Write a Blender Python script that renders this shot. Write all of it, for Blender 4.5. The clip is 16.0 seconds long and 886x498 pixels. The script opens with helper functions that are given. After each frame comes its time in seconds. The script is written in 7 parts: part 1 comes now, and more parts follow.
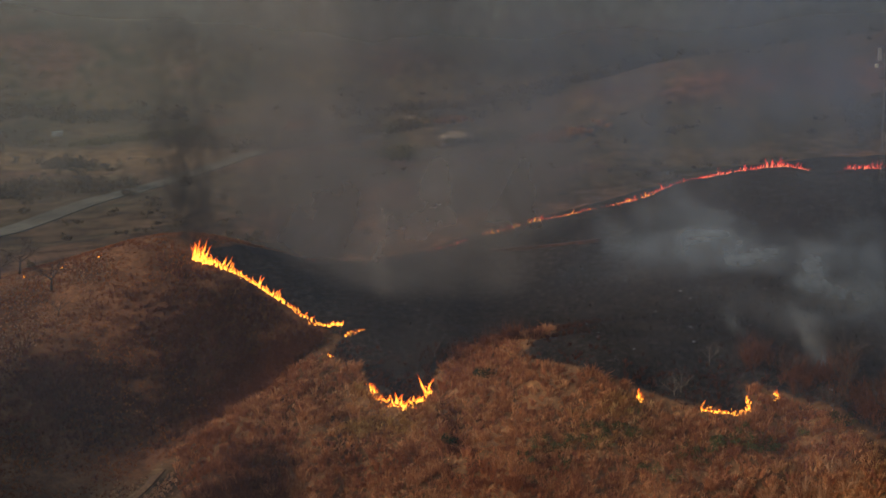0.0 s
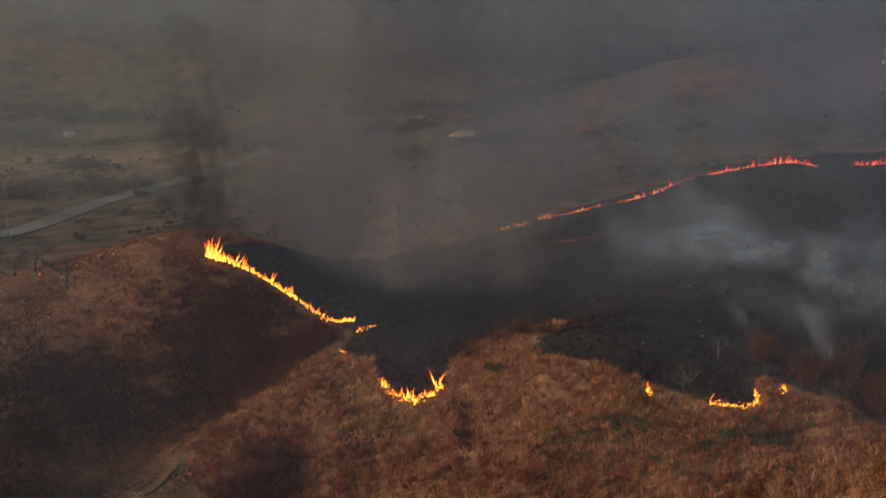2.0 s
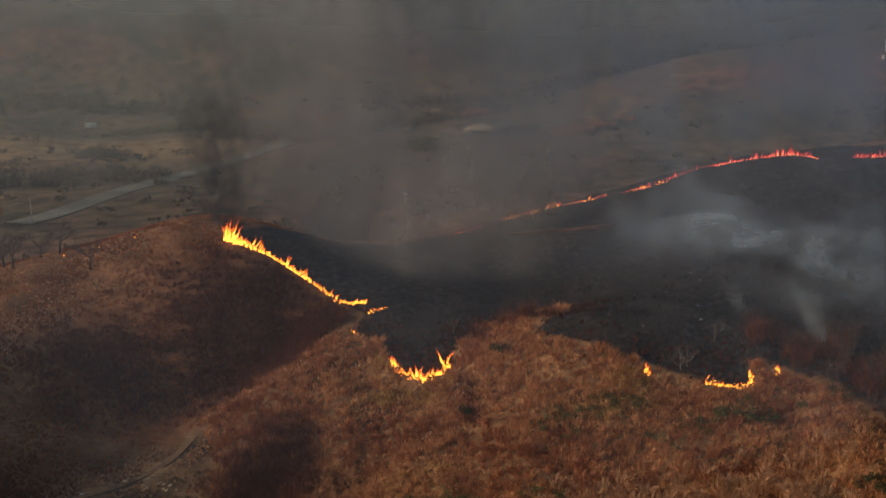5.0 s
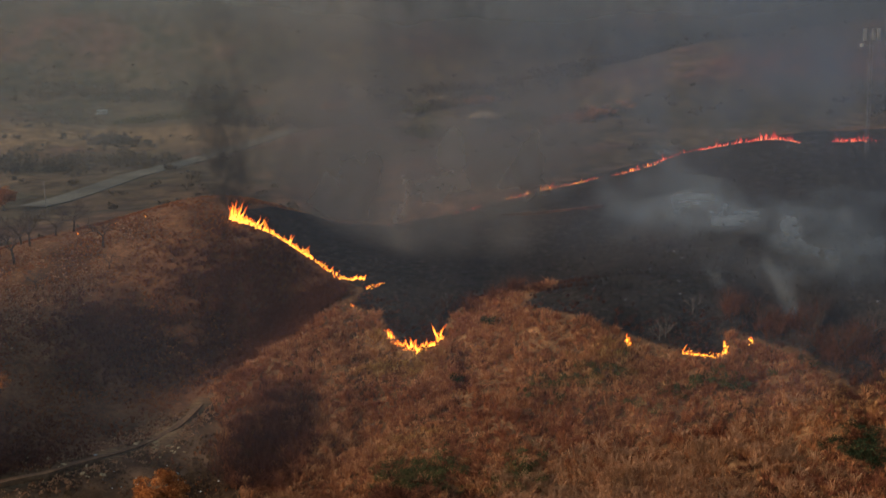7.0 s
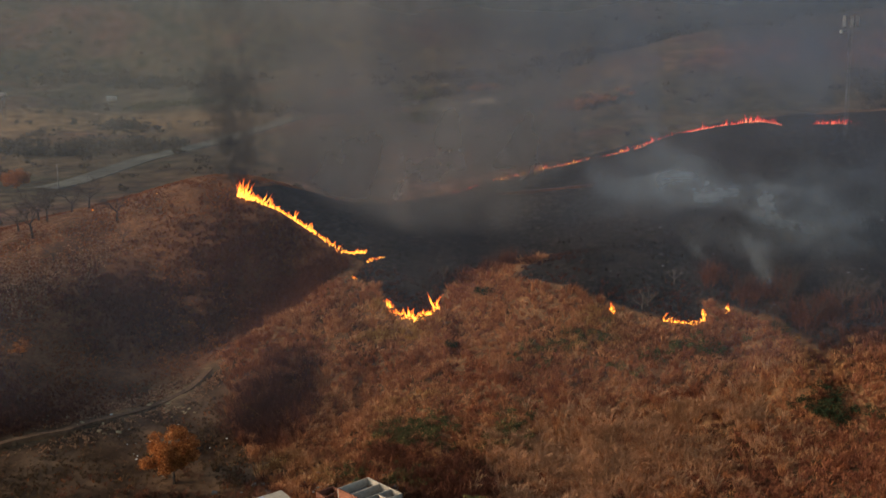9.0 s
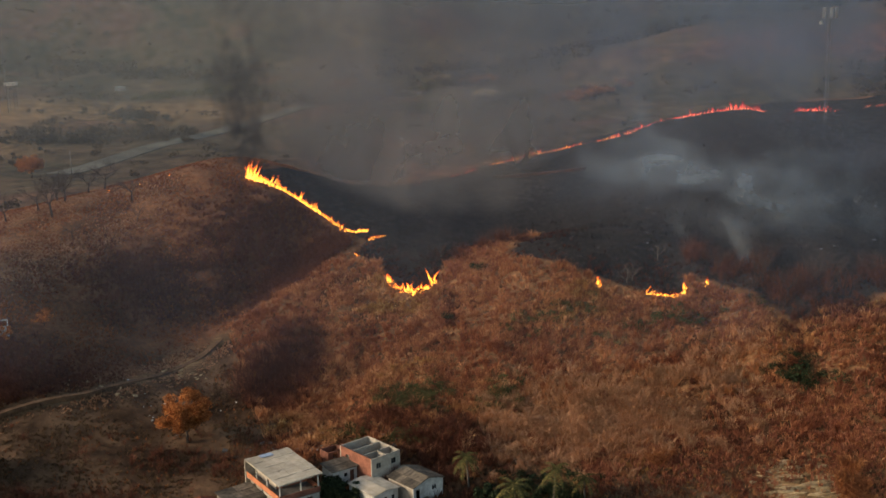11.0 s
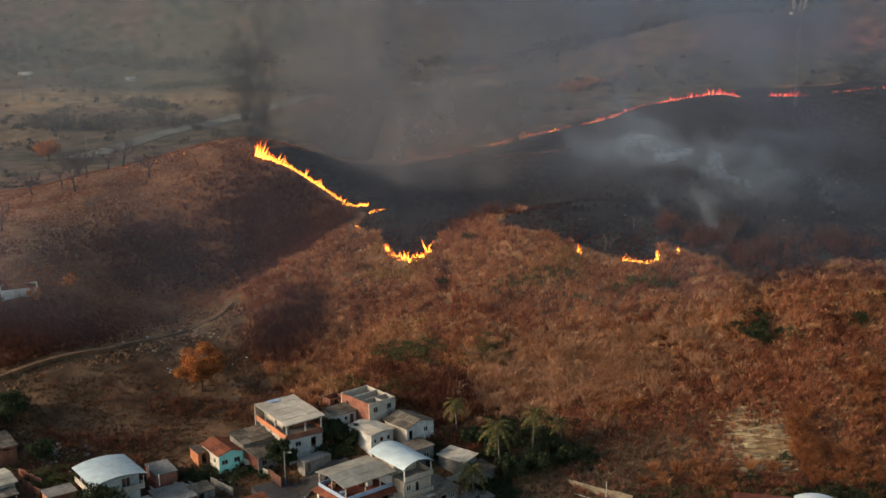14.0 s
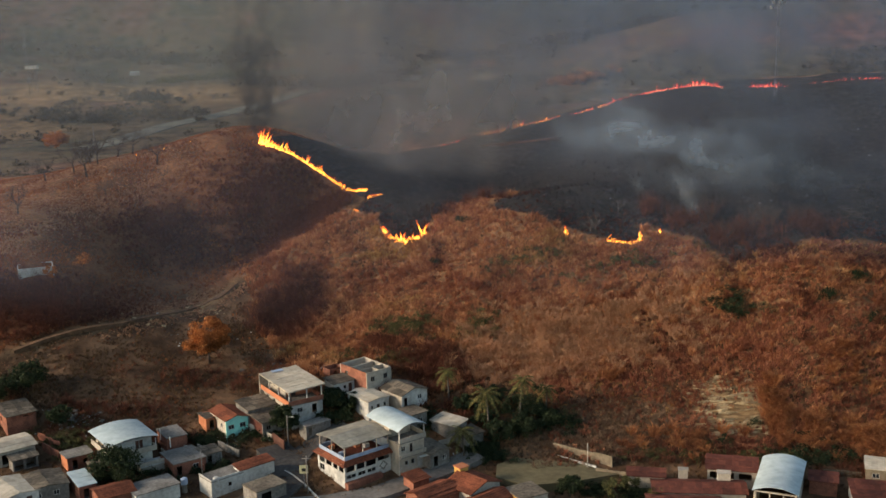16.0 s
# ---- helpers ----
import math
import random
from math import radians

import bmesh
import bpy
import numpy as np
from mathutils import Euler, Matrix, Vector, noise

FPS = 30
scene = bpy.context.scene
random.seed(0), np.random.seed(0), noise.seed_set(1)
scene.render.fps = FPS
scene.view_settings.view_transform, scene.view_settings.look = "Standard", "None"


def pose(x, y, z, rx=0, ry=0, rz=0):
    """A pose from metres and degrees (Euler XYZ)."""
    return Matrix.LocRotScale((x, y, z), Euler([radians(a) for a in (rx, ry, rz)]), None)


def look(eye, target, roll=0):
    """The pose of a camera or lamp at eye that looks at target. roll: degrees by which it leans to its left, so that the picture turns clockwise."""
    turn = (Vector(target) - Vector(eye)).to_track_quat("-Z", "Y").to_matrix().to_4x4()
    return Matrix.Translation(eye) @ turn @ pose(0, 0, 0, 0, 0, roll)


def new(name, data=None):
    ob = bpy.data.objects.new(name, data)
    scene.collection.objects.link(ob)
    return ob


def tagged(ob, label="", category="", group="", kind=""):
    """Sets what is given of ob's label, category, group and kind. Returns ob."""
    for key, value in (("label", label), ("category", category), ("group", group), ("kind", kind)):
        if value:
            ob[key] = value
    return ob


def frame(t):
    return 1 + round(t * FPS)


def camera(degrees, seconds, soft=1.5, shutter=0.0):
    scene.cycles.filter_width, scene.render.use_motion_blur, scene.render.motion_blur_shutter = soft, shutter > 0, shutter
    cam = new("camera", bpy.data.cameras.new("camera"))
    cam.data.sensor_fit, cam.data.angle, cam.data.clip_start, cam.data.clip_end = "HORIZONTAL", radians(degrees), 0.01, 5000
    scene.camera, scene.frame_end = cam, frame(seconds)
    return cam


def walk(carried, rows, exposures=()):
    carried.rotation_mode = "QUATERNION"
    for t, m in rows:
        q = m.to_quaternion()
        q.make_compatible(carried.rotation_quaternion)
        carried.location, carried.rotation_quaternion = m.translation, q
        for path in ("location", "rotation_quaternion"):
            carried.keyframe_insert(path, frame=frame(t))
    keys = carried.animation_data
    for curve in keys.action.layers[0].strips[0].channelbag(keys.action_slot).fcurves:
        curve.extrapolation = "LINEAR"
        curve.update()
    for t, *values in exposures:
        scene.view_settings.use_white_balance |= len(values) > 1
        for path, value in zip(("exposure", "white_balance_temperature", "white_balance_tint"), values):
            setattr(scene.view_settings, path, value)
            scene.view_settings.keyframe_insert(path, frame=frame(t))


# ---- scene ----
cam = camera(42.0, 16.0, soft=1.55)
PATH = [
    (0, pose(0.30, 2.46, 90.02, 78.938, 1.713, -1.006)),
    (0.5, pose(0.37, 1.43, 90.01, 78.928, 1.846, -0.969)),
    (1, pose(0.34, 0.67, 89.93, 78.872, 1.947, -0.863)),
    (1.5, pose(0.23, 0.39, 89.82, 78.890, 1.948, -0.710)),
    (2, pose(0.12, 0.27, 89.68, 78.963, 1.969, -0.558)),
    (2.5, pose(-0.00, -0.00, 89.50, 78.993, 1.963, -0.382)),
    (3, pose(-0.01, -0.71, 89.32, 78.968, 1.927, -0.202)),
    (3.5, pose(0.13, -1.96, 89.21, 78.928, 1.757, -0.004)),
    (4, pose(0.42, -3.56, 89.14, 78.895, 1.687, 0.128)),
    (6.5, pose(4.06, -16.25, 89.36, 78.400, 1.516, 0.785)),
    (7, pose(4.77, -19.41, 89.26, 78.242, 1.542, 0.894)),
    (7.5, pose(5.40, -22.55, 89.13, 78.104, 1.517, 0.992)),
    (8, pose(5.96, -25.66, 88.97, 78.002, 1.499, 1.085)),
    (8.5, pose(6.52, -28.93, 88.80, 77.873, 1.463, 1.166)),
    (9, pose(7.05, -32.24, 88.68, 77.751, 1.443, 1.241)),
    (11.5, pose(9.38, -49.87, 88.12, 77.405, 1.260, 1.562)),
    (12, pose(9.88, -53.40, 87.90, 77.379, 1.225, 1.611)),
    (12.5, pose(10.36, -56.98, 87.70, 77.326, 1.199, 1.657)),
    (13, pose(10.82, -60.43, 87.53, 77.300, 1.150, 1.714)),
    (13.5, pose(11.28, -63.86, 87.39, 77.279, 1.133, 1.744)),
    (14, pose(11.78, -67.58, 87.24, 77.232, 1.096, 1.765)),
    (14.5, pose(12.25, -71.31, 87.11, 77.195, 1.070, 1.770)),
    (15, pose(12.71, -74.95, 87.00, 77.160, 1.045, 1.789)),
    (15.5, pose(13.21, -78.49, 86.92, 77.102, 1.035, 1.793)),
    (16, pose(13.73, -81.83, 86.82, 77.074, 1.050, 1.814)),
]
walk(cam, PATH, [(0.0, 0.4, 6650, 11), (4.0, 0.44, 6650, 11), (8.0, 0.54, 6500, 10), (12.0, 0.77, 6350, 9), (16.0, 0.92, 6200, 8)])

# ---------------------------------------------------------------- light
scene.cycles.transparent_max_bounces = 28
world = bpy.data.worlds.new("world")
scene.world = world
world.use_nodes = True
wn = world.node_tree.nodes
sky = wn.new("ShaderNodeTexSky")
sky.sky_type = "NISHITA"
sky.sun_disc = False
sky.sun_elevation = radians(18)
sky.sun_rotation = radians(258)
sky.dust_density = 1.5
sky.ozone_density = 2.0
wn["Background"].inputs["Strength"].default_value = 0.135
# the smoky air warms the sky's light
tint = wn.new("ShaderNodeMix")
tint.data_type, tint.blend_type = "RGBA", "MULTIPLY"
tint.inputs["Factor"].default_value, tint.inputs["B"].default_value = 1.0, (1.09, 1.0, 0.87, 1)
world.node_tree.links.new(sky.outputs[0], tint.inputs["A"])
world.node_tree.links.new(tint.outputs["Result"], wn["Background"].inputs["Color"])
sun = new("sun", bpy.data.lights.new("sun", "SUN"))
sun.data.energy, sun.data.angle, sun.data.color = 2.3, radians(10), (1.0, 0.8, 0.62)
sun.matrix_world = look((0, 0, 0), (math.sin(radians(78)), math.cos(radians(78)), -math.tan(radians(18))))


# ---------------------------------------------------------------- materials
def shader(name, rough=0.9, spec=0.2):
    m = bpy.data.materials.new(name)
    m.use_nodes = True
    b = m.node_tree.nodes["Principled BSDF"]
    b.inputs["Roughness"].default_value = rough
    b.inputs["Specular IOR Level"].default_value = spec
    return m, m.node_tree.nodes, m.node_tree.links, b


def ramp(nodes, stops):
    r = nodes.new("ShaderNodeValToRGB")
    while len(r.color_ramp.elements) < len(stops):
        r.color_ramp.elements.new(0.5)
    for e, (p, c) in zip(r.color_ramp.elements, stops):
        e.position, e.color = p, (*c, 1)
    return r


def noise_tex(nodes, links, scale, detail=4.0, coord=None, rough=0.55):
    n = nodes.new("ShaderNodeTexNoise")
    n.inputs["Scale"].default_value, n.inputs["Detail"].default_value = scale, detail
    n.inputs["Roughness"].default_value = rough
    if coord is not None:
        links.new(coord, n.inputs["Vector"])
    return n


def mix_rgb(nodes, links, fac, a, b, blend="MIX"):
    m = nodes.new("ShaderNodeMix")
    m.data_type, m.blend_type = "RGBA", blend
    for sock, v in ((m.inputs["Factor"], fac), (m.inputs["A"], a), (m.inputs["B"], b)):
        if isinstance(v, (int, float)):
            sock.default_value = v
        elif isinstance(v, tuple):
            sock.default_value = (*v, 1)
        else:
            links.new(v, sock)
    return m.outputs["Result"]


def position(nodes):
    return nodes.new("ShaderNodeNewGeometry").outputs["Position"]


def plain(name, dark, light, scale=2.0, rough=0.85, spec=0.2, bump=0.0, stain=0.5, island=False, vary=0.0):
    """A surface of two tones, with fine grain, broad stains and a little relief."""
    m, n, l, b = shader(name, rough, spec)
    co = position(n)
    fine, broad = noise_tex(n, l, scale, 6, co), noise_tex(n, l, scale * 0.13, 3, co)
    tone = ramp(n, [(0.3, dark), (0.7, light)])
    l.new(fine.outputs["Fac"], tone.inputs[0])
    dirt = ramp(n, [(0.35, (1 - stain,) * 3), (0.65, (1, 1, 1))])
    l.new(broad.outputs["Fac"], dirt.inputs[0])
    col = mix_rgb(n, l, 1.0, tone.outputs[0], dirt.outputs[0], "MULTIPLY")
    if island:
        g = n.new("ShaderNodeNewGeometry")
        isl = ramp(n, [(0.0, (0.6, 0.6, 0.6)), (1.0, (1.25, 1.25, 1.25))])
        l.new(g.outputs["Random Per Island"], isl.inputs[0])
        col = mix_rgb(n, l, 1.0, col, isl.outputs[0], "MULTIPLY")
    if vary:
        who = n.new("ShaderNodeObjectInfo")
        each = ramp(n, [(0.0, (1 - vary,) * 3), (1.0, (1 + vary * 0.7, 1 + vary * 0.6, 1 + vary * 0.5))])
        l.new(who.outputs["Random"], each.inputs[0])
        col = mix_rgb(n, l, 1.0, col, each.outputs[0], "MULTIPLY")
    l.new(col, b.inputs["Base Color"])
    if bump:
        bp = n.new("ShaderNodeBump")
        bp.inputs["Strength"].default_value, bp.inputs["Distance"].default_value = bump, 0.05
        l.new(fine.outputs["Fac"], bp.inputs["Height"])
        l.new(bp.outputs[0], b.inputs["Normal"])
    return m


def plant(name, stops, patch=((0.75, 0.75, 0.75), (1.2, 1.15, 1.1)), patch_scale=0.05, through_light=0.25, bands=(1, 1, 1), tufts=False):
    """Leaves and blades: each one takes a tone of its own, and broad patches differ."""
    m, n, l, b = shader(name, 0.8, 0.15)
    g = n.new("ShaderNodeNewGeometry")
    tone = ramp(n, stops)
    if tufts:
        at = n.new("ShaderNodeAttribute")
        at.attribute_name = "tone"
        l.new(at.outputs["Fac"], tone.inputs[0])
    else:
        l.new(g.outputs["Random Per Island"], tone.inputs[0])
    lie = n.new("ShaderNodeMapping")
    lie.inputs["Scale"].default_value, lie.inputs["Rotation"].default_value = bands, (0, 0, radians(12))
    l.new(g.outputs["Position"], lie.inputs["Vector"])
    pn = noise_tex(n, l, patch_scale, 5, lie.outputs[0], 0.62)
    pr = ramp(n, [(0.36 + 0.28 * k / (len(patch) - 1), c) for k, c in enumerate(patch)])
    l.new(pn.outputs["Fac"], pr.inputs[0])
    col = mix_rgb(n, l, 1.0, tone.outputs[0], pr.outputs[0], "MULTIPLY")
    l.new(col, b.inputs["Base Color"])
    tr = n.new("ShaderNodeBsdfTranslucent")
    l.new(col, tr.inputs["Color"])
    mx = n.new("ShaderNodeMixShader")
    mx.inputs[0].default_value = through_light
    l.new(b.outputs[0], mx.inputs[1])
    l.new(tr.outputs[0], mx.inputs[2])
    l.new(mx.outputs[0], n["Material Output"].inputs["Surface"])
    return m


def fire_material(name, stops, strength):
    """Flames: they give off light; hottest at the foot, redder at the tip."""
    m = bpy.data.materials.new(name)
    m.use_nodes = True
    n, l = m.node_tree.nodes, m.node_tree.links
    n.remove(n["Principled BSDF"])
    at = n.new("ShaderNodeAttribute")
    at.attribute_name = "cool"
    tone = ramp(n, stops)
    l.new(at.outputs["Fac"], tone.inputs[0])
    em = n.new("ShaderNodeEmission")
    em.inputs["Strength"].default_value = strength
    l.new(tone.outputs[0], em.inputs["Color"])
    l.new(em.outputs[0], n["Material Output"].inputs["Surface"])
    return m


def smoke_material(name, colour, scale, low=0.3, high=0.75, stretch=(1, 1, 1), turn=0.0, seed=0.0, wisp=0.0, detail=4.0, warp=0.6):
    """Smoke: a veil that lets light through more or less in drifting clouds; 'thickness' thins it to nothing at its edges."""
    m = bpy.data.materials.new(name)
    m.use_nodes = True
    n, l = m.node_tree.nodes, m.node_tree.links
    n.remove(n["Principled BSDF"])
    mp = n.new("ShaderNodeMapping")
    mp.inputs["Scale"].default_value = stretch
    mp.inputs["Rotation"].default_value = (0, radians(turn), 0)
    mp.inputs["Location"].default_value = (seed, seed * 1.7, seed * 0.6)
    l.new(position(n), mp.inputs["Vector"])

    def cloud_of(sc, lo, hi, det, bend):
        big = noise_tex(n, l, sc, det, mp.outputs[0], 0.58)
        big.inputs["Distortion"].default_value = bend
        mr = n.new("ShaderNodeMapRange")
        mr.interpolation_type = "SMOOTHERSTEP"
        mr.inputs["From Min"].default_value, mr.inputs["From Max"].default_value = lo, hi
        l.new(big.outputs["Fac"], mr.inputs["Value"])
        return mr.outputs[0]

    def sums(op, a, b):
        mul = n.new("ShaderNodeMath")
        mul.operation = op
        for k, v in enumerate((a, b)):
            if isinstance(v, (int, float)):
                mul.inputs[k].default_value = v
            else:
                l.new(v, mul.inputs[k])
        return mul.outputs[0]

    at = n.new("ShaderNodeAttribute")
    at.attribute_name = "thickness"
    amount = sums("MULTIPLY", cloud_of(scale, low, high, detail, warp), at.outputs["Fac"])
    if wisp:
        amount = sums("MULTIPLY", amount, sums("ADD", cloud_of(wisp, 0.3, 0.75, 6.0, warp), 0.1))
    # the thicker the smoke, the less shows through it
    amount = sums("SUBTRACT", 1.0, sums("POWER", 2.718, sums("MULTIPLY", amount, -1.0)))
    clear, diff, thru = n.new("ShaderNodeBsdfTransparent"), n.new("ShaderNodeBsdfDiffuse"), n.new("ShaderNodeBsdfTranslucent")
    diff.inputs["Color"].default_value = thru.inputs["Color"].default_value = (*colour, 1)
    # smoke scatters light alike whichever way the veil is folded
    even = n.new("ShaderNodeCombineXYZ")
    for k, val in enumerate((-0.3, -0.6, 0.742)):
        even.inputs[k].default_value = val
    l.new(even.outputs[0], diff.inputs["Normal"])
    l.new(even.outputs[0], thru.inputs["Normal"])
    body, out = n.new("ShaderNodeMixShader"), n.new("ShaderNodeMixShader")
    body.inputs[0].default_value = 0.5
    l.new(diff.outputs[0], body.inputs[1])
    l.new(thru.outputs[0], body.inputs[2])
    l.new(amount, out.inputs[0])
    l.new(clear.outputs[0], out.inputs[1])
    l.new(body.outputs[0], out.inputs[2])
    l.new(out.outputs[0], n["Material Output"].inputs["Surface"])
    return m


def ground_material():
    m, n, l, b = shader("ground", 0.95, 0.1)
    co = position(n)
    fine, mid, broad = noise_tex(n, l, 0.9, 8, co, 0.65), noise_tex(n, l, 0.12, 5, co), noise_tex(n, l, 0.02, 4, co)
    dry = ramp(n, [(0.3, (0.09, 0.045, 0.022)), (0.55, (0.2, 0.1, 0.045)), (0.75, (0.33, 0.19, 0.09))])
    l.new(fine.outputs["Fac"], dry.inputs[0])
    bare = ramp(n, [(0.35, (0.06, 0.037, 0.021)), (0.7, (0.155, 0.094, 0.052))])
    l.new(mid.outputs["Fac"], bare.inputs[0])
    ash = ramp(n, [(0.28, (0.007, 0.0065, 0.0065)), (0.55, (0.026, 0.022, 0.02)), (0.7, (0.055, 0.046, 0.04)), (0.82, (0.11, 0.1, 0.09))])
    l.new(fine.outputs["Fac"], ash.inputs[0])
    low = ramp(n, [(0.36, (0.058, 0.053, 0.032)), (0.46, (0.09, 0.076, 0.042)), (0.54, (0.13, 0.094, 0.052)), (0.62, (0.085, 0.069, 0.042)), (0.7, (0.17, 0.115, 0.066))])
    field = noise_tex(n, l, 0.013, 6, co, 0.62)
    l.new(field.outputs["Fac"], low.inputs[0])
    rust = ramp(n, [(0.54, (0, 0, 0)), (0.72, (1, 1, 1))])
    l.new(noise_tex(n, l, 0.011, 4, co).outputs["Fac"], rust.inputs[0])
    low_col = mix_rgb(n, l, rust.outputs[0], low.outputs[0], (0.17, 0.075, 0.052))
    dirt = ramp(n, [(0.36, (0.55, 0.55, 0.55)), (0.62, (1.12, 1.12, 1.12))])
    l.new(mid.outputs["Fac"], dirt.inputs[0])
    col = dry.outputs[0]
    # darker dry-ground tones that carry the left hill's shade in their colour
    shade_tone = ramp(n, [(0.3, (0.08, 0.035, 0.018)), (0.55, (0.15, 0.065, 0.03)), (0.8, (0.225, 0.105, 0.046))])
    l.new(fine.outputs["Fac"], shade_tone.inputs[0])
    red = ramp(n, [(0.36, (0.045, 0.03, 0.022)), (0.5, (0.14, 0.06, 0.04)), (0.64, (0.3, 0.115, 0.07))])
    l.new(noise_tex(n, l, 0.03, 6, co, 0.65).outputs["Fac"], red.inputs[0])
    cut = ramp(n, [(0.3, (0.11, 0.062, 0.026)), (0.5, (0.26, 0.16, 0.074)), (0.72, (0.42, 0.28, 0.14))])
    lie = n.new("ShaderNodeMapping")
    lie.inputs["Scale"].default_value = (0.22, 1.6, 2.2)
    l.new(co, lie.inputs["Vector"])
    strata = noise_tex(n, l, 0.9, 5, lie.outputs[0], 0.6)
    l.new(strata.outputs["Fac"], cut.inputs[0])
    for name, tone in (("shade_tone", shade_tone.outputs[0]), ("valley", low_col), ("rusty", red.outputs[0]), ("earth", bare.outputs[0]), ("cut", cut.outputs[0])):
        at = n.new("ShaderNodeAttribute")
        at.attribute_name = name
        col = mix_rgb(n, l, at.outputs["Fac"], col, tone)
    col = mix_rgb(n, l, 1.0, col, dirt.outputs[0], "MULTIPLY")
    at = n.new("ShaderNodeAttribute")
    at.attribute_name = "burnt"
    rag = n.new("ShaderNodeMath")
    rag.operation = "MULTIPLY_ADD"
    l.new(fine.outputs["Fac"], rag.inputs[0])
    rag.inputs[1].default_value = 0.9
    l.new(at.outputs["Fac"], rag.inputs[2])
    edge = n.new("ShaderNodeMapRange")
    edge.inputs["From Min"].default_value, edge.inputs["From Max"].default_value = 0.8, 1.05
    l.new(rag.outputs[0], edge.inputs["Value"])
    col = mix_rgb(n, l, edge.outputs[0], col, ash.outputs[0])
    l.new(col, b.inputs["Base Color"])
    bp = n.new("ShaderNodeBump")
    bp.inputs["Strength"].default_value, bp.inputs["Distance"].default_value = 0.7, 0.5
    l.new(fine.outputs["Fac"], bp.inputs["Height"])
    l.new(bp.outputs[0], b.inputs["Normal"])
    return m


GROUND = ground_material()
GRASS = plant("dry_grass", [(0.08, (0.13, 0.05, 0.028)), (0.35, (0.285, 0.115, 0.054)), (0.65, (0.43, 0.195, 0.088)), (0.92, (0.59, 0.34, 0.17))],
              ((0.7, 0.54, 0.48), (0.95, 0.89, 0.86), (1.12, 1.12, 1.06), (0.86, 1.02, 0.72)), 0.075, bands=(0.55, 1.0, 1.0), tufts=True)
# dry grass in a darker copy, coloured for the shaded left slopes
GRASS_SHADED = plant("shaded_grass", [(0.0, (0.132, 0.05, 0.022)), (0.6, (0.255, 0.099, 0.038)), (1.0, (0.4, 0.19, 0.068))],
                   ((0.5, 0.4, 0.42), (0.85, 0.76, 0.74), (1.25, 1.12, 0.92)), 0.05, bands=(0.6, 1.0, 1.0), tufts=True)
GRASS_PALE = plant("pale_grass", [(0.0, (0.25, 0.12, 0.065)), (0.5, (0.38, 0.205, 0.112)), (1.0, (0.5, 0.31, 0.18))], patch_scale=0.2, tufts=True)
GRASS_ORANGE = plant("orange_grass", [(0.0, (0.19, 0.07, 0.03)), (0.6, (0.35, 0.145, 0.057)), (1.0, (0.5, 0.25, 0.105))], patch_scale=0.2, tufts=True)
LEAF_DULL = plant("dusty_leaves", [(0.0, (0.045, 0.04, 0.026)), (0.7, (0.085, 0.068, 0.042)), (1.0, (0.14, 0.1, 0.058))], patch_scale=0.02)
SCORCHED = plant("scorched_grass", [(0.0, (0.03, 0.014, 0.012)), (0.6, (0.07, 0.027, 0.02)), (1.0, (0.14, 0.055, 0.036))], patch_scale=0.1, tufts=True)
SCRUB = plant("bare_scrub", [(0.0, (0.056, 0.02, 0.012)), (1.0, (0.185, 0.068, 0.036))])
GRASS_RED = plant("reddish_grass", [(0.08, (0.13, 0.048, 0.03)), (0.5, (0.3, 0.118, 0.066)), (0.92, (0.5, 0.245, 0.13))], ((0.6, 0.47, 0.44), (0.95, 0.88, 0.84), (1.2, 1.16, 1.08)), 0.11, bands=(0.6, 1, 1), tufts=True)
LEAF_GREEN = plant("green_leaves", [(0.0, (0.014, 0.021, 0.01)), (0.7, (0.03, 0.044, 0.018)), (1.0, (0.055, 0.066, 0.026))], patch_scale=0.4)
LEAF_OLIVE = plant("olive_leaves", [(0.0, (0.05, 0.055, 0.02)), (1.0, (0.13, 0.12, 0.045))], patch_scale=0.3)
LEAF_ORANGE = plant("withered_leaves", [(0.0, (0.2, 0.068, 0.022)), (0.6, (0.37, 0.132, 0.036)), (1.0, (0.5, 0.215, 0.07))], patch_scale=0.4)
LEAF_RUST = plant("rust_leaves", [(0.0, (0.2, 0.075, 0.03)), (0.6, (0.36, 0.15, 0.055)), (1.0, (0.5, 0.25, 0.1))], patch_scale=0.3)
PALM_LEAF = plant("palm_leaves", [(0.0, (0.03, 0.034, 0.01)), (0.6, (0.085, 0.08, 0.024)), (1.0, (0.2, 0.155, 0.05))], patch_scale=0.6, through_light=0.15)
BARK = plain("bark", (0.035, 0.024, 0.018), (0.11, 0.08, 0.06), 6, bump=0.4)
CHAR = plain("charred_wood", (0.01, 0.009, 0.009), (0.05, 0.045, 0.04), 5)
PALE_BARK = plain("pale_bark", (0.09, 0.072, 0.056), (0.19, 0.155, 0.12), 6)
ASHPALE = plain("pale_ash", (0.09, 0.09, 0.092), (0.2, 0.2, 0.205), 4)
BRICK = plain("red_brick_wall", (0.2, 0.075, 0.045), (0.33, 0.14, 0.085), 5, bump=0.3, stain=0.45, vary=0.18)
WHITE = plain("white_paint", (0.44, 0.415, 0.355), (0.7, 0.67, 0.585), 1.5, 0.7, stain=0.4, vary=0.08)
CREAM = plain("cream_render", (0.39, 0.335, 0.255), (0.55, 0.48, 0.375), 1.5, 0.8, stain=0.4, vary=0.12)
TEAL = plain("turquoise_paint", (0.3, 0.68, 0.55), (0.42, 0.84, 0.69), 1.2, 0.7, stain=0.25)
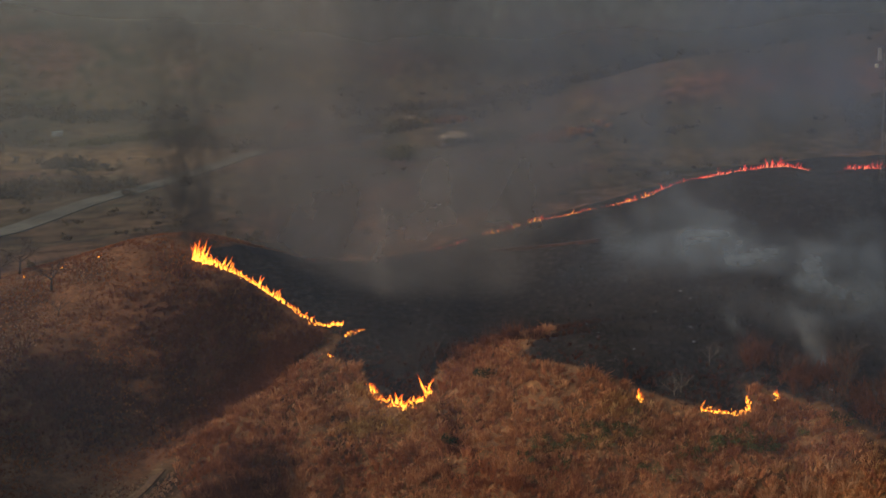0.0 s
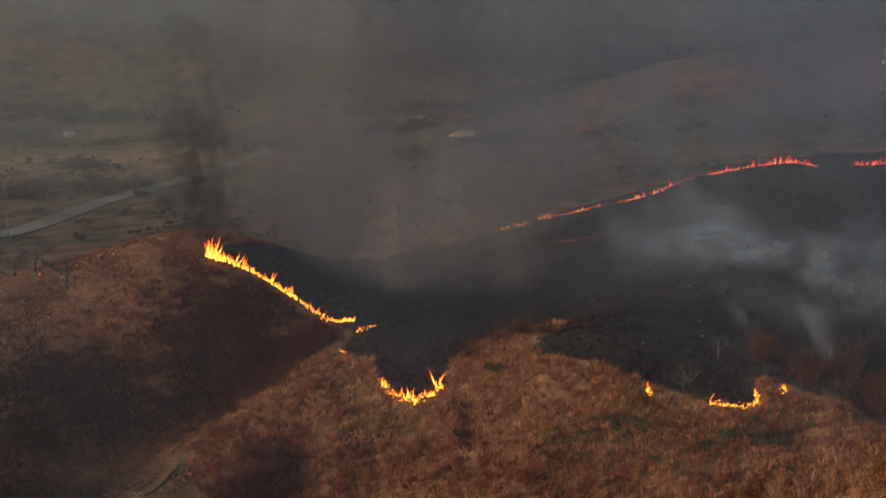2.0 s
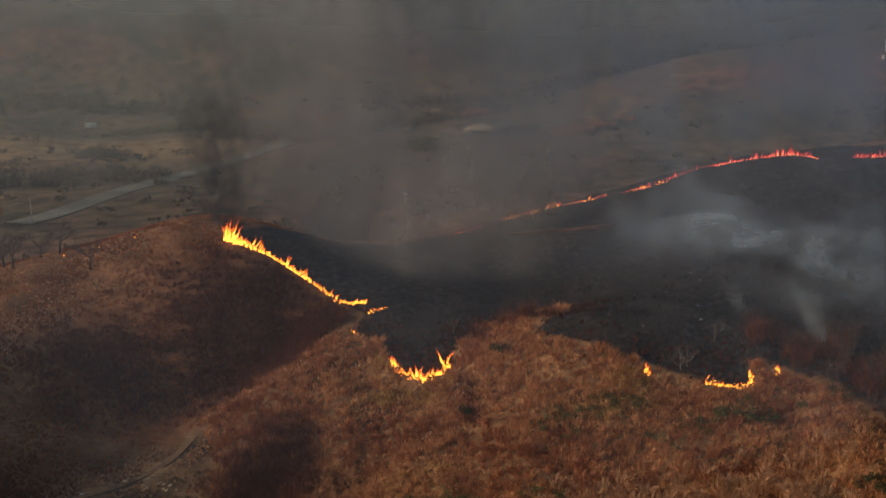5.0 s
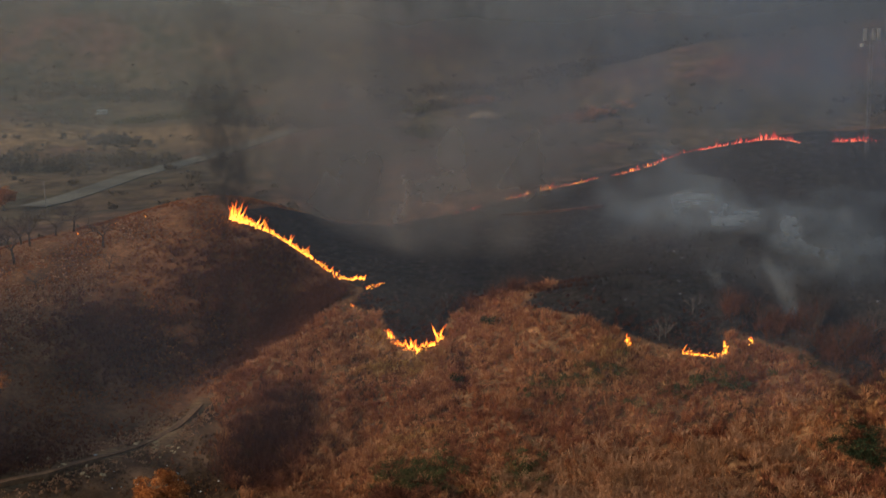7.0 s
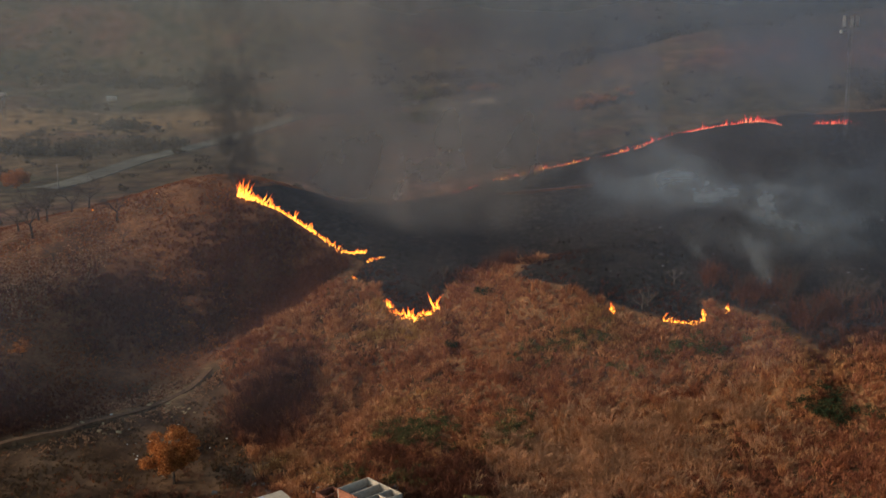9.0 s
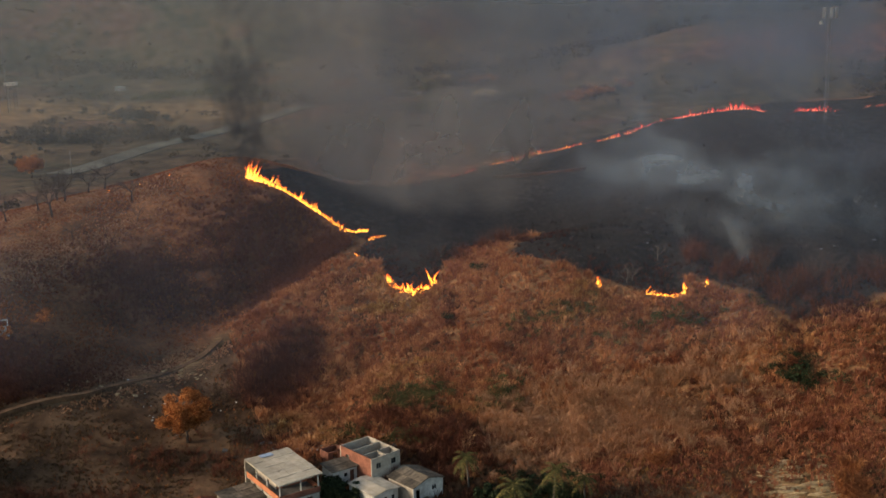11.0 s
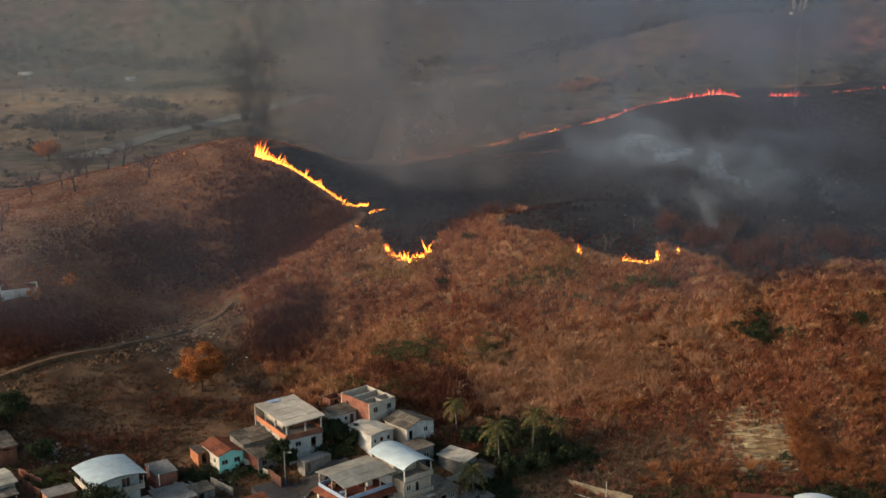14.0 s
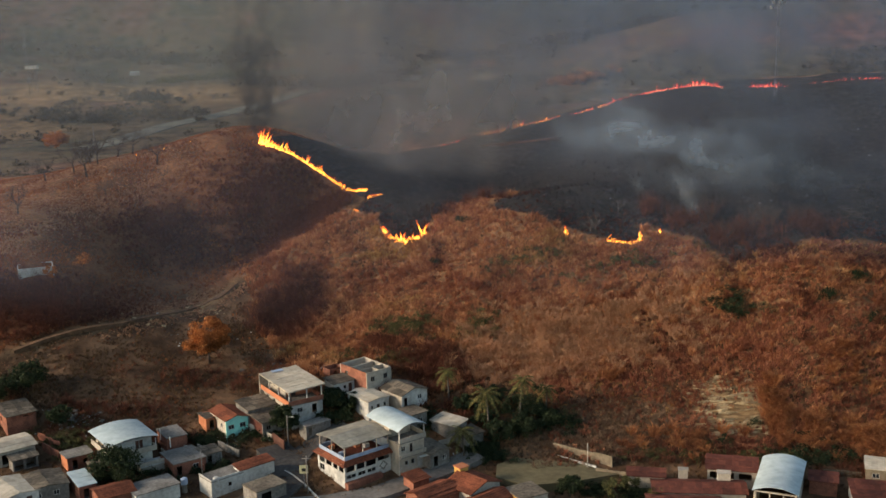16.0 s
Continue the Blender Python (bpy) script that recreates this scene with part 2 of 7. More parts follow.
GREY = plain("bare_cement", (0.15, 0.135, 0.112), (0.3, 0.27, 0.225), 2.0, 0.9, bump=0.3, stain=0.45)
OLDSHEET = plain("old_cement_sheet", (0.095, 0.078, 0.055), (0.23, 0.19, 0.138), 1.6, 0.85, stain=0.5, vary=0.4)
PALESHEET = plain("pale_roof_sheet", (0.4, 0.34, 0.245), (0.58, 0.51, 0.385), 0.9, 0.65, stain=0.35, vary=0.12)
TERRACESHEET = plain("dull_roof_sheet", (0.235, 0.21, 0.155), (0.36, 0.325, 0.245), 0.9, 0.7, stain=0.3, vary=0.1)
ZINC = plain("zinc_roof_sheet", (0.36, 0.42, 0.41), (0.5, 0.565, 0.55), 0.7, 0.75, 0.12, stain=0.2)
TILE = plain("clay_roof_tile", (0.13, 0.04, 0.02), (0.29, 0.092, 0.042), 3, stain=0.5, island=True, vary=0.2)
RUST = plain("rust_red_sheet", (0.1, 0.032, 0.02), (0.19, 0.062, 0.038), 1.2, 0.7, stain=0.5, vary=0.3)
ORANGE = plain("orange_paint", (0.42, 0.14, 0.06), (0.56, 0.22, 0.1), 1.5, 0.75, stain=0.3)
YELLOW = plain("yellow_paint", (0.5, 0.27, 0.06), (0.66, 0.38, 0.1), 1.5, 0.75, stain=0.3)
YELLOWPALE = plain("pale_sign", (0.42, 0.4, 0.22), (0.55, 0.52, 0.3), 2, 0.6)
BLUE = plain("blue_paint", (0.27, 0.33, 0.42), (0.37, 0.43, 0.52), 1.5, 0.7, stain=0.3)
DARK = plain("dark_interior", (0.012, 0.012, 0.013), (0.03, 0.03, 0.03), 2, 0.6)
STEEL = plain("galvanised_steel", (0.09, 0.093, 0.097), (0.16, 0.165, 0.17), 3, 0.5, 0.4)
# white antenna panels, greyed in colour for the smoke haze before them
PANEL_HAZED = plain("hazed_panel", (0.22, 0.22, 0.22), (0.34, 0.34, 0.34), 2, 0.6)
WOODPOLE = plain("weathered_pole", (0.2, 0.17, 0.14), (0.34, 0.3, 0.25), 4)
ASPHALT = plain("asphalt", (0.05, 0.045, 0.039), (0.095, 0.084, 0.072), 1.5, 0.9, stain=0.35)
CONCRETE = plain("pavement_concrete", (0.14, 0.125, 0.105), (0.24, 0.215, 0.18), 1.2, 0.9, stain=0.4)
ROADGREY = plain("pale_road", (0.14, 0.13, 0.095), (0.21, 0.195, 0.145), 0.3, 0.9, stain=0.4)
OLDWALL = plain("old_tan_wall", (0.19, 0.145, 0.09), (0.32, 0.25, 0.16), 1.5, 0.9, stain=0.45)
DEADWEED = plant("dead_weeds", [(0.0, (0.1, 0.062, 0.038)), (0.6, (0.2, 0.128, 0.078)), (1.0, (0.32, 0.22, 0.135))], patch_scale=0.15, tufts=True)
WEED = plant("dusty_weeds", [(0.0, (0.055, 0.034, 0.018)), (0.6, (0.125, 0.075, 0.038)), (1.0, (0.23, 0.14, 0.07))], patch_scale=0.1, tufts=True)
SAND = plain("bare_earth_yard", (0.12, 0.095, 0.046), (0.18, 0.145, 0.074), 0.8, 0.95, stain=0.25)
ROCK = plain("pale_cut_rock", (0.28, 0.185, 0.09), (0.62, 0.47, 0.26), 0.9, 0.95, bump=0.8, stain=0.4)
GLASS = plain("window_glass", (0.015, 0.018, 0.02), (0.03, 0.033, 0.036), 1, 0.12, 0.5)
FIRE = fire_material("flame", [(0.0, (1.0, 0.34, 0.03)), (0.25, (1.0, 0.5, 0.06)), (0.5, (1.0, 0.3, 0.022)), (0.75, (0.9, 0.13, 0.01)), (1.0, (0.5, 0.035, 0.005))], 3.3)
# emission for the red halo round the far fires, shaped as dim flames
FIRE_GLOW = fire_material("red_fire_halo", [(0.0, (0.9, 0.1, 0.07)), (0.5, (0.5, 0.03, 0.03)), (1.0, (0.2, 0.012, 0.014))], 0.9)
FIRE_RED = fire_material("red_flame", [(0.0, (1.0, 0.42, 0.2)), (0.3, (1.0, 0.16, 0.07)), (0.6, (0.8, 0.05, 0.035)), (1.0, (0.4, 0.02, 0.02))], 1.7)


# ---------------------------------------------------------------- geometry helpers
class Geo:
    """Collects corners and faces of one mesh."""

    def __init__(self):
        self.v, self.f, self.a = [], [], []

    def add(self, verts, faces, attr=None):
        k = len(self.v)
        self.v += [tuple(p) for p in verts]
        self.f += [tuple(i + k for i in f) for f in faces]
        if attr is not None:
            self.a += list(attr)

    def box(self, x0, x1, y0, y1, z0, z1, m=None):
        vs = [Vector((x, y, z)) for z in (z0, z1) for x, y in ((x0, y0), (x1, y0), (x1, y1), (x0, y1))]
        if m is not None:
            vs = [m @ p for p in vs]
        self.add(vs, [(3, 2, 1, 0), (4, 5, 6, 7), (0, 1, 5, 4), (1, 2, 6, 5), (2, 3, 7, 6), (3, 0, 4, 7)])

    def tube(self, points, radii, sides=6):
        k = len(self.v)
        n = len(points)
        for i, p in enumerate(points):
            p = Vector(p)
            d = Vector(points[min(i + 1, n - 1)]) - Vector(points[max(i - 1, 0)])
            q = d.to_track_quat("Z", "Y")
            for s in range(sides):
                a = 2 * math.pi * s / sides
                self.v.append(tuple(p + q @ Vector((radii[i] * math.cos(a), radii[i] * math.sin(a), 0))))
        for i in range(n - 1):
            for s in range(sides):
                t = (s + 1) % sides
                self.f.append((k + i * sides + s, k + i * sides + t, k + (i + 1) * sides + t, k + (i + 1) * sides + s))
        self.f.append(tuple(k + s for s in reversed(range(sides))))
        self.f.append(tuple(k + (n - 1) * sides + s for s in range(sides)))

    def mesh(self, name, material, attr="", smooth=False):
        me = bpy.data.meshes.new(name)
        me.from_pydata(self.v, [], self.f)
        me.materials.append(material)
        if attr:
            at = me.attributes.new(attr, "FLOAT", "POINT")
            at.data.foreach_set("value", np.array(self.a, dtype=np.float32))
        if smooth:
            me.polygons.foreach_set("use_smooth", np.ones(len(me.polygons), dtype=bool))
        return me


def part(name, geo, material, parent, label="", smooth=False):
    ob = new(name, geo.mesh(name, material, smooth=smooth))
    ob.parent = parent
    if label:
        tagged(ob, label)
    return ob


def thing(name, m, label, category, group="", kind=""):
    ob = new(name)
    ob.matrix_world = m
    ob.empty_display_size = 0.3
    return tagged(ob, label, category, group, kind)


def solid(name, geo, material, label, category="", group="", kind="", smooth=False, attr=""):
    ob = new(name, geo.mesh(name, material, attr, smooth))
    return tagged(ob, label, category, group, kind)


def raw_mesh(name, verts, faces, material, attrs=None):
    """A mesh from arrays: verts (n, 3) and faces (m, 3 or 4)."""
    me = bpy.data.meshes.new(name)
    nv, (nf, k) = len(verts), faces.shape
    me.vertices.add(nv)
    me.vertices.foreach_set("co", np.ascontiguousarray(verts, dtype=np.float32).ravel())
    me.loops.add(nf * k)
    me.loops.foreach_set("vertex_index", np.ascontiguousarray(faces, dtype=np.int32).ravel())
    me.polygons.add(nf)
    me.polygons.foreach_set("loop_start", np.arange(0, nf * k, k, dtype=np.int32))
    me.polygons.foreach_set("loop_total", np.full(nf, k, dtype=np.int32))
    me.materials.append(material)
    for name, vals in (attrs or {}).items():
        at = me.attributes.new(name, "FLOAT", "POINT")
        at.data.foreach_set("value", np.ascontiguousarray(vals, dtype=np.float32))
    me.update()
    me.validate()
    return me


# ---------------------------------------------------------------- the land
# hills and hollows near the village: east, north, radius, height
HILLS_NEAR = [
    (80, 250, 55, 24.7), (-20, 180, 26, -11.1), (-60, 250, 26, 6.4), (80, 150, 18, 9.4),
    (-60, 190, 18, -10.7), (190, 280, 55, 19.2), (50, 210, 18, -9.7), (-90, 150, 38, 2.4),
    (100, 210, 18, -9.5), (-60, 220, 18, -0.9), (140, 150, 26, 10.7), (110, 390, 55, 6.5),
    (20, 220, 18, -8.9), (30, 190, 18, 5.1), (-200, 240, 18, -5.7), (-10, 140, 18, 5.8),
]
HILLS_SMALL = [
    (10, 270, 18, 2.0), (130, 200, 18, -5.6), (-150, 180, 18, -5.0), (-20, 210, 18, 2.2),
    (-110, 310, 38, 4.1), (60, 330, 18, 4.3), (50, 60, 55, -3.9), (40, 130, 18, 3.1),
    (60, 180, 18, -1.5), (-200, 140, 38, 3.2), (130, 240, 18, 3.5), (-30, 300, 26, -1.8),
    (-50, 230, 18, 11.5), (-90, 230, 18, 4.6), (20, 160, 18, -1.3), (-90, 170, 18, 2.6),
]


def step(a, b, t):
    t = np.clip((t - a) / (b - a), 0, 1)
    return t * t * (3 - 2 * t)


# far hills: east, north, radius east, radius north, height
FAR_HILLS = [
    (330, 700, 190, 70, 44), (620, 620, 160, 120, 40), (140, 620, 70, 45, 10), (20, 470, 90, 26, 5),
    (-420, 1250, 330, 200, 70), (-900, 1300, 420, 300, 130), (150, 1350, 420, 190, 85), (750, 1250, 380, 230, 120),
    (-150, 1750, 600, 260, 170), (500, 1900, 700, 300, 230), (-1000, 1900, 600, 350, 260), (1500, 1500, 600, 450, 260),
    (-300, 930, 160, 60, 9), (60, 980, 180, 70, 14), (-350, 850, 90, 42, 26), (-160, 930, 120, 46, 34), (-420, 760, 60, 40, 16),
]


# the spur of the front hill and the gully behind it
GULLY_CUT = [(-31, 208, 5, 5, -3.5), (-39, 203, 6, 5, -4.0), (-49, 198, 7, 5, -3.5), (-28, 199, 5, 4, 1.2), (-37, 193.5, 6, 4, 1.2)]


ROAD = [(-158, 404), (-152, 417), (-137.5, 477), (-114.5, 552), (-97, 606), (-60, 670)]


def ground(x, y):
    """Height of the land at a place, in metres above the village street."""
    x, y = np.asarray(x, dtype=float), np.asarray(y, dtype=float)
    z = 32 * step(115, 205, y) - 12 * step(235, 330, y)
    for a, b, r, h in HILLS_NEAR + HILLS_SMALL:
        z = z + h * np.exp(-((x - a) ** 2 + (y - b) ** 2) / (2 * r * r))
    for a, b, rx, ry, h in FAR_HILLS:
        z = z + h * np.exp(-((x - a) / rx) ** 2 / 2 - ((y - b) / ry) ** 2 / 2)
    for a, b, rx, ry, h in GULLY_CUT:
        z = z + h * np.exp(-((x - a) / rx) ** 2 / 2 - ((y - b) / ry) ** 2 / 2)
    # uneven lumps and runnels on the grassy front slope
    rough = step(136, 150, y) * (1 - step(196, 206, y)) * step(-46, -34, x)
    z = z + rough * (0.75 * np.sin((x + 0.45 * y) / 2.7 + 1.6 * np.sin(y / 6.1)) * np.sin(y / 5.2 + 1.2 * np.sin(x / 6.5)) + 0.5 * np.sin(x / 5.9 + 1.9 * np.sin(y / 11.0 + x / 23)))
    far = step(560, 950, y)
    back = step(275, 330, y)
    z = z + back * step(14, 70, line_distance(x, y, ROAD)) * (2.2 * np.sin(x / 23 + 1.8 * np.sin(y / 41)) * np.sin(y / 19 + 1.1 * np.sin(x / 33)) + 3.5 * np.abs(np.sin(x / 71 + 0.9 * np.sin(y / 120))) * step(400, 600, y))
    z = z + far * 3.0 * np.sin(x / 61 + 1.3 * np.sin(y / 97)) * np.sin(y / 73 + 0.8 * np.sin(x / 120))
    return z


def height(x, y):
    return float(ground(x, y))


# the burnt land, as an outline on the plan
BURNT = [(-47, 227), (-34, 222.5), (-22, 214.5), (-16.5, 211), (-18.5, 205.5), (-12.5, 203), (-11, 196), (-7.4, 191.5), (-3, 190), (-0.6, 192.5),
         (0.8, 199.5), (4, 203), (12, 206), (20.5, 209.5), (25, 206), (20.5, 198), (15.5, 192.5), (18, 188.5), (23, 185), (30, 179.8), (41, 174.5), (46.5, 171.6), (49.5, 173), (48, 177.5), (55, 174), (62, 168),
         (67.5, 159.8), (75, 162), (100, 163.5), (150, 175), (220, 200), (230, 275), (120, 252), (96, 251), (77, 257), (60, 262), (44, 262),
         (31, 267), (12, 266), (-8, 259), (-24, 249), (-38, 236)]


def inside_distance(x, y, outline):
    """Distance to an outline, positive inside it."""
    d = np.full(x.shape, 1e9)
    inside = np.zeros(x.shape, dtype=bool)
    for (ax, ay), (bx, by) in zip(outline, outline[1:] + outline[:1]):
        ex, ey = bx - ax, by - ay
        t = np.clip(((x - ax) * ex + (y - ay) * ey) / (ex * ex + ey * ey), 0, 1)
        d = np.minimum(d, np.hypot(x - ax - t * ex, y - ay - t * ey))
        hit = ((ay > y) != (by > y)) & (x < (bx - ax) * (y - ay) / (by - ay + 1e-12) + ax)
        inside ^= hit
    return np.where(inside, d, -d)


def line_distance(x, y, points):
    d = np.full(np.shape(x), 1e9)
    for (ax, ay), (bx, by) in zip(points, points[1:]):
        ex, ey = bx - ax, by - ay
        t = np.clip(((x - ax) * ex + (y - ay) * ey) / (ex * ex + ey * ey), 0, 1)
        d = np.minimum(d, np.hypot(x - ax - t * ex, y - ay - t * ey))
    return d


TRACK = [(-96, 141), (-85.5, 147.6), (-76, 153.9), (-66.2, 160.3), (-57, 170.9), (-49.2, 181.3), (-46, 187.5)]


def near_slope(x, y):
    """1 on the front hill, right of the gully."""
    edge = np.interp(y, [140, 146, 155, 165, 176, 184, 190, 192.5, 195.7, 199.5, 204.5, 209], [-22, -26, -32, -37, -40, -42, -44, -45, -36, -29.7, -24, -19.7])
    return step(-1.5, 1.5, x - edge)


def spread(*spans):
    """Grid lines: (from, to, spacing) spans, end to end."""
    vals = []
    for a, b, s in spans:
        vals += list(np.arange(a, b, s))
    return np.array(vals + [spans[-1][1]])


def land():
    xs = spread((-4000, -1000, 250), (-1000, -300, 35), (-300, -120, 8), (-120, 130, 1.7), (130, 300, 8), (300, 1000, 35), (1000, 4000, 250))
    ys = spread((-1500, -100, 200), (-100, 90, 12), (90, 275, 1.7), (275, 420, 5), (420, 1000, 14), (1000, 2200, 40), (2200, 5000, 280))
    X, Y = np.meshgrid(xs, ys)
    Z = ground(X, Y)
    near = step(90, 120, Y) * (1 - step(300, 420, Y))
    rng = np.random.default_rng(4)
    Z = Z + near * (0.35 * np.sin(X / 3.1 + 2 * np.sin(Y / 5.3)) * np.sin(Y / 3.7 + X / 9.1) + rng.normal(0, 0.08, Z.shape)) * step(120, 140, Y)
    nx, ny = len(xs), len(ys)
    i = np.arange(nx * ny).reshape(ny, nx)
    faces = np.stack([i[:-1, :-1], i[:-1, 1:], i[1:, 1:], i[1:, :-1]], -1).reshape(-1, 4)
    burnt = np.clip(inside_distance(X, Y, BURNT) / 3.0 + 0.5, 0, 1)
    valley = np.clip(step(262, 330, Y) + 0.25 * step(230, 262, Y) * step(60, -60, X), 0, 1)
    earth = np.clip(1.3 - line_distance(X, Y, TRACK) / 1.6, 0, 1) * 0.5 + (1 - step(110, 122, Y)) * 0.75 + 0.8 * (1 - step(-3, 4, Y - np.interp(X, [p[0] for p in TRACK], [p[1] for p in TRACK]))) * (1 - step(-36, -22, X)) * step(110, 122, Y) + 0.7 * np.exp(-((X - 38) / 14) ** 4 - ((Y - 125) / 8) ** 4)
    blob = lambda a, b, rx, ry: np.exp(-((X - a) / rx) ** 2 / 2 - ((Y - b) / ry) ** 2 / 2)
    rusty = 0.75 * blob(-20, 300, 50, 26) + 0.8 * blob(60, 300, 60, 22) + 0.6 * blob(20, 400, 90, 40) + 0.5 * blob(-90, 330, 40, 30) + 1.0 * blob(225, 627, 50, 13) + 0.2 * blob(330, 690, 170, 60) + 0.7 * blob(620, 620, 200, 110)
    cut = np.clip(1.5 * np.exp(-((X - 60.8) / 6.6) ** 4 - ((Y - 128.6) / 6.6) ** 4) + 1.3 * np.exp(-((X + 195) / 80) ** 4 - ((Y - 608) / 40) ** 4) + 0.6 * blob(-228, 515, 30, 34) + 0.5 * blob(-330, 560, 60, 30) + 0.5 * blob(-205, 470, 30, 14)
                  + 0.5 * np.clip(1.5 - line_distance(X, Y, TRACK) / 1.3, 0, 1) * step(-92, -78, X) + 0.45 * blob(-54, 180, 5, 4.5) + 0.3 * blob(-97, 190, 8, 9) + 0.35 * blob(42, 135.5, 9, 0.8), 0, 1)
    # shade as ground colour: full beside the gully, weaker on the sunlit ridge
    shade_tone = (1 - near_slope(X, Y)) * np.where(X < -40, step(122, 134, Y), step(132, 146, Y)) * (1 - 0.8 * step(-50, -95, X) * step(168, 182, Y)) * (1 - 0.4 * step(215, 228, Y))
    me = raw_mesh("ground", np.stack([X, Y, Z], -1).reshape(-1, 3), faces, GROUND,
                  {"burnt": burnt.ravel(), "valley": valley.ravel(), "earth": np.clip(earth, 0, 1).ravel(), "shade_tone": np.clip(shade_tone, 0, 1).ravel(), "rusty": np.clip(rusty, 0, 1).ravel(), "cut": np.clip(cut, 0, 1).ravel()})
    me.polygons.foreach_set("use_smooth", np.ones(len(me.polygons), dtype=bool))
    tagged(new("ground", me), "dry brown hillside, black burnt land and hazy valley", "ground", kind="structure")


land()


def ribbon(points, width, lift, steps=8):
    """A strip of road that lies on the land."""
    pts = []
    for (ax, ay), (bx, by) in zip(points, points[1:]):
        for k in range(steps):
            pts.append((ax + (bx - ax) * k / steps, ay + (by - ay) * k / steps))
    pts.append(points[-1])
    g = Geo()
    rows = []
    for k, (x, y) in enumerate(pts):
        (ax, ay), (bx, by) = pts[max(k - 1, 0)], pts[min(k + 1, len(pts) - 1)]
        d = Vector((bx - ax, by - ay)).normalized()
        nx_, ny_ = -d.y * width / 2, d.x * width / 2
        z = max(height(x + nx_, y + ny_), height(x, y), height(x - nx_, y - ny_)) + lift
        rows.append([(x + nx_, y + ny_, z - 1.2), (x + nx_, y + ny_, z), (x - nx_, y - ny_, z), (x - nx_, y - ny_, z - 1.2)])
    for a, b in zip(rows, rows[1:]):
        g.add(a + b, [(0, 1, 5, 4), (1, 2, 6, 5), (2, 3, 7, 6)])
    return g


REDSOIL = plain("scorched_red_soil", (0.05, 0.028, 0.024), (0.12, 0.06, 0.045), 1.2, 0.95, stain=0.5)
TRACKDIRT = plain("track_dirt", (0.12, 0.064, 0.033), (0.215, 0.122, 0.064), 1.2, 0.95, stain=0.45)
solid("track", ribbon(TRACK[1:], 1.3, 0.22, 10), TRACKDIRT, "narrow orange dirt track across the waste ground", "track", kind="structure")
solid("track", ribbon([(13, 246.5), (19.7, 244.6), (28, 241.4), (36, 238.4)], 0.9, 0.25, 6), REDSOIL, "thin strip of bare reddish earth on burnt ground", "track", kind="structure")
solid("road", ribbon(ROAD, 12, 0.35), ROADGREY,
      "pale valley road running past dry fields", "road", kind="structure")


# ---------------------------------------------------------------- grass
def blades(name, label, x, y, z, per, tall, lean, width, material, seed):
    """Tussocks of dry grass: curved tapering blades, many to a tussock."""
    rng = np.random.default_rng(seed)
    n = len(x) * per
    bx, by, bz = (np.repeat(v, per) for v in (x, y, z))
    size = np.repeat(rng.uniform(0.6, 1.3, len(x)), per) * tall
    a = rng.uniform(0, 2 * np.pi, n)
    r = rng.uniform(0, 0.45, n) * size * 0.5
    bx, by = bx + r * np.cos(a), by + r * np.sin(a)
    h = size * rng.uniform(0.55, 1.1, n)
    out = lean * h * rng.uniform(0.3, 1.2, n)
    tx, ty = np.cos(a) * out + 0.12 * h, np.sin(a) * out - 0.05 * h
    w = width * rng.uniform(0.6, 1.4, n)
    wa = rng.uniform(-0.9, 0.9, n)
    wx, wy = np.cos(wa) * w, np.sin(wa) * w
    tone = np.clip(0.62 * np.repeat(rng.beta(1.6, 1.8, len(x)), per) + 0.38 * rng.uniform(0, 1, n), 0, 1)
    V = np.empty((n, 5, 3))
    V[:, 0] = np.stack([bx - wx * 0.6, by - wy * 0.6, bz - 0.15], -1)
    V[:, 1] = np.stack([bx + wx * 0.6, by + wy * 0.6, bz - 0.15], -1)
    droop = 0.92 - 0.45 * np.clip(out / h, 0, 1) * rng.uniform(0.2, 1.0, n)
    V[:, 2] = np.stack([bx + tx * 0.4 + wx, by + ty * 0.4 + wy, bz + h * 0.6], -1)
    V[:, 3] = np.stack([bx + tx * 0.4 - wx, by + ty * 0.4 - wy, bz + h * 0.6], -1)
    V[:, 4] = np.stack([bx + tx * 1.1, by + ty * 1.1, bz + h * droop], -1)
    i = (np.arange(n) * 5)[:, None]
    F = np.concatenate([i + [0, 1, 2], i + [0, 2, 3], i + [3, 2, 4]], 1).reshape(-1, 3)
    return tagged(new(name, raw_mesh(name, V.reshape(-1, 3), F, material, {"tone": np.repeat(tone, 5)})), label, "grass", kind="stuff")


def scatter(seed, n, x0, x1, y0, y1, keep):
    rng = np.random.default_rng(seed)
    x, y = rng.uniform(x0, x1, n), rng.uniform(y0, y1, n)
    k = rng.uniform(0, 1, n) < keep(x, y)
    x, y = x[k], y[k]
    return x, y, ground(x, y)


def unburnt(x, y):
    return np.clip((-inside_distance(x, y, BURNT) - 0.6) / 1.6, 0, 1)


def clumpy(x, y, s, k):
    return 0.5 + 0.5 * np.sin(x / s + k + 1.7 * np.sin(y / s * 0.8 + k)) * np.sin(y / s * 1.1 - k + 1.3 * np.sin(x / s * 0.7))


def crest(x, y):
    """1 on the reddish crest and on the rusty east end of the front slope."""
    return np.clip(np.exp(-((x - 10) / 11) ** 4 - ((y - 199) / 6) ** 4) + 0.75 * step(50, 74, x + 9 * np.sin(y / 7)) + 0.35 * clumpy(x, y, 7.0, 8) ** 2, 0, 1)


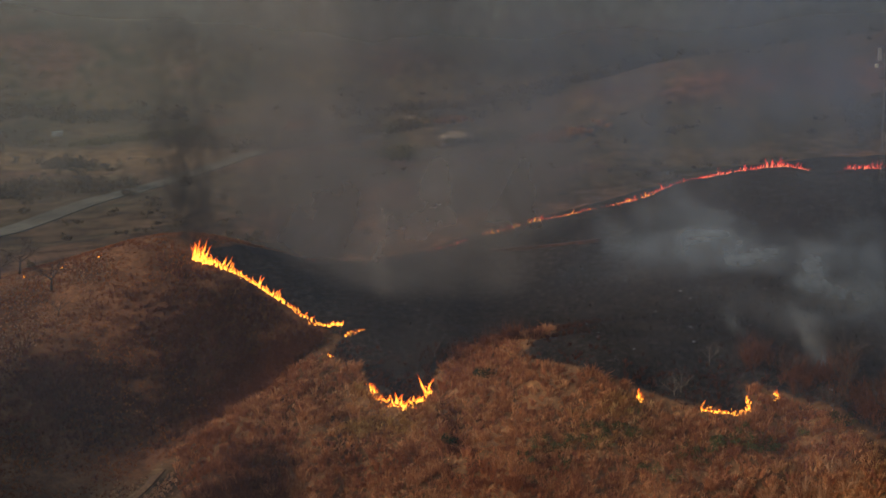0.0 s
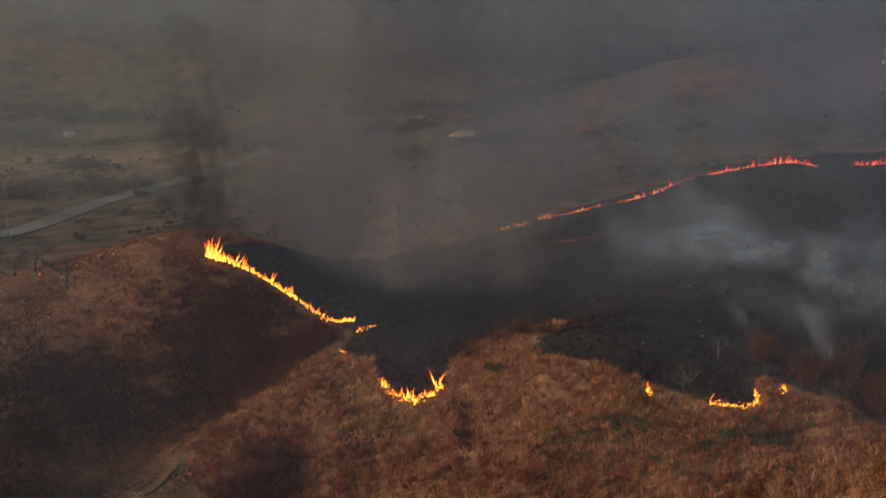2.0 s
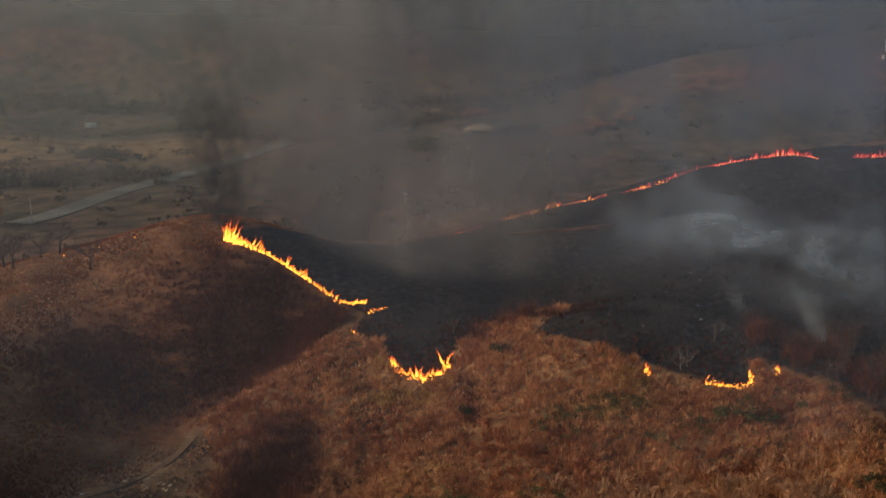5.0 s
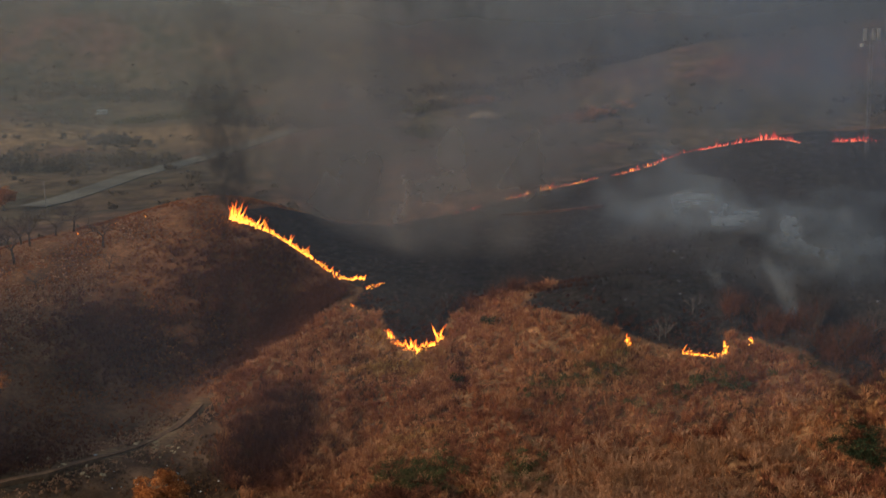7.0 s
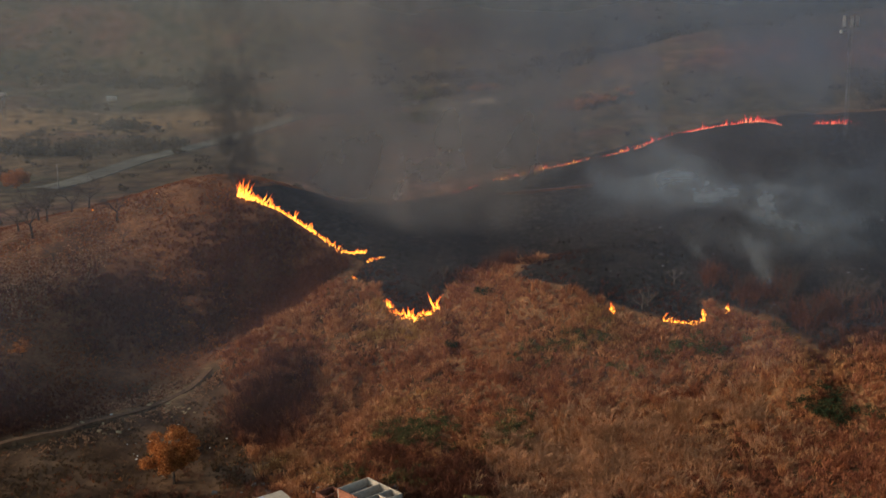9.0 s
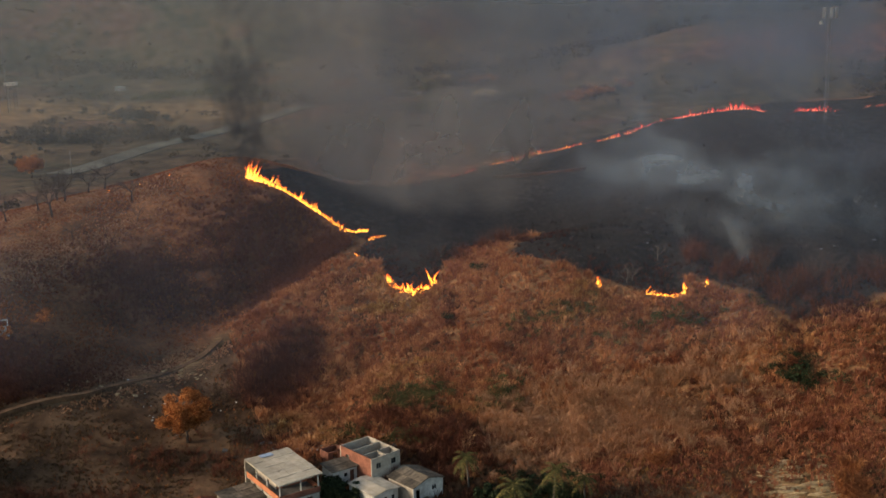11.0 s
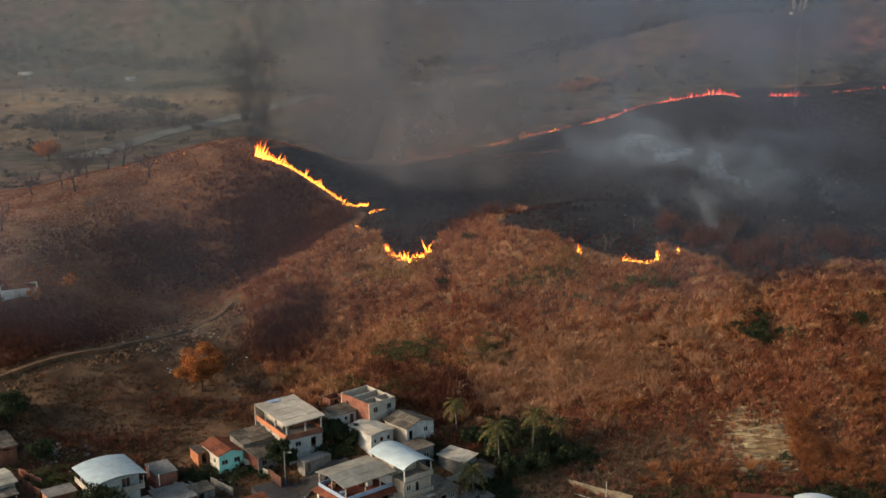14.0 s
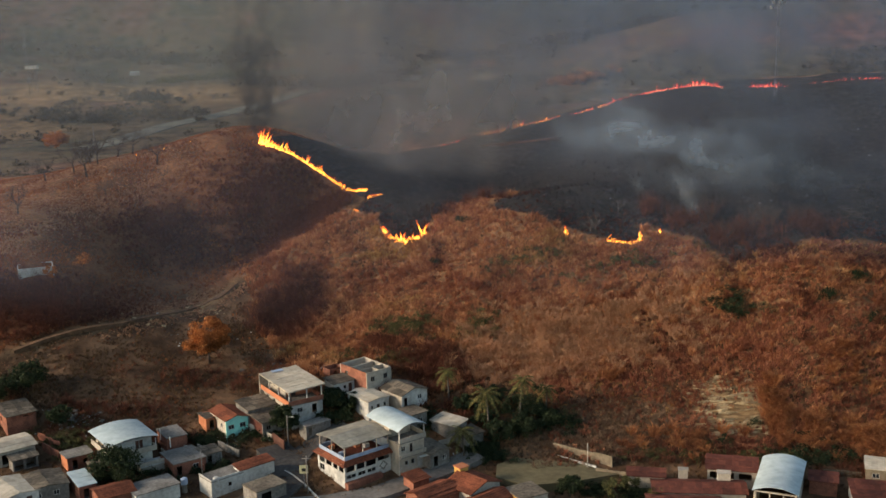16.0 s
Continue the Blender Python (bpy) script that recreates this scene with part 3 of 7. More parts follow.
# dips and runnels where the slope lies bare or dark between the tussocks
RUNNELS = [[(45.5, 151), (47.4, 148.3), (51.3, 141.4), (53.5, 138.5)], [(64, 146.5), (65.5, 152), (66.8, 158), (68, 163)], [(1, 155), (5.8, 151), (9, 146)], [(2, 188), (4, 181), (3, 175)], [(75, 135), (79, 142), (80, 150)]]


def off_runnels(x, y):
    d = np.min([line_distance(x, y, r) for r in RUNNELS], axis=0)
    return step(0.6, 2.4, d + 0.8 * np.sin(x * 1.3 + y))


behind_houses = lambda x, y: np.exp(-((x - 2) / 11) ** 4 - ((y - 142) / 9) ** 4)
slope_grass = lambda x, y: unburnt(x, y) * near_slope(x, y) * off_runnels(x, y) * (1 - 0.85 * behind_houses(x, y)) * step(132, 142, y + 5 * np.sin(x / 9)) * (1 - np.exp(-((x - 18) / 13) ** 2 - ((y - 136) / 6) ** 2))
x, y, z = scatter(11, 26000, -48, 125, 132, 206, lambda x, y: slope_grass(x, y) * (0.25 + 0.75 * clumpy(x, y, 2.6, 1)) * (1 - 0.8 * crest(x, y)))
blades("tall_dry_grass", "tall dry straw-brown grass in tussocks on the hillside", x, y, z, 17, 1.5, 0.7, 0.045, GRASS, 21)
x, y, z = scatter(34, 15000, -20, 125, 132, 206, lambda x, y: slope_grass(x, y) * (0.2 + 0.8 * clumpy(x, y, 3.1, 7)) * crest(x, y))
blades("rusty_grass", "rust-red dry grass on the crest and east slope", x, y, z, 15, 1.5, 0.85, 0.05, GRASS_RED, 34)
x, y, z = scatter(14, 4200, -48, 125, 136, 204, lambda x, y: slope_grass(x, y) * (0.12 + 0.88 * clumpy(x, y, 6.0, 4) ** 2) * (1 - 0.85 * crest(x, y)))
blades("cane_grass", "big plumed cane grass tussocks among the dry grass", x, y, z, 34, 2.1, 0.75, 0.048, GRASS, 24)
x, y, z = scatter(35, 3600, 5, 70, 132, 164, lambda x, y: slope_grass(x, y) * np.exp(-((x - 31) / 23) ** 4 - ((y - 147) / 10) ** 4))
blades("pale_cane_grass", "pale bleached cane grass low on the slope", x, y, z, 34, 2.3, 0.75, 0.045, GRASS_PALE, 36)
x, y, z = scatter(15, 30000, -48, 125, 128, 206, lambda x, y: unburnt(x, y) * near_slope(x, y) * step(126, 136, y) * (1 - 0.8 * behind_houses(x, y)))
blades("low_dry_grass", "low dry grass between the tussocks", x, y, z, 8, 0.75, 0.9, 0.05, GRASS, 25)
above_track = lambda x, y: step(-2, 3, y - np.interp(x, [p[0] for p in TRACK], [p[1] for p in TRACK]))
x, y, z = scatter(37, 17000, -110, -18, 124, 178, lambda x, y: (1 - near_slope(x, y)) * (1 - above_track(x, y)) * (0.25 + 0.75 * clumpy(x, y, 3.3, 9)))
blades("waste_grass", "sparse olive-brown weeds on the waste ground", x, y, z, 7, 0.55, 0.9, 0.05, WEED, 37)
# short grass left of the gully, its shade held in the blade colour
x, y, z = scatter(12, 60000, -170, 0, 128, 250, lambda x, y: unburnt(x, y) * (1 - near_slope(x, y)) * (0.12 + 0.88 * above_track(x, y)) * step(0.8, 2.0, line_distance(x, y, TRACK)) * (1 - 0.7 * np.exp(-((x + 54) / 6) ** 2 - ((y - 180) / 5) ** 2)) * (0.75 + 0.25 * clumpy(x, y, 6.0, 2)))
blades("short_dry_grass", "short brown grass toned darker for the shade on the left slopes", x, y, z, 7, 0.5, 0.9, 0.045, GRASS_SHADED, 22)
# sunlit bands across the ridge, made as diagonal strips of paler grass
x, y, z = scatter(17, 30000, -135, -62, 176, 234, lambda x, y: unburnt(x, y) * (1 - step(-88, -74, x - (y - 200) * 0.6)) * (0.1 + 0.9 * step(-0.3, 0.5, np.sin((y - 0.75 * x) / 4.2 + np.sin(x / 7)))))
blades("ridge_grass", "tan grass on the bare ridge, its pale stripes standing for sunlight", x, y, z, 5, 0.5, 0.85, 0.045, GRASS_PALE, 27)
x, y, z = scatter(18, 30000, -105, -38, 130, 186, lambda x, y: (1 - near_slope(x, y)) * np.clip(1.4 - line_distance(x, y, TRACK) / 4.0, 0, 1) * step(0.9, 1.8, line_distance(x, y, TRACK)) * (0.15 + 0.85 * step(-72, -58, x)) * (0.3 + 0.7 * clumpy(x, y, 2.4, 3)))
blades("track_grass", "short pale dry grass along the dirt track", x, y, z, 5, 0.55, 0.9, 0.05, GRASS_PALE, 28)
grey_foot = lambda x, y: np.exp(-((x - 38) / 15) ** 4 - ((y - 125) / 9) ** 4)
x, y, z = scatter(19, 15000, 26, 125, 114, 150, lambda x, y: (1 - 0.9 * grey_foot(x, y)) * step(114, 121, y) * (1 - step(140, 150, y)) * (0.25 + 0.75 * clumpy(x, y, 3.6, 5)) * (1 - 0.93 * np.exp(-((x - 60.8) / 6.3) ** 4 - ((y - 128.6) / 6.2) ** 4)))
blades("foot_grass", "reddish dry growth at the foot of the hill", x, y, z, 12, 1.25, 0.6, 0.045, GRASS_RED, 29)
x, y, z = scatter(38, 6000, 18, 58, 114, 138, lambda x, y: grey_foot(x, y) * (0.3 + 0.7 * clumpy(x, y, 2.8, 2)))
blades("foot_scrub", "grey-brown dead scrub above the yard", x, y, z, 12, 1.0, 0.8, 0.04, DEADWEED, 38)
x, y, z = scatter(13, 16000, -110, 125, 102, 146, lambda x, y: (1 - 0.95 * np.exp(-((x - 60.8) / 6.3) ** 4 - ((y - 128.6) / 6.2) ** 4)) * step(102, 110, y) * (1 - step(138, 146, y) * 0.6) * (0.2 + 0.8 * clumpy(x, y, 5.0, 3)))
blades("weeds", "dry weeds and scrub at the foot of the hill", x, y, z, 9, 0.7, 0.8, 0.05, WEED, 23)


def scorched(x, y):
    d = inside_distance(x, y, BURNT)
    return step(-1.5, 0.3, d) * (1 - step(1.0, 9.0, d)) * (0.15 + 0.85 * clumpy(x, y, 5.0, 6)) * (1 - step(205, 215, y))


x, y, z = scatter(16, 16000, -25, 120, 156, 212, scorched)
blades("scorched_grass", "dark scorched grass along the burnt edge", x, y, z, 8, 0.9, 0.7, 0.045, SCORCHED, 26)


# ---------------------------------------------------------------- fire
def flame_mesh(material, seed):
    """One tongue of flame, a metre high: it swells above its foot, leans and licks upward."""
    rng = random.Random(seed)
    g = Geo()
    rings, sides, ph, bend = 10, 6, rng.random() * 6, rng.uniform(-0.9, 0.9)
    verts, att = [], []
    for i in range(rings):
        s = i / (rings - 1)
        r = (0.6 + 1.5 * s) * (1 - s) ** 1.1 * 0.34 * (1 + 0.5 * math.sin(9 * s + ph)) + 0.003
        cx, cy = bend * s * s + 0.3 * s * math.sin(8 * s + ph), 0.15 * s * math.sin(5 * s + ph * 2)
        for q in range(sides):
            a = 2 * math.pi * q / sides + s * 1.3
            verts.append((cx + r * math.cos(a) * rng.uniform(0.8, 1.2), cy + r * math.sin(a) * 0.7, s))
            att.append(min(1.0, max(0.0, s * 1.05 + rng.uniform(-0.1, 0.1))))
    g.add(verts, [(i * sides + q, i * sides + (q + 1) % sides, (i + 1) * sides + (q + 1) % sides, (i + 1) * sides + q) for i in range(rings - 1) for q in range(sides)], att)
    return g.mesh("flame", material, "cool", True)


FLAMES = {m.name: [flame_mesh(m, 900 + k) for k in range(9)] for m in (FIRE, FIRE_RED, FIRE_GLOW)}


def fire_line(points, tall, gap, material, label, seed, fat=0.3, thin_out=0.0, low=0.0):
    """Tongues of flame along a line on the land, low ones close together and taller ones in bursts."""
    rng = random.Random(seed)
    x0, y0, _ = points[len(points) // 2]
    t = thing("fire_line", pose(x0, y0, height(x0, y0)), label, "fire", "fire lines on the hills")
    run, z0 = rng.random() * 9, height(x0, y0)
    for (ax, ay, ah), (bx, by, bh) in zip(points, points[1:]):
        n = max(1, int(math.hypot(bx - ax, by - ay) / gap))
        for k in range(n):
            run += gap
            burst = 0.5 + 0.5 * math.sin(run * 1.1 + 1.5 * math.sin(run * 0.43 + seed))
            if rng.random() < thin_out * (1.3 - burst):
                continue
            f = (k + rng.random()) / n
            x, y = ax + (bx - ax) * f + rng.gauss(0, 0.2), ay + (by - ay) * f + rng.gauss(0, 0.25)
            if rng.random() < 0.5:      # low spreading fire at the foot
                h = tall * (ah + (bh - ah) * f) * rng.uniform(0.15, 0.36)
                wide = fat * rng.uniform(1.8, 3.4)
            else:
                h = tall * (ah + (bh - ah) * f) * (0.28 + 1.0 * burst * rng.random() ** 1.6 + 0.15 * rng.random())
                wide = fat * rng.uniform(0.8, 1.9) * (0.5 + 0.6 * h / tall)
            ob = new("flame", rng.choice(FLAMES[material.name]))
            ob.parent = t
            ob.matrix_local = Matrix.Translation((x - x0, y - y0, height(x, y) - z0 - 0.12)) @ pose(0, 0, 0, rng.uniform(-10, 10), rng.gauss(10, 20), rng.uniform(-50, 50)) @ Matrix.Diagonal((wide, wide, h, 1))
    return t


fire_line([(-46.3, 225.6, 1.1), (-44.5, 225.2, 1.35), (-42, 224.7, 1.2), (-39.7, 224.2, 0.75), (-34, 222, 0.62), (-28.3, 219, 0.66), (-22.6, 214.4, 0.42), (-20, 213.8, 0.25), (-18.2, 214, 0.45), (-16.5, 214.2, 0.75)],
          3.2, 0.12, FIRE, "long bright fire line running down the bare ridge", 31, 0.22)
fire_line([(-46.4, 225.9, 1.0), (-44.6, 225.5, 1.3), (-42.6, 225.1, 0.8)], 4.1, 0.09, FIRE, "tall blaze at the head of the ridge fire", 49, 0.27)
fire_line([(-16.2, 210.8, 0.9), (-12.5, 213, 0.5)], 1.7, 0.16, FIRE, "short yellow fire line on the black saddle", 32, 0.2)
fire_line([(-11.5, 216, 0.7), (-10.5, 219, 0.4)], 0.9, 0.3, FIRE_RED, "small red flames on burnt ground", 33, 0.16)
fire_line([(-18.9, 205.4, 1), (-17.6, 204.6, 0.5)], 1.6, 0.12, FIRE, "small fire at the grassy crest", 34, 0.2)
fire_line([(-11, 195.8, 0.9), (-10.2, 193.6, 0.8), (-7.4, 191.3, 0.7), (-4.5, 189.8, 0.8), (-2.2, 190.4, 0.9), (-0.8, 192.4, 1.3), (-1, 194.2, 1.0)],
          2.6, 0.085, FIRE, "curved fire line eating into tall dry grass", 35, 0.22)
fire_line([(32.1, 176.2, 1.2), (32.9, 175.8, 0.7)], 3.4, 0.1, FIRE, "single tall flame in dry grass", 36, 0.26)
fire_line([(41.5, 173.6, 0.9), (43.6, 172.2, 0.6), (46.5, 171.4, 0.4), (48.8, 172, 0.7), (49, 173.6, 1.0)], 1.9, 0.12, FIRE, "curved low fire line at the burnt edge", 37, 0.18)
fire_line([(53.1, 173.4, 1), (53.7, 173.0, 0.7)], 2.2, 0.1, FIRE, "single small flame at the crest", 38, 0.2)
fire_line([(1.5, 255.4, 0.7), (11.8, 257.2, 1.0), (18.4, 258.8, 0.9), (23, 259, 1.0), (25, 258.8, 1.4), (26.5, 258.4, 0.8), (38, 253.6, 0.7), (44, 251, 0.9), (49, 250.6, 1.0)],
          1.5, 0.24, FIRE_RED, "thin red fire line along the far ridge", 39, 0.17, 0.2)
fire_line([(49, 252, 1), (55.6, 253.5, 1.1), (60.3, 253, 1.0), (66.2, 251.6, 1.2), (71.7, 249.2, 1.0), (77, 247.5, 1.6), (79.8, 244, 0.7), (80.5, 242.8, 0.9)],
          1.5, 0.2, FIRE_RED, "red fire line climbing the far ridge", 40, 0.2, 0.15)
fire_line([(4, 255.8, 0.9), (11.8, 257.1, 1.3), (18.4, 258.7, 1.1), (24.5, 258.7, 1.2), (38, 253.5, 0.8), (49, 250.5, 1.0), (60, 252.9, 0.8)], 1.1, 0.4, FIRE, "orange flames flickering along the far ridge", 52, 0.14, 0.6)
fire_line([(86, 239.5, 0.5), (88.4, 241.4, 0.9), (91, 241.3, 1.5), (95.4, 241, 0.8), (99, 241, 0.5)], 1.5, 0.25, FIRE_RED, "red fire line beside the mast", 41, 0.22)
fire_line([(104, 242, 0.4), (112, 242, 0.5), (116, 241.5, 1.6), (120, 241, 1.2), (126, 241, 0.3)], 1.5, 0.4, FIRE_RED, "distant red flames on the ridge", 42, 0.22, 0.3)
fire_line([(-30, 245, 0.6), (-17, 249.5, 0.6), (-7, 253, 0.5), (1.5, 256.8, 0.5)], 0.9, 0.8, FIRE_RED, "scattered low red flames behind the saddle", 43, 0.14, 0.55)
# the halo of the far fire lines, added as broad dim tongues
fire_line([(44, 253.6, 0.5), (49, 252.6, 0.8), (55.6, 254.1, 1.0), (60.3, 253.6, 1.0), (66.2, 252.2, 1.2), (71.7, 249.8, 1.1), (77, 248.1, 1.5), (79.8, 244.6, 0.8)], 1.6, 0.42, FIRE_GLOW, "dim red flame shapes standing for the glow round the ridge fire", 47, 0.32, 0.4)
fire_line([(87, 241.4, 0.6), (91, 241.9, 1.3), (97, 241.6, 0.6)], 1.9, 0.4, FIRE_GLOW, "dim red flame shapes standing for the fire's glow beside the mast", 48, 0.32, 0.2)
for k, (fx, fy) in enumerate([(-73.6, 232), (-66.1, 231.6), (-81.3, 230.4)]):
    fire_line([(fx - 0.3, fy, 1), (fx + 0.4, fy, 0.6)], (1.9, 1.3, 1.0)[k], 0.12, FIRE, "small lone flame on the dry ridge", 44 + k, 0.2)


fire_line([(98.2, 162.5, 1), (98.9, 162.5, 0.6)], 1.6, 0.12, FIRE, "small flame at the edge of the burnt scrub", 50, 0.2)
fire_line([(84.5, 236.5, 0.6), (85.6, 238.5, 0.8)], 1.0, 0.3, FIRE_RED, "low red flames below the far ridge", 51, 0.16)


# ---------------------------------------------------------------- smoke
def veil(name, label, line, foot, top, strength, material, seed, drift=(0.0, 0.0), ripple=6.0, nu=110, nv=44, low_edge=0.25, top_edge=0.5, side_edge=0.3, flare=0.0, off_ground=10.0, rag=0.25):
    """Smoke that hangs over a line on the plan: a rippling veil whose density dies away at its edges."""
    rng = np.random.default_rng(seed)
    ph = rng.uniform(0, 6.28, 6)
    u = np.linspace(0, 1, nu)
    v = np.linspace(0, 1, nv)
    seg = np.linspace(0, 1, len(line))
    lx = np.interp(u, seg, [p[0] for p in line])
    ly = np.interp(u, seg, [p[1] for p in line])
    U, Vv = np.meshgrid(u, v)
    X = lx[None, :] + drift[0] * Vv ** 1.3 + flare * (U - 0.5) * Vv
    Y = ly[None, :] + drift[1] * Vv ** 1.3
    Y = Y + ripple * (np.sin(U * 9 + ph[0] + 3 * Vv) * 0.5 + np.sin(Vv * 7 + ph[1] + 5 * U) * 0.4)
    X = X + ripple * 0.6 * np.sin(Vv * 6 + ph[2] + U * 3)
    base = foot if foot is not None else 0
    if foot is None:
        Z0 = ground(X, Y) - 1.0
    else:
        Z0 = np.full_like(X, base)
    Z = Z0 + (top - 0) * Vv if foot is None else Z0 + (top - base) * Vv
    # the edges are ragged, as drifting smoke is
    ragged = 1 + rag * (0.5 * np.sin(U * 11 + ph[3]) + 0.3 * np.sin(U * 23 + ph[4] + 2 * Vv) + 0.2 * np.sin(U * 41 + ph[5]))
    high = np.clip(Vv * ragged, 0, 1)
    fade = step(0, low_edge, Vv / ragged) if low_edge > 0 else np.ones_like(Vv)
    fade = fade * (1 - step(1 - top_edge, 1, high)) if top_edge > 0 else fade
    fade = fade * step(0, side_edge, U) * (1 - step(1 - side_edge, 1, U)) if side_edge > 0 else fade
    fade = fade * step(0.0, off_ground, Z - ground(X, Y))
    i = np.arange(nu * nv).reshape(nv, nu)
    faces = np.stack([i[:-1, :-1], i[:-1, 1:], i[1:, 1:], i[1:, :-1]], -1).reshape(-1, 4)
    me = raw_mesh(name, np.stack([X, Y, Z], -1).reshape(-1, 3), faces, material, {"thickness": (fade * strength).ravel()})
    me.polygons.foreach_set("use_smooth", np.ones(len(me.polygons), dtype=bool))
    return tagged(new(name, me), label, "smoke", "smoke over the burnt land", "stuff")



SMOKE_FAR = smoke_material("far_haze", (0.33, 0.37, 0.365), 0.004, 0.05, 0.85, (1, 1, 0.6), seed=3)
SMOKE_THIN = smoke_material("thin_haze", (0.315, 0.39, 0.53), 0.012, 0.0, 1.0, seed=17, detail=2)
SMOKE_BLUE = smoke_material("blue_grey_smoke", (0.165, 0.22, 0.31), 0.011, 0.12, 0.85, (1, 1, 0.55), 20, 5, 0.035)
SMOKE_BROWN = smoke_material("brown_smoke", (0.22, 0.213, 0.203), 0.014, 0.12, 0.88, (1, 1, 0.6), -14, 11, 0.04, warp=0.4)
SMOKE_BOWL = smoke_material("thin_blue_smoke", (0.16, 0.21, 0.285), 0.03, 0.25, 0.85, (0.7, 1.4, 1.2), 32, 15, 0.08, warp=0.6)
SMOKE_LOW = smoke_material("pale_smoke", (0.22, 0.275, 0.33), 0.04, 0.4, 0.8, (0.6, 1.6, 1.25), 38, 21, 0.13, 6, 0.6)
# smoke lying in shadow: the shade is in its dark colour
SMOKE_SHADE = smoke_material("shadowed_smoke", (0.06, 0.066, 0.075), 0.016, 0.1, 0.85, (1, 1, 0.7), 15, 41, 0.05)
SMOKE_RISING = smoke_material("rising_smoke", (0.3, 0.34, 0.36), 0.09, 0.3, 0.72, (1.2, 1, 0.35), -10, 31, 0.2, 5, 1.2)
SMOKE_DARK = smoke_material("dark_smoke", (0.05, 0.046, 0.043), 0.075, 0.0, 0.9, (1, 0.5, 0.7), -12, 9, 0.2, 4, 0.8)
veil("smoke_haze", "grey smoke haze over the far valley", [(-1300, 900), (0, 850), (1500, 900)], -20, 520, 2.0, SMOKE_FAR, 51, ripple=2, off_ground=60, low_edge=0.06, top_edge=0.1, side_edge=0.02)
veil("smoke_haze", "thin smoke haze over the dry valley fields", [(-700, 430), (-300, 390), (0, 390)], 18, 260, 0.85, SMOKE_FAR, 58, ripple=1, off_ground=40, low_edge=0.1, top_edge=0.1, side_edge=0.2)
veil("smoke_haze", "brown smoke drifting across the valley road", [(-170, 352), (-100, 322), (-10, 330)], 10, 200, 1.2, SMOKE_BROWN, 63, ripple=1.5, off_ground=40, low_edge=0.25, top_edge=0.15, side_edge=0.45)
for k, (y0, amount) in enumerate([(300, 1.0), (278, 1.0)]):
    veil("smoke_haze", "blue-grey smoke bank behind the burning ridge", [(-50, y0 - 6), (110, y0 - 20), (460, y0 - 30)], 5, 210, amount, SMOKE_BLUE, 52 + 30 * k, ripple=2, off_ground=18, low_edge=0.05, top_edge=0.1, side_edge=0.3)
veil("smoke_haze", "blue-grey smoke drifting before the mast", [(20, 232), (100, 222), (260, 212)], 46, 150, 1.5, SMOKE_BLUE, 83, ripple=2, off_ground=14, low_edge=0.3, top_edge=0.2, side_edge=0.4)
# veil added to darken the shadowed smoke behind the ridge
veil("smoke_haze", "smoke low behind the far ridge, coloured dark as if in shadow", [(40, 306), (110, 290), (190, 280)], 30, 130, 0.55, SMOKE_SHADE, 117, ripple=2, off_ground=14, low_edge=0.2, top_edge=0.6, side_edge=0.45)
veil("smoke_haze", "brown-grey smoke rising behind the ridge", [(-100, 310), (-20, 285), (120, 290)], 15, 190, 1.05, SMOKE_BROWN, 53, ripple=1.5, off_ground=22, low_edge=0.25, top_edge=0.1, side_edge=0.4)
veil("smoke_haze", "brown-grey smoke rising from the saddle", [(-60, 256), (-16, 250), (40, 256)], 30, 150, 1.2, SMOKE_BROWN, 84, ripple=1.5, off_ground=8, low_edge=0.2, top_edge=0.2, side_edge=0.45)
veil("smoke_haze", "thin smoke haze before the hill", [(-200, 160), (0, 152), (200, 156)], 8, 130, 0.22, SMOKE_THIN, 61, ripple=3, low_edge=0.2, top_edge=0.3, side_edge=0.1)
veil("smoke_haze", "thin smoke haze over the shaded hollow", [(-190, 162), (-90, 150), (-20, 148)], 6, 90, 0.012, SMOKE_THIN, 66, ripple=2, low_edge=0.25, top_edge=0.4, side_edge=0.35)
for k, (x0, y0, half, tall, amount, lean) in enumerate([(-44.5, 227.5, 5, 24, 3.2, -5), (-46, 229.5, 8, 44, 1.5, -7), (-45, 232, 12, 80, 0.65, -4)]):
    veil("smoke_plume", "dark smoke column above the ridge fire", [(x0 - half, y0), (x0, y0 + 0.5), (x0 + half, y0)], None, tall, amount, SMOKE_DARK, 54 + 31 * k, (lean, 8), 1.2, off_ground=2, low_edge=0.05, top_edge=0.85, side_edge=0.5, flare=1.6 * half)
veil("smoke_drift", "dark thin smoke behind the curved fire", [(-14, 199), (-5, 198), (4, 200)], None, 9, 1.4, SMOKE_DARK, 60, (1, 4), 0.4, off_ground=1, low_edge=0.1, top_edge=0.8, side_edge=0.45, flare=4)
veil("smoke_drift", "grey smoke lingering over the saddle", [(-42, 232), (-8, 238), (44, 246)], None, 38, 6.0, SMOKE_BROWN, 62, (0, 6), 1.0, low_edge=0.06, top_edge=0.8, side_edge=0.35, off_ground=5)
veil("smoke_drift", "brown-grey smoke over the black saddle", [(-34, 226), (-8, 222), (34, 224)], None, 32, 4.4, SMOKE_BROWN, 75, (0, 6), 1.0, rag=0.5, low_edge=0.4, top_edge=0.75, side_edge=0.45, off_ground=5)
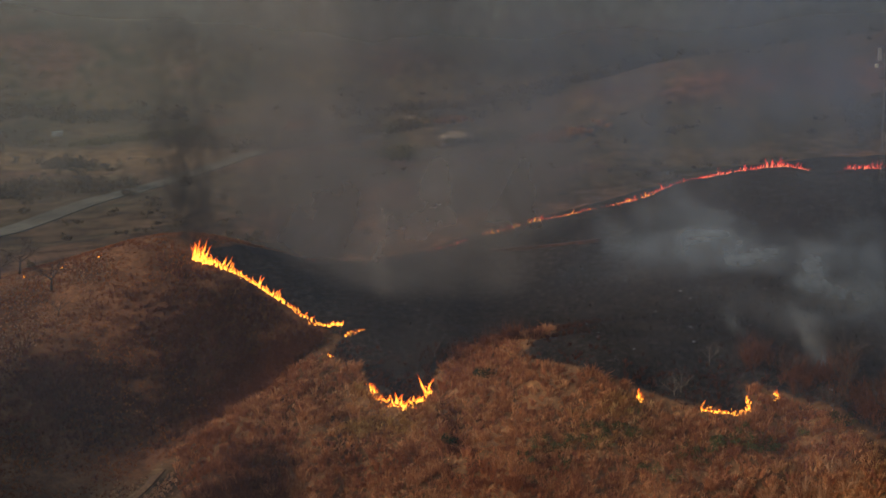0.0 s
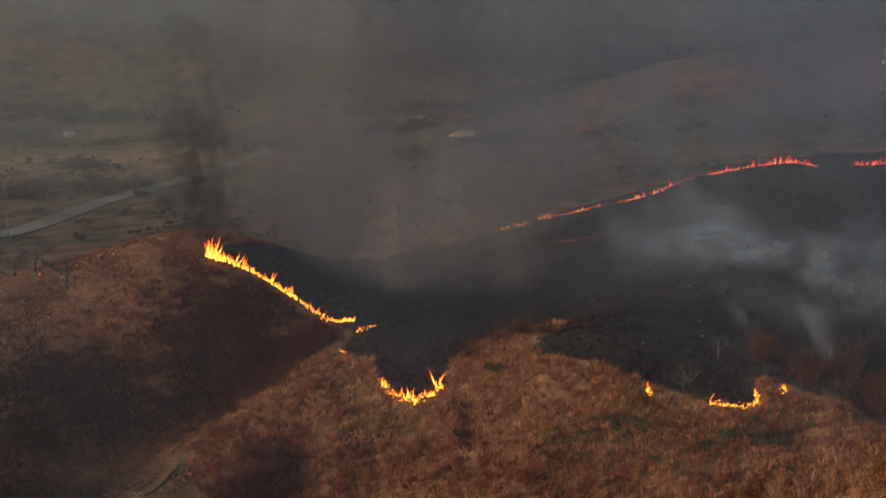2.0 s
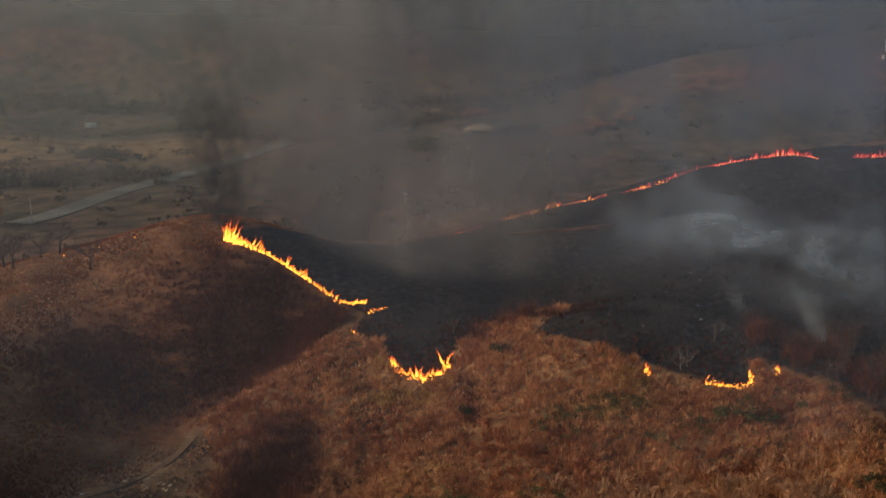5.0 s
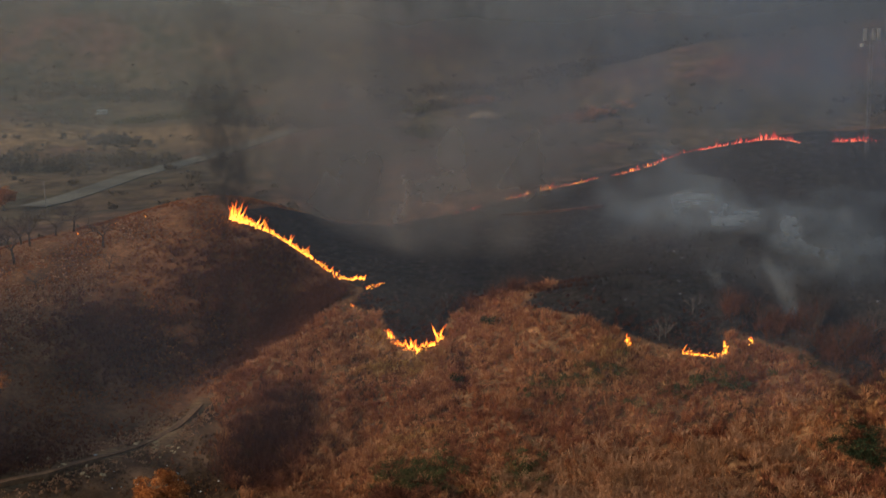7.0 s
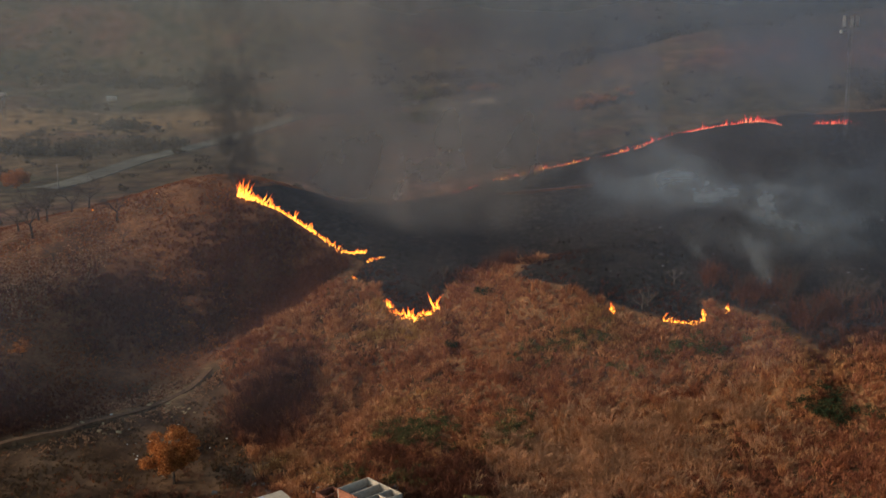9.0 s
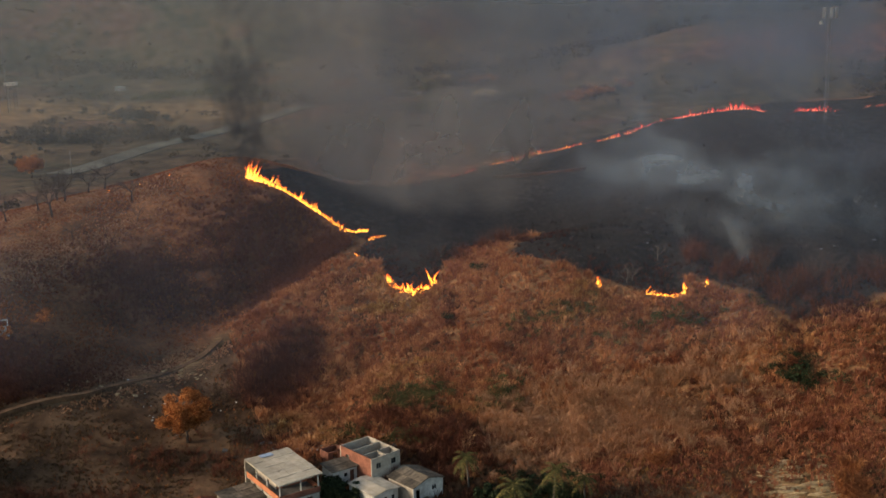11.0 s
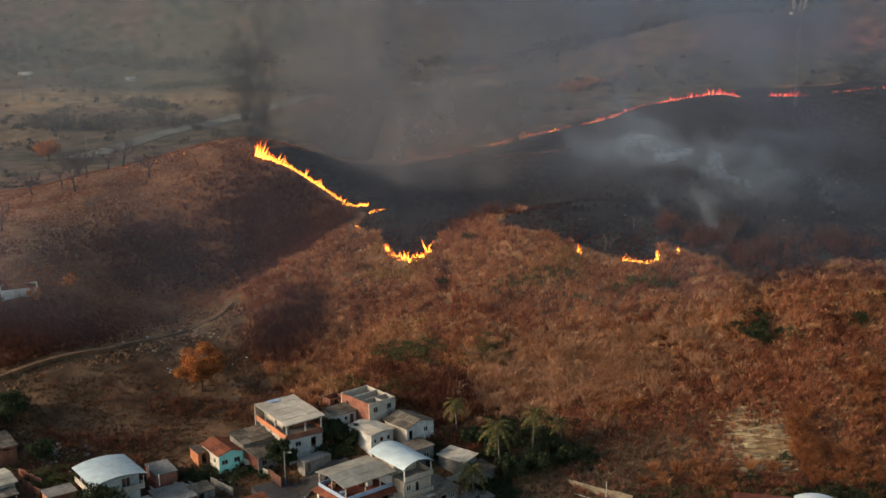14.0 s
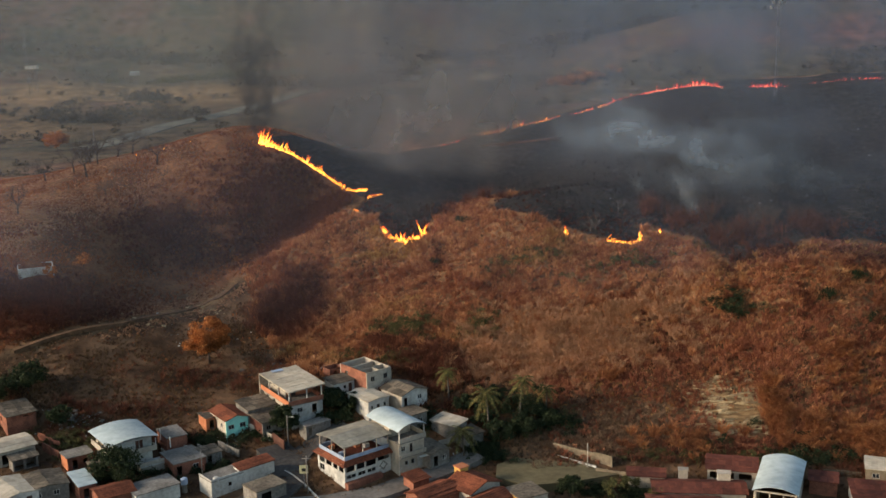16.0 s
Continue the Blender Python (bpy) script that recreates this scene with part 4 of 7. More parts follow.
# feathery smoke over the burnt slope, in sheets one behind the other
for k, (x0, y0, x1, y1, tall, amount) in enumerate([(14, 234, 66, 220, 24, 1.0), (20, 224, 78, 208, 24, 1.7), (28, 213, 92, 196, 22, 2.6), (34, 204, 100, 186, 20, 3.0), (40, 195, 108, 179, 17, 3.0), (48, 186, 116, 172, 14, 3.0)]):
    veil("smoke_drift", "pale smoke drifting in wisps over the burnt slope", [(x0, y0), ((x0 + x1) / 2, (y0 + y1) / 2 - 1), (x1, y1)], None, tall, amount, SMOKE_LOW, 120 + k, (-10, 5), 1.4, low_edge=0.5, top_edge=0.6, side_edge=0.48, off_ground=7, rag=0.6)
for k, (y0, y1, tall, amount) in enumerate([(240, 224, 22, 0.35), (222, 204, 22, 0.35), (205, 188, 20, 0.4), (190, 175, 17, 0.6), (180, 166, 14, 0.6)]):
    veil("smoke_drift", "thin blue smoke filling the burnt hollow", [(20, y0), (85, (y0 + y1) / 2 - 2), (260, y1)], None, tall, amount, SMOKE_BOWL, 67 + k, (-3, 5), 1.0, low_edge=0.6, top_edge=0.6, side_edge=0.4, off_ground=12, rag=0.6)
for k, (x0, y0, half, tall, amount) in enumerate([(61.4, 176.2, 1.6, 13, 2.2), (52, 188, 2.0, 9, 0.9)]):
    veil("smoke_plume", "thin pale smoke rising from a smouldering stump", [(x0 - half, y0), (x0, y0), (x0 + half, y0)], None, tall, amount, SMOKE_RISING, 140 + k, (-3, 4), 0.3, nu=30, low_edge=0.1, top_edge=0.8, side_edge=0.5, flare=2.5 * half, off_ground=1.5)
veil("smoke_haze", "thin blue haze hanging over the burnt land", [(-60, 216), (40, 206), (260, 196)], 20, 110, 0.2, SMOKE_THIN, 76, ripple=1, low_edge=0.3, top_edge=0.5, side_edge=0.25, off_ground=12)


# ---------------------------------------------------------------- houses
def wall_geo(length, low, high, thick, holes, m):
    """An upright wall along local x from 0, with openings (u0, u1, v0, v1) that go through it."""
    us = sorted({0.0, length, *[h[0] for h in holes], *[h[1] for h in holes]})
    vs = sorted({low, high, *[h[2] for h in holes], *[h[3] for h in holes]})
    nu, nv = len(us) - 1, len(vs) - 1
    full = [[not any(h[0] - 1e-6 < (us[i] + us[i + 1]) / 2 < h[1] + 1e-6 and h[2] - 1e-6 < (vs[j] + vs[j + 1]) / 2 < h[3] + 1e-6 for h in holes)
             for j in range(nv)] for i in range(nu)]
    g = Geo()

    def quad(*p):
        g.add([m @ Vector(q) for q in p], [(0, 1, 2, 3)])

    for i in range(nu):
        for j in range(nv):
            if not full[i][j]:
                continue
            a, b, c, d = us[i], us[i + 1], vs[j], vs[j + 1]
            quad((a, 0, c), (b, 0, c), (b, 0, d), (a, 0, d))
            quad((b, thick, c), (a, thick, c), (a, thick, d), (b, thick, d))
            if i == 0 or not full[i - 1][j]:
                quad((a, thick, c), (a, 0, c), (a, 0, d), (a, thick, d))
            if i == nu - 1 or not full[i + 1][j]:
                quad((b, 0, c), (b, thick, c), (b, thick, d), (b, 0, d))
            if j == 0 or not full[i][j - 1]:
                quad((a, thick, c), (b, thick, c), (b, 0, c), (a, 0, c))
            if j == nv - 1 or not full[i][j + 1]:
                quad((a, 0, d), (b, 0, d), (b, thick, d), (a, thick, d))
    return g


def side_pose(side, w, d):
    """Local frame of a house wall seen from outside: x along it, y into the house."""
    return {"S": pose(-w / 2, -d / 2, 0), "W": pose(-w / 2, d / 2, 0, 0, 0, -90), "N": pose(w / 2, d / 2, 0, 0, 0, 180), "E": pose(w / 2, -d / 2, 0, 0, 0, 90)}[side]


def window(parent, m, u0, u1, v0, v1, frame_mat, kind="window"):
    """A framed opening with a pane, or a door leaf, set back in its wall."""
    g = Geo()
    f = 0.07
    for a, b, c, d in ((u0, u1, v0, v0 + f), (u0, u1, v1 - f, v1), (u0, u0 + f, v0 + f, v1 - f), (u1 - f, u1, v0 + f, v1 - f)):
        g.box(a, b, 0.02, 0.12, c, d, m)
    if kind == "window" and u1 - u0 > 0.8:
        c = (u0 + u1) / 2
        g.box(c - f / 2, c + f / 2, 0.02, 0.12, v0 + f, v1 - f, m)
    fr = part(kind, g, frame_mat, parent)
    g = Geo()
    g.box(u0 + f, u1 - f, 0.07, 0.1, v0 + f, v1 - f, m)
    part("pane" if kind == "window" else "door_leaf", g, GLASS if kind == "window" else frame_mat, fr)


def four_walls(t, w, d, h, mat, holes=None, low=-1.6, thick=0.18, mats=None, base=0.0):
    holes, mats = holes or {}, mats or {}
    for side in "SWNE":
        length = w if side in "SN" else d
        m = side_pose(side, w, d)
        # end walls sit between the long ones, so that no faces coincide
        if side in "WE":
            m = m @ pose(thick + 0.003, 0, 0)
            length -= 2 * thick + 0.006
        hs = [q[:4] for q in holes.get(side, [])]
        part("wall", wall_geo(length, base + low, base + h, thick, [(a, b, base + c, base + e) for a, b, c, e in hs], m), mats.get(side, mat), t)
        for q in holes.get(side, []):
            kind = q[4] if len(q) > 4 else "window"
            if kind != "open":
                window(t, m, q[0], q[1], base + q[2], base + q[3], q[5] if len(q) > 5 else WHITE, kind)


def sheets_on(roof, corner, along, up, n_along, n_up, mat, rng, name="sheet"):
    """Roof sheets laid in courses on a sloping plane, each a piece of its own."""
    along, up, corner = Vector(along), Vector(up), Vector(corner)
    nrm = along.cross(up).normalized()
    la, lu = along.length / n_along, up.length / n_up
    a, u = along.normalized(), up.normalized()
    g = Geo()
    g.add([(0, 0, 0), (la - 0.012, 0, 0), (la - 0.012, lu + 0.1, 0), (0, lu + 0.1, 0), (0, 0, 0.05), (la - 0.012, 0, 0.05), (la - 0.012, lu + 0.1, 0.02), (0, lu + 0.1, 0.02)],
          [(3, 2, 1, 0), (4, 5, 6, 7), (0, 1, 5, 4), (1, 2, 6, 5), (2, 3, 7, 6), (3, 0, 4, 7)])
    me = g.mesh(name, mat)
    basis = Matrix((a, u, nrm)).transposed().to_4x4()
    for j in range(n_up):
        for i in range(n_along):
            ob = new(name, me)
            ob.parent = roof
            p = corner + a * (i * la) + u * (j * lu) + nrm * (0.02 + 0.012 * j + rng.uniform(0, 0.02))
            ob.matrix_local = Matrix.Translation(p) @ basis @ pose(0, 0, 0, rng.uniform(-0.8, 0.8), rng.uniform(-0.5, 0.5), rng.uniform(-0.7, 0.7))


def roof_plane(t, a, b, c, d, mat, thick, rng, pitch=1.1, course=1.8, piece="sheet", name="roof"):
    """A sloping roof face: a-b along the eave, d-c along the top."""
    a, b, c, d = (Vector(p) for p in (a, b, c, d))
    nrm = (b - a).cross(d - a).normalized() * thick
    g = Geo()
    g.add([a, b, c, d, a - nrm, b - nrm, c - nrm, d - nrm], [(0, 1, 2, 3), (7, 6, 5, 4), (0, 4, 5, 1), (1, 5, 6, 2), (2, 6, 7, 3), (3, 7, 4, 0)])
    r = part(name, g, mat, t)
    if piece and abs((b - a).length - (c - d).length) < 0.01:
        sheets_on(r, a, b - a, d - a, max(1, round((b - a).length / pitch)), max(1, round((d - a).length / course)), mat, rng, piece)
    return r


def simple_house(label, x, y, w, d, rot, h, wall, roof, roof_kind, holes=None, rise=0.6, over=0.35, name="house", mats=None, lift=0.0, pieces=("sheet", 1.1, 1.8), seed=0):
    rng = random.Random(seed + int(abs(x * 7 + y)))
    t = thing(name, pose(x, y, height(x, y) + lift, 0, 0, rot), label, "house", "houses of the village")
    four_walls(t, w, d, h, wall, holes, mats=mats)
    g = Geo()
    g.box(-w / 2 + 0.2, w / 2 - 0.2, -d / 2 + 0.2, d / 2 - 0.2, -0.05, 0.02)
    part("floor_slab", g, GREY, t)
    W, D = w / 2 + over, d / 2 + over
    piece, pa, pu = pieces
    if roof_kind == "shed_x":      # high on the far side of local x
        roof_plane(t, (-W, D, h + 0.02), (-W, -D, h + 0.02), (W, -D, h + 0.02 + rise), (W, D, h + 0.02 + rise), roof, 0.06, rng, pa, pu, piece)
        g = Geo()
        g.box(-w / 2 + 0.2, w / 2, d / 2 - 0.17, d / 2, h + 0.003, h + rise * 0.6)
        part("gable", g, wall, t)
    elif roof_kind == "shed_y":
        roof_plane(t, (-W, -D, h + 0.02), (W, -D, h + 0.02), (W, D, h + 0.02 + rise), (-W, D, h + 0.02 + rise), roof, 0.06, rng, pa, pu, piece)
    elif roof_kind == "gable_y":   # ridge along local y
        roof_plane(t, (-W, D, h), (-W, -D, h), (0, -D, h + rise), (0, D, h + rise), roof, 0.06, rng, pa, pu, piece)
        roof_plane(t, (W, -D, h), (W, D, h), (0, D, h + rise), (0, -D, h + rise), roof, 0.06, rng, pa, pu, piece)
        for yy in (-d / 2, d / 2 - 0.18):
            g = Geo()
            g.add([(-w / 2, yy, h), (w / 2, yy, h), (0, yy, h + rise - 0.1), (-w / 2, yy + 0.18, h), (w / 2, yy + 0.18, h), (0, yy + 0.18, h + rise - 0.1)],
                  [(0, 1, 2), (5, 4, 3), (0, 2, 5, 3), (1, 4, 5, 2)])
            part("gable", g, (mats or {}).get("S", wall), t)
    elif roof_kind == "gable_x":
        roof_plane(t, (-W, -D, h), (W, -D, h), (W, 0, h + rise), (-W, 0, h + rise), roof, 0.06, rng, pa, pu, piece)
        roof_plane(t, (W, D, h), (-W, D, h), (-W, 0, h + rise), (W, 0, h + rise), roof, 0.06, rng, pa, pu, piece)
        for xx in (-w / 2, w / 2 - 0.18):
            g = Geo()
            g.add([(xx, -d / 2, h), (xx, d / 2, h), (xx, 0, h + rise - 0.1), (xx + 0.18, -d / 2, h), (xx + 0.18, d / 2, h), (xx + 0.18, 0, h + rise - 0.1)],
                  [(2, 1, 0), (3, 4, 5), (3, 5, 2, 0), (2, 5, 4, 1)])
            part("gable", g, wall, t)
    elif roof_kind == "vault":
        vault_roof(t, w + 2 * over, d + 2 * over, h + 0.01, rise, roof)
    elif roof_kind == "flat":
        g = Geo()
        g.box(-W, W, -D, D, h + 0.004, h + 0.16)
        part("roof", g, roof, t)
    return t


def vault_roof(t, w, d, h, rise, mat, n=14):
    """A curved sheet roof that spans local x."""
    g = Geo()
    rad = (w * w / 4 + rise * rise) / (2 * rise)
    half = math.asin(w / 2 / rad)
    pts = [(rad * math.sin(a), h + rise - rad + rad * math.cos(a)) for a in np.linspace(-half, half, n + 1)]
    k = 0.07
    m = len(pts)
    for dz in (0.0, -k):
        for yy in (-d / 2, d / 2):
            g.v += [(px, yy, pz + dz) for px, pz in pts]
    for q in range(m - 1):
        g.f += [(q, q + 1, m + q + 1, m + q), (3 * m + q, 3 * m + q + 1, 2 * m + q + 1, 2 * m + q), (2 * m + q, 2 * m + q + 1, q + 1, q), (m + q, m + q + 1, 3 * m + q + 1, 3 * m + q)]
    g.f += [(0, m, 3 * m, 2 * m), (m - 1, 3 * m - 1, 4 * m - 1, 2 * m - 1)]
    r = part("roof", g, mat, t, "curved pale metal roof")
    # raised seams across the sheets
    for yy in np.arange(-d / 2 + 1.0, d / 2 - 0.3, 1.05):
        s = Geo()
        for (x0, z0), (x1, z1) in zip(pts, pts[1:]):
            s.add([(x0, yy, z0 + 0.003), (x1, yy, z1 + 0.003), (x1, yy + 0.05, z1 + 0.003), (x0, yy + 0.05, z0 + 0.003), (x0, yy + 0.025, z0 + 0.015), (x1, yy + 0.025, z1 + 0.015)],
                  [(0, 1, 5, 4), (4, 5, 2, 3)])
        part("seam", s, mat, r)
    return r


def posts(t, places, z0, z1, mat, r=0.09, name="post"):
    for px, py in places:
        g = Geo()
        g.box(px - r, px + r, py - r, py + r, z0, z1)
        part(name, g, mat, t)


def box_part(t, name, mat, *dims, label=""):
    g = Geo()
    g.box(*dims)
    return part(name, g, mat, t, label)


WOODBROWN = plain("brown_shutter", (0.09, 0.04, 0.025), (0.16, 0.07, 0.045), 3)

# two-storey house with a slab roof and an orange balcony
w, d = 6.7, 12.6
t = thing("house", pose(-24.3, 133.4, height(-24.3, 133.4) + 0.2, 0, 0, 35), "two-storey cream house with pale slab roof and orange balcony", "house", "houses of the village")
four_walls(t, w, d, 2.55, CREAM, {"W": [(1.2, 2.2, 0.9, 1.9), (4.0, 5.0, 0.9, 1.9), (8.4, 9.3, 0, 2.0, "door", WOODBROWN)], "S": [(1.2, 2.4, 0.9, 1.9), (4.4, 5.4, 0.3, 2.1, "open")]}, low=-2.6, mats={"S": WHITE})
box_part(t, "upper_floor", GREY, -w / 2 - 0.7, w / 2 + 0.1, -d / 2 - 0.3, d / 2, 2.56, 2.72)
g = wall_geo(8.0, 2.73, 5.5, 0.16, [(0.9, 1.7, 3.6, 4.7), (2.6, 3.4, 3.6, 4.7), (4.6, 5.4, 2.74, 4.85), (6.2, 7.0, 3.6, 4.7)], pose(-w / 2 + 1.0, d / 2, 0, 0, 0, -90))
part("wall", g, CREAM, t)
for q in ((0.9, 1.7, 3.6, 4.7, "window"), (2.6, 3.4, 3.6, 4.7, "window"), (4.6, 5.4, 2.74, 4.85, "door"), (6.2, 7.0, 3.6, 4.7, "window")):
    window(t, pose(-w / 2 + 1.0, d / 2, 0, 0, 0, -90), *q[:4], WHITE if q[4] == "window" else WOODBROWN, q[4])
part("wall", wall_geo(w - 1.2, 2.73, 5.5, 0.16, [(1.0, 2.0, 2.74, 4.8)], pose(-w / 2 + 1.2, d / 2 - 8.0, 0)), ORANGE, t)
part("wall", wall_geo(d - 4.6, 2.73, 5.5, 0.16, [], pose(w / 2, d / 2 - 8.0 + 0.2, 0, 0, 0, 90)), CREAM, t)
box_part(t, "fin_wall", CREAM, -w / 2 - 0.85, -w / 2 + 0.95, d / 2 + 0.01, d / 2 + 0.25, -2.5, 5.75, label="tall cream end wall")
box_part(t, "balcony_parapet", ORANGE, -w / 2 - 0.72, -w / 2 - 0.58, -d / 2 - 0.3, d / 2 - 0.2, 2.725, 3.65, label="orange painted balcony parapet")
box_part(t, "balcony_parapet", BRICK, -w / 2 - 0.56, w / 2 + 0.1, -d / 2 - 0.32, -d / 2 - 0.18, 2.725, 3.6)
box_part(t, "balcony_parapet", BRICK, w / 2 - 0.04, w / 2 + 0.1, -d / 2 - 0.16, -d / 2 + 4.4, 2.725, 3.6)
posts(t, [(-w / 2 - 0.4, -d / 2 - 0.05), (0, -d / 2 - 0.05), (w / 2 - 0.2, -d / 2 - 0.05), (-w / 2 - 0.4, -1.5), (-w / 2 - 0.4, 2.6)], 2.725, 5.42, WHITE, 0.1)
g = Geo()
g.add([(-w / 2 - 0.8, -d / 2 - 0.6, 5.45), (w / 2 + 0.5, -d / 2 - 0.6, 5.75), (w / 2 + 0.5, d / 2 - 0.2, 5.85), (-w / 2 - 0.8, d / 2 - 0.2, 5.55),
       (-w / 2 - 0.8, -d / 2 - 0.6, 5.6), (w / 2 + 0.5, -d / 2 - 0.6, 5.9), (w / 2 + 0.5, d / 2 - 0.2, 6.0), (-w / 2 - 0.8, d / 2 - 0.2, 5.7)],
      [(3, 2, 1, 0), (4, 5, 6, 7), (0, 1, 5, 4), (1, 2, 6, 5), (2, 3, 7, 6), (3, 0, 4, 7)])
r = part("roof", g, PALESHEET, t, "pale corrugated slab roof")
sheets_on(r, (-w / 2 - 0.8, -d / 2 - 0.6, 5.61), (w + 1.3, 0, 0.3), (0, d + 0.4, 0.1), 7, 5, PALESHEET, random.Random(3))
box_part(t, "tarpaulin", BLUE, -1.9, 0.4, d / 2 - 1.7, d / 2 - 0.5, 6.06, 6.12, label="blue tarpaulin on the roof")

# turquoise house with clay tiles
t = simple_house("small turquoise house with a red tile roof", -36.3, 129.2, 4.7, 7.3, 37, 2.9, CREAM, TILE, "gable_y",
                 {"S": [(0.5, 1.7, 1.0, 1.9, "window", CREAM), (2.9, 4.1, 1.0, 1.9, "window", CREAM)], "W": [(2.0, 2.9, 0, 2.0, "door", WOODBROWN), (4.6, 5.5, 1, 1.9)]}, 0.75, 0.3,
                 mats={"S": TEAL, "W": CREAM}, pieces=("tile_course", 5.0, 0.55))
simple_house("orange brick lean-to beside the turquoise house", -40.6, 129.8, 2.4, 3.6, 37, 2.5, ORANGE, OLDSHEET, "shed_x", {"S": [(0.7, 1.6, 0, 2.0, "open")]}, -0.25, 0.25, name="shed")
# grey-roofed pair
simple_house("grey rendered house with old cement-sheet roof", -31.4, 131.6, 6.0, 5.4, 38, 2.9, GREY, OLDSHEET, "shed_y", {"W": [(1.5, 2.4, 1, 1.9)]}, 0.45, 0.3)
simple_house("low grey house with corrugated roof and small windows", -28.6, 127.6, 4.9, 5.4, 40, 2.6, GREY, OLDSHEET, "shed_y",
             {"S": [(0.8, 1.8, 0.95, 1.85, "window", GREY), (3.0, 3.9, 0.9, 1.9, "window", GREY)]}, 0.4, 0.3, mats={"W": RUST})
# low garage wall below the slab-roofed house
simple_house("small flat-roofed cement garage on the slope", -18.9, 125.4, 5.5, 2.6, 40, 1.9, GREY, GREY, "flat", {"S": [(0.5, 1.3, 0, 1.7, "door", OLDSHEET)]}, 0, 0.1, name="garage")
# roofless shell of a house
w, d = 6.2, 8.8
t = thing("unfinished_house", pose(-10.3, 139.2, height(-10.3, 139.2), 0, 0, 43), "roofless unfinished house with pale bare walls", "house", "houses of the village")
four_walls(t, w, d, 3.5, CREAM, {"S": [(1.0, 2.0, 1.5, 2.5, "window", GREY), (4.2, 5.2, 1.5, 2.5, "window", GREY)], "W": [(1.4, 2.4, 1.4, 2.4, "open")]}, low=-2.2, mats={"W": BRICK})
for yy in (-1.9, 1.0):
    box_part(t, "inner_wall", CREAM, -w / 2 + 0.19, w / 2 - 0.19, yy, yy + 0.18, -0.5, 3.45)
box_part(t, "inner_wall", CREAM, 0.1, 0.28, -d / 2 + 0.19, -1.91, -0.5, 3.44)
box_part(t, "floor_slab", GREY, -w / 2 + 0.2, w / 2 - 0.2, -d / 2 + 0.2, d / 2 - 0.2, 2.0, 2.12)
simple_house("small ruined brick annex with broken walls", -17.2, 142.0, 3.4, 2.6, 41, 1.9, BRICK, BRICK, "none", {"S": [(1.0, 2.0, 0, 1.6, "open")]}, name="brick_annex")
simple_house("small white house with a dark sheet roof", -15.3, 136.5, 4.7, 3.6, 38, 2.5, WHITE, OLDSHEET, "shed_y",
             {"S": [(0.5, 1.2, 1.0, 1.8), (2.1, 2.8, 1.0, 1.8), (3.3, 4.1, 0.1, 2.0, "door", WOODBROWN)]}, 0.3, 0.3)
simple_house("white house with a pale metal roof", -9.1, 131.2, 5.0, 6.8, 42, 2.7, WHITE, PALESHEET, "gable_y",
             {"S": [(0.6, 1.2, 1.0, 1.8), (2.0, 2.7, 1.0, 1.8, "window", WOODBROWN), (3.6, 4.3, 0.9, 1.8)]}, 0.35, 0.25)
simple_house("white gabled house under weathered brown roof sheets", -2.2, 133.5, 6.4, 6.4, 43, 2.5, CREAM, OLDSHEET, "gable_y",
             {"S": [(0.6, 1.4, 0.1, 1.9, "open"), (4.0, 5.0, 0.9, 1.8)]}, 1.0, 0.3, mats={"S": WHITE})
simple_house("low building with a flat dark roof", -0.9, 126.8, 5.4, 4.2, 40, 2.8, GREY, OLDSHEET, "flat", {"S": [(0.6, 1.6, 1, 1.9), (3.2, 4.4, 0.9, 1.9)]}, 0, 0.25)

# white building with a tiled skirt roof and a covered roof terrace
w, d = 10.0, 8.8
t = thing("terrace_building", pose(-10.2, 113.9, height(-10.2, 113.9) - 0.3, 0, 0, 40.5), "white building with red tiled skirt roof and covered roof terrace", "building", "houses of the village")
sh = [(0.3, 2.2, 2.2, 3.62, "open"), (2.6, 4.3, 2.2, 3.62, "open"), (4.6, 6.8, 2.2, 3.62, "open"), (0.35, 2.4, 0.95, 1.75), (2.8, 4.5, 0.95, 1.75), (4.8, 6.7, 0.95, 1.75), (7.2, 9.7, 2.6, 3.55, "open")]
wh = [(0.4, 2.1, 2.1, 3.62, "open"), (2.5, 4.4, 2.2, 3.62, "open"), (4.8, 6.3, 2.2, 3.62, "open"), (6.7, 8.2, 2.2, 3.55, "open"), (0.4, 2.0, 0.6, 1.8)]
four_walls(t, w, d, 3.95, WHITE, {"S": sh, "W": wh}, low=-1.2)
# near-black block added inside, so the openings look into unlit rooms
box_part(t, "inner_wall", DARK, -w / 2 + 1.6, w / 2 - 0.4, -d / 2 + 1.6, d / 2 - 0.4, -0.4, 3.9)
rng = random.Random(8)
o, i = 0.75, 0.15
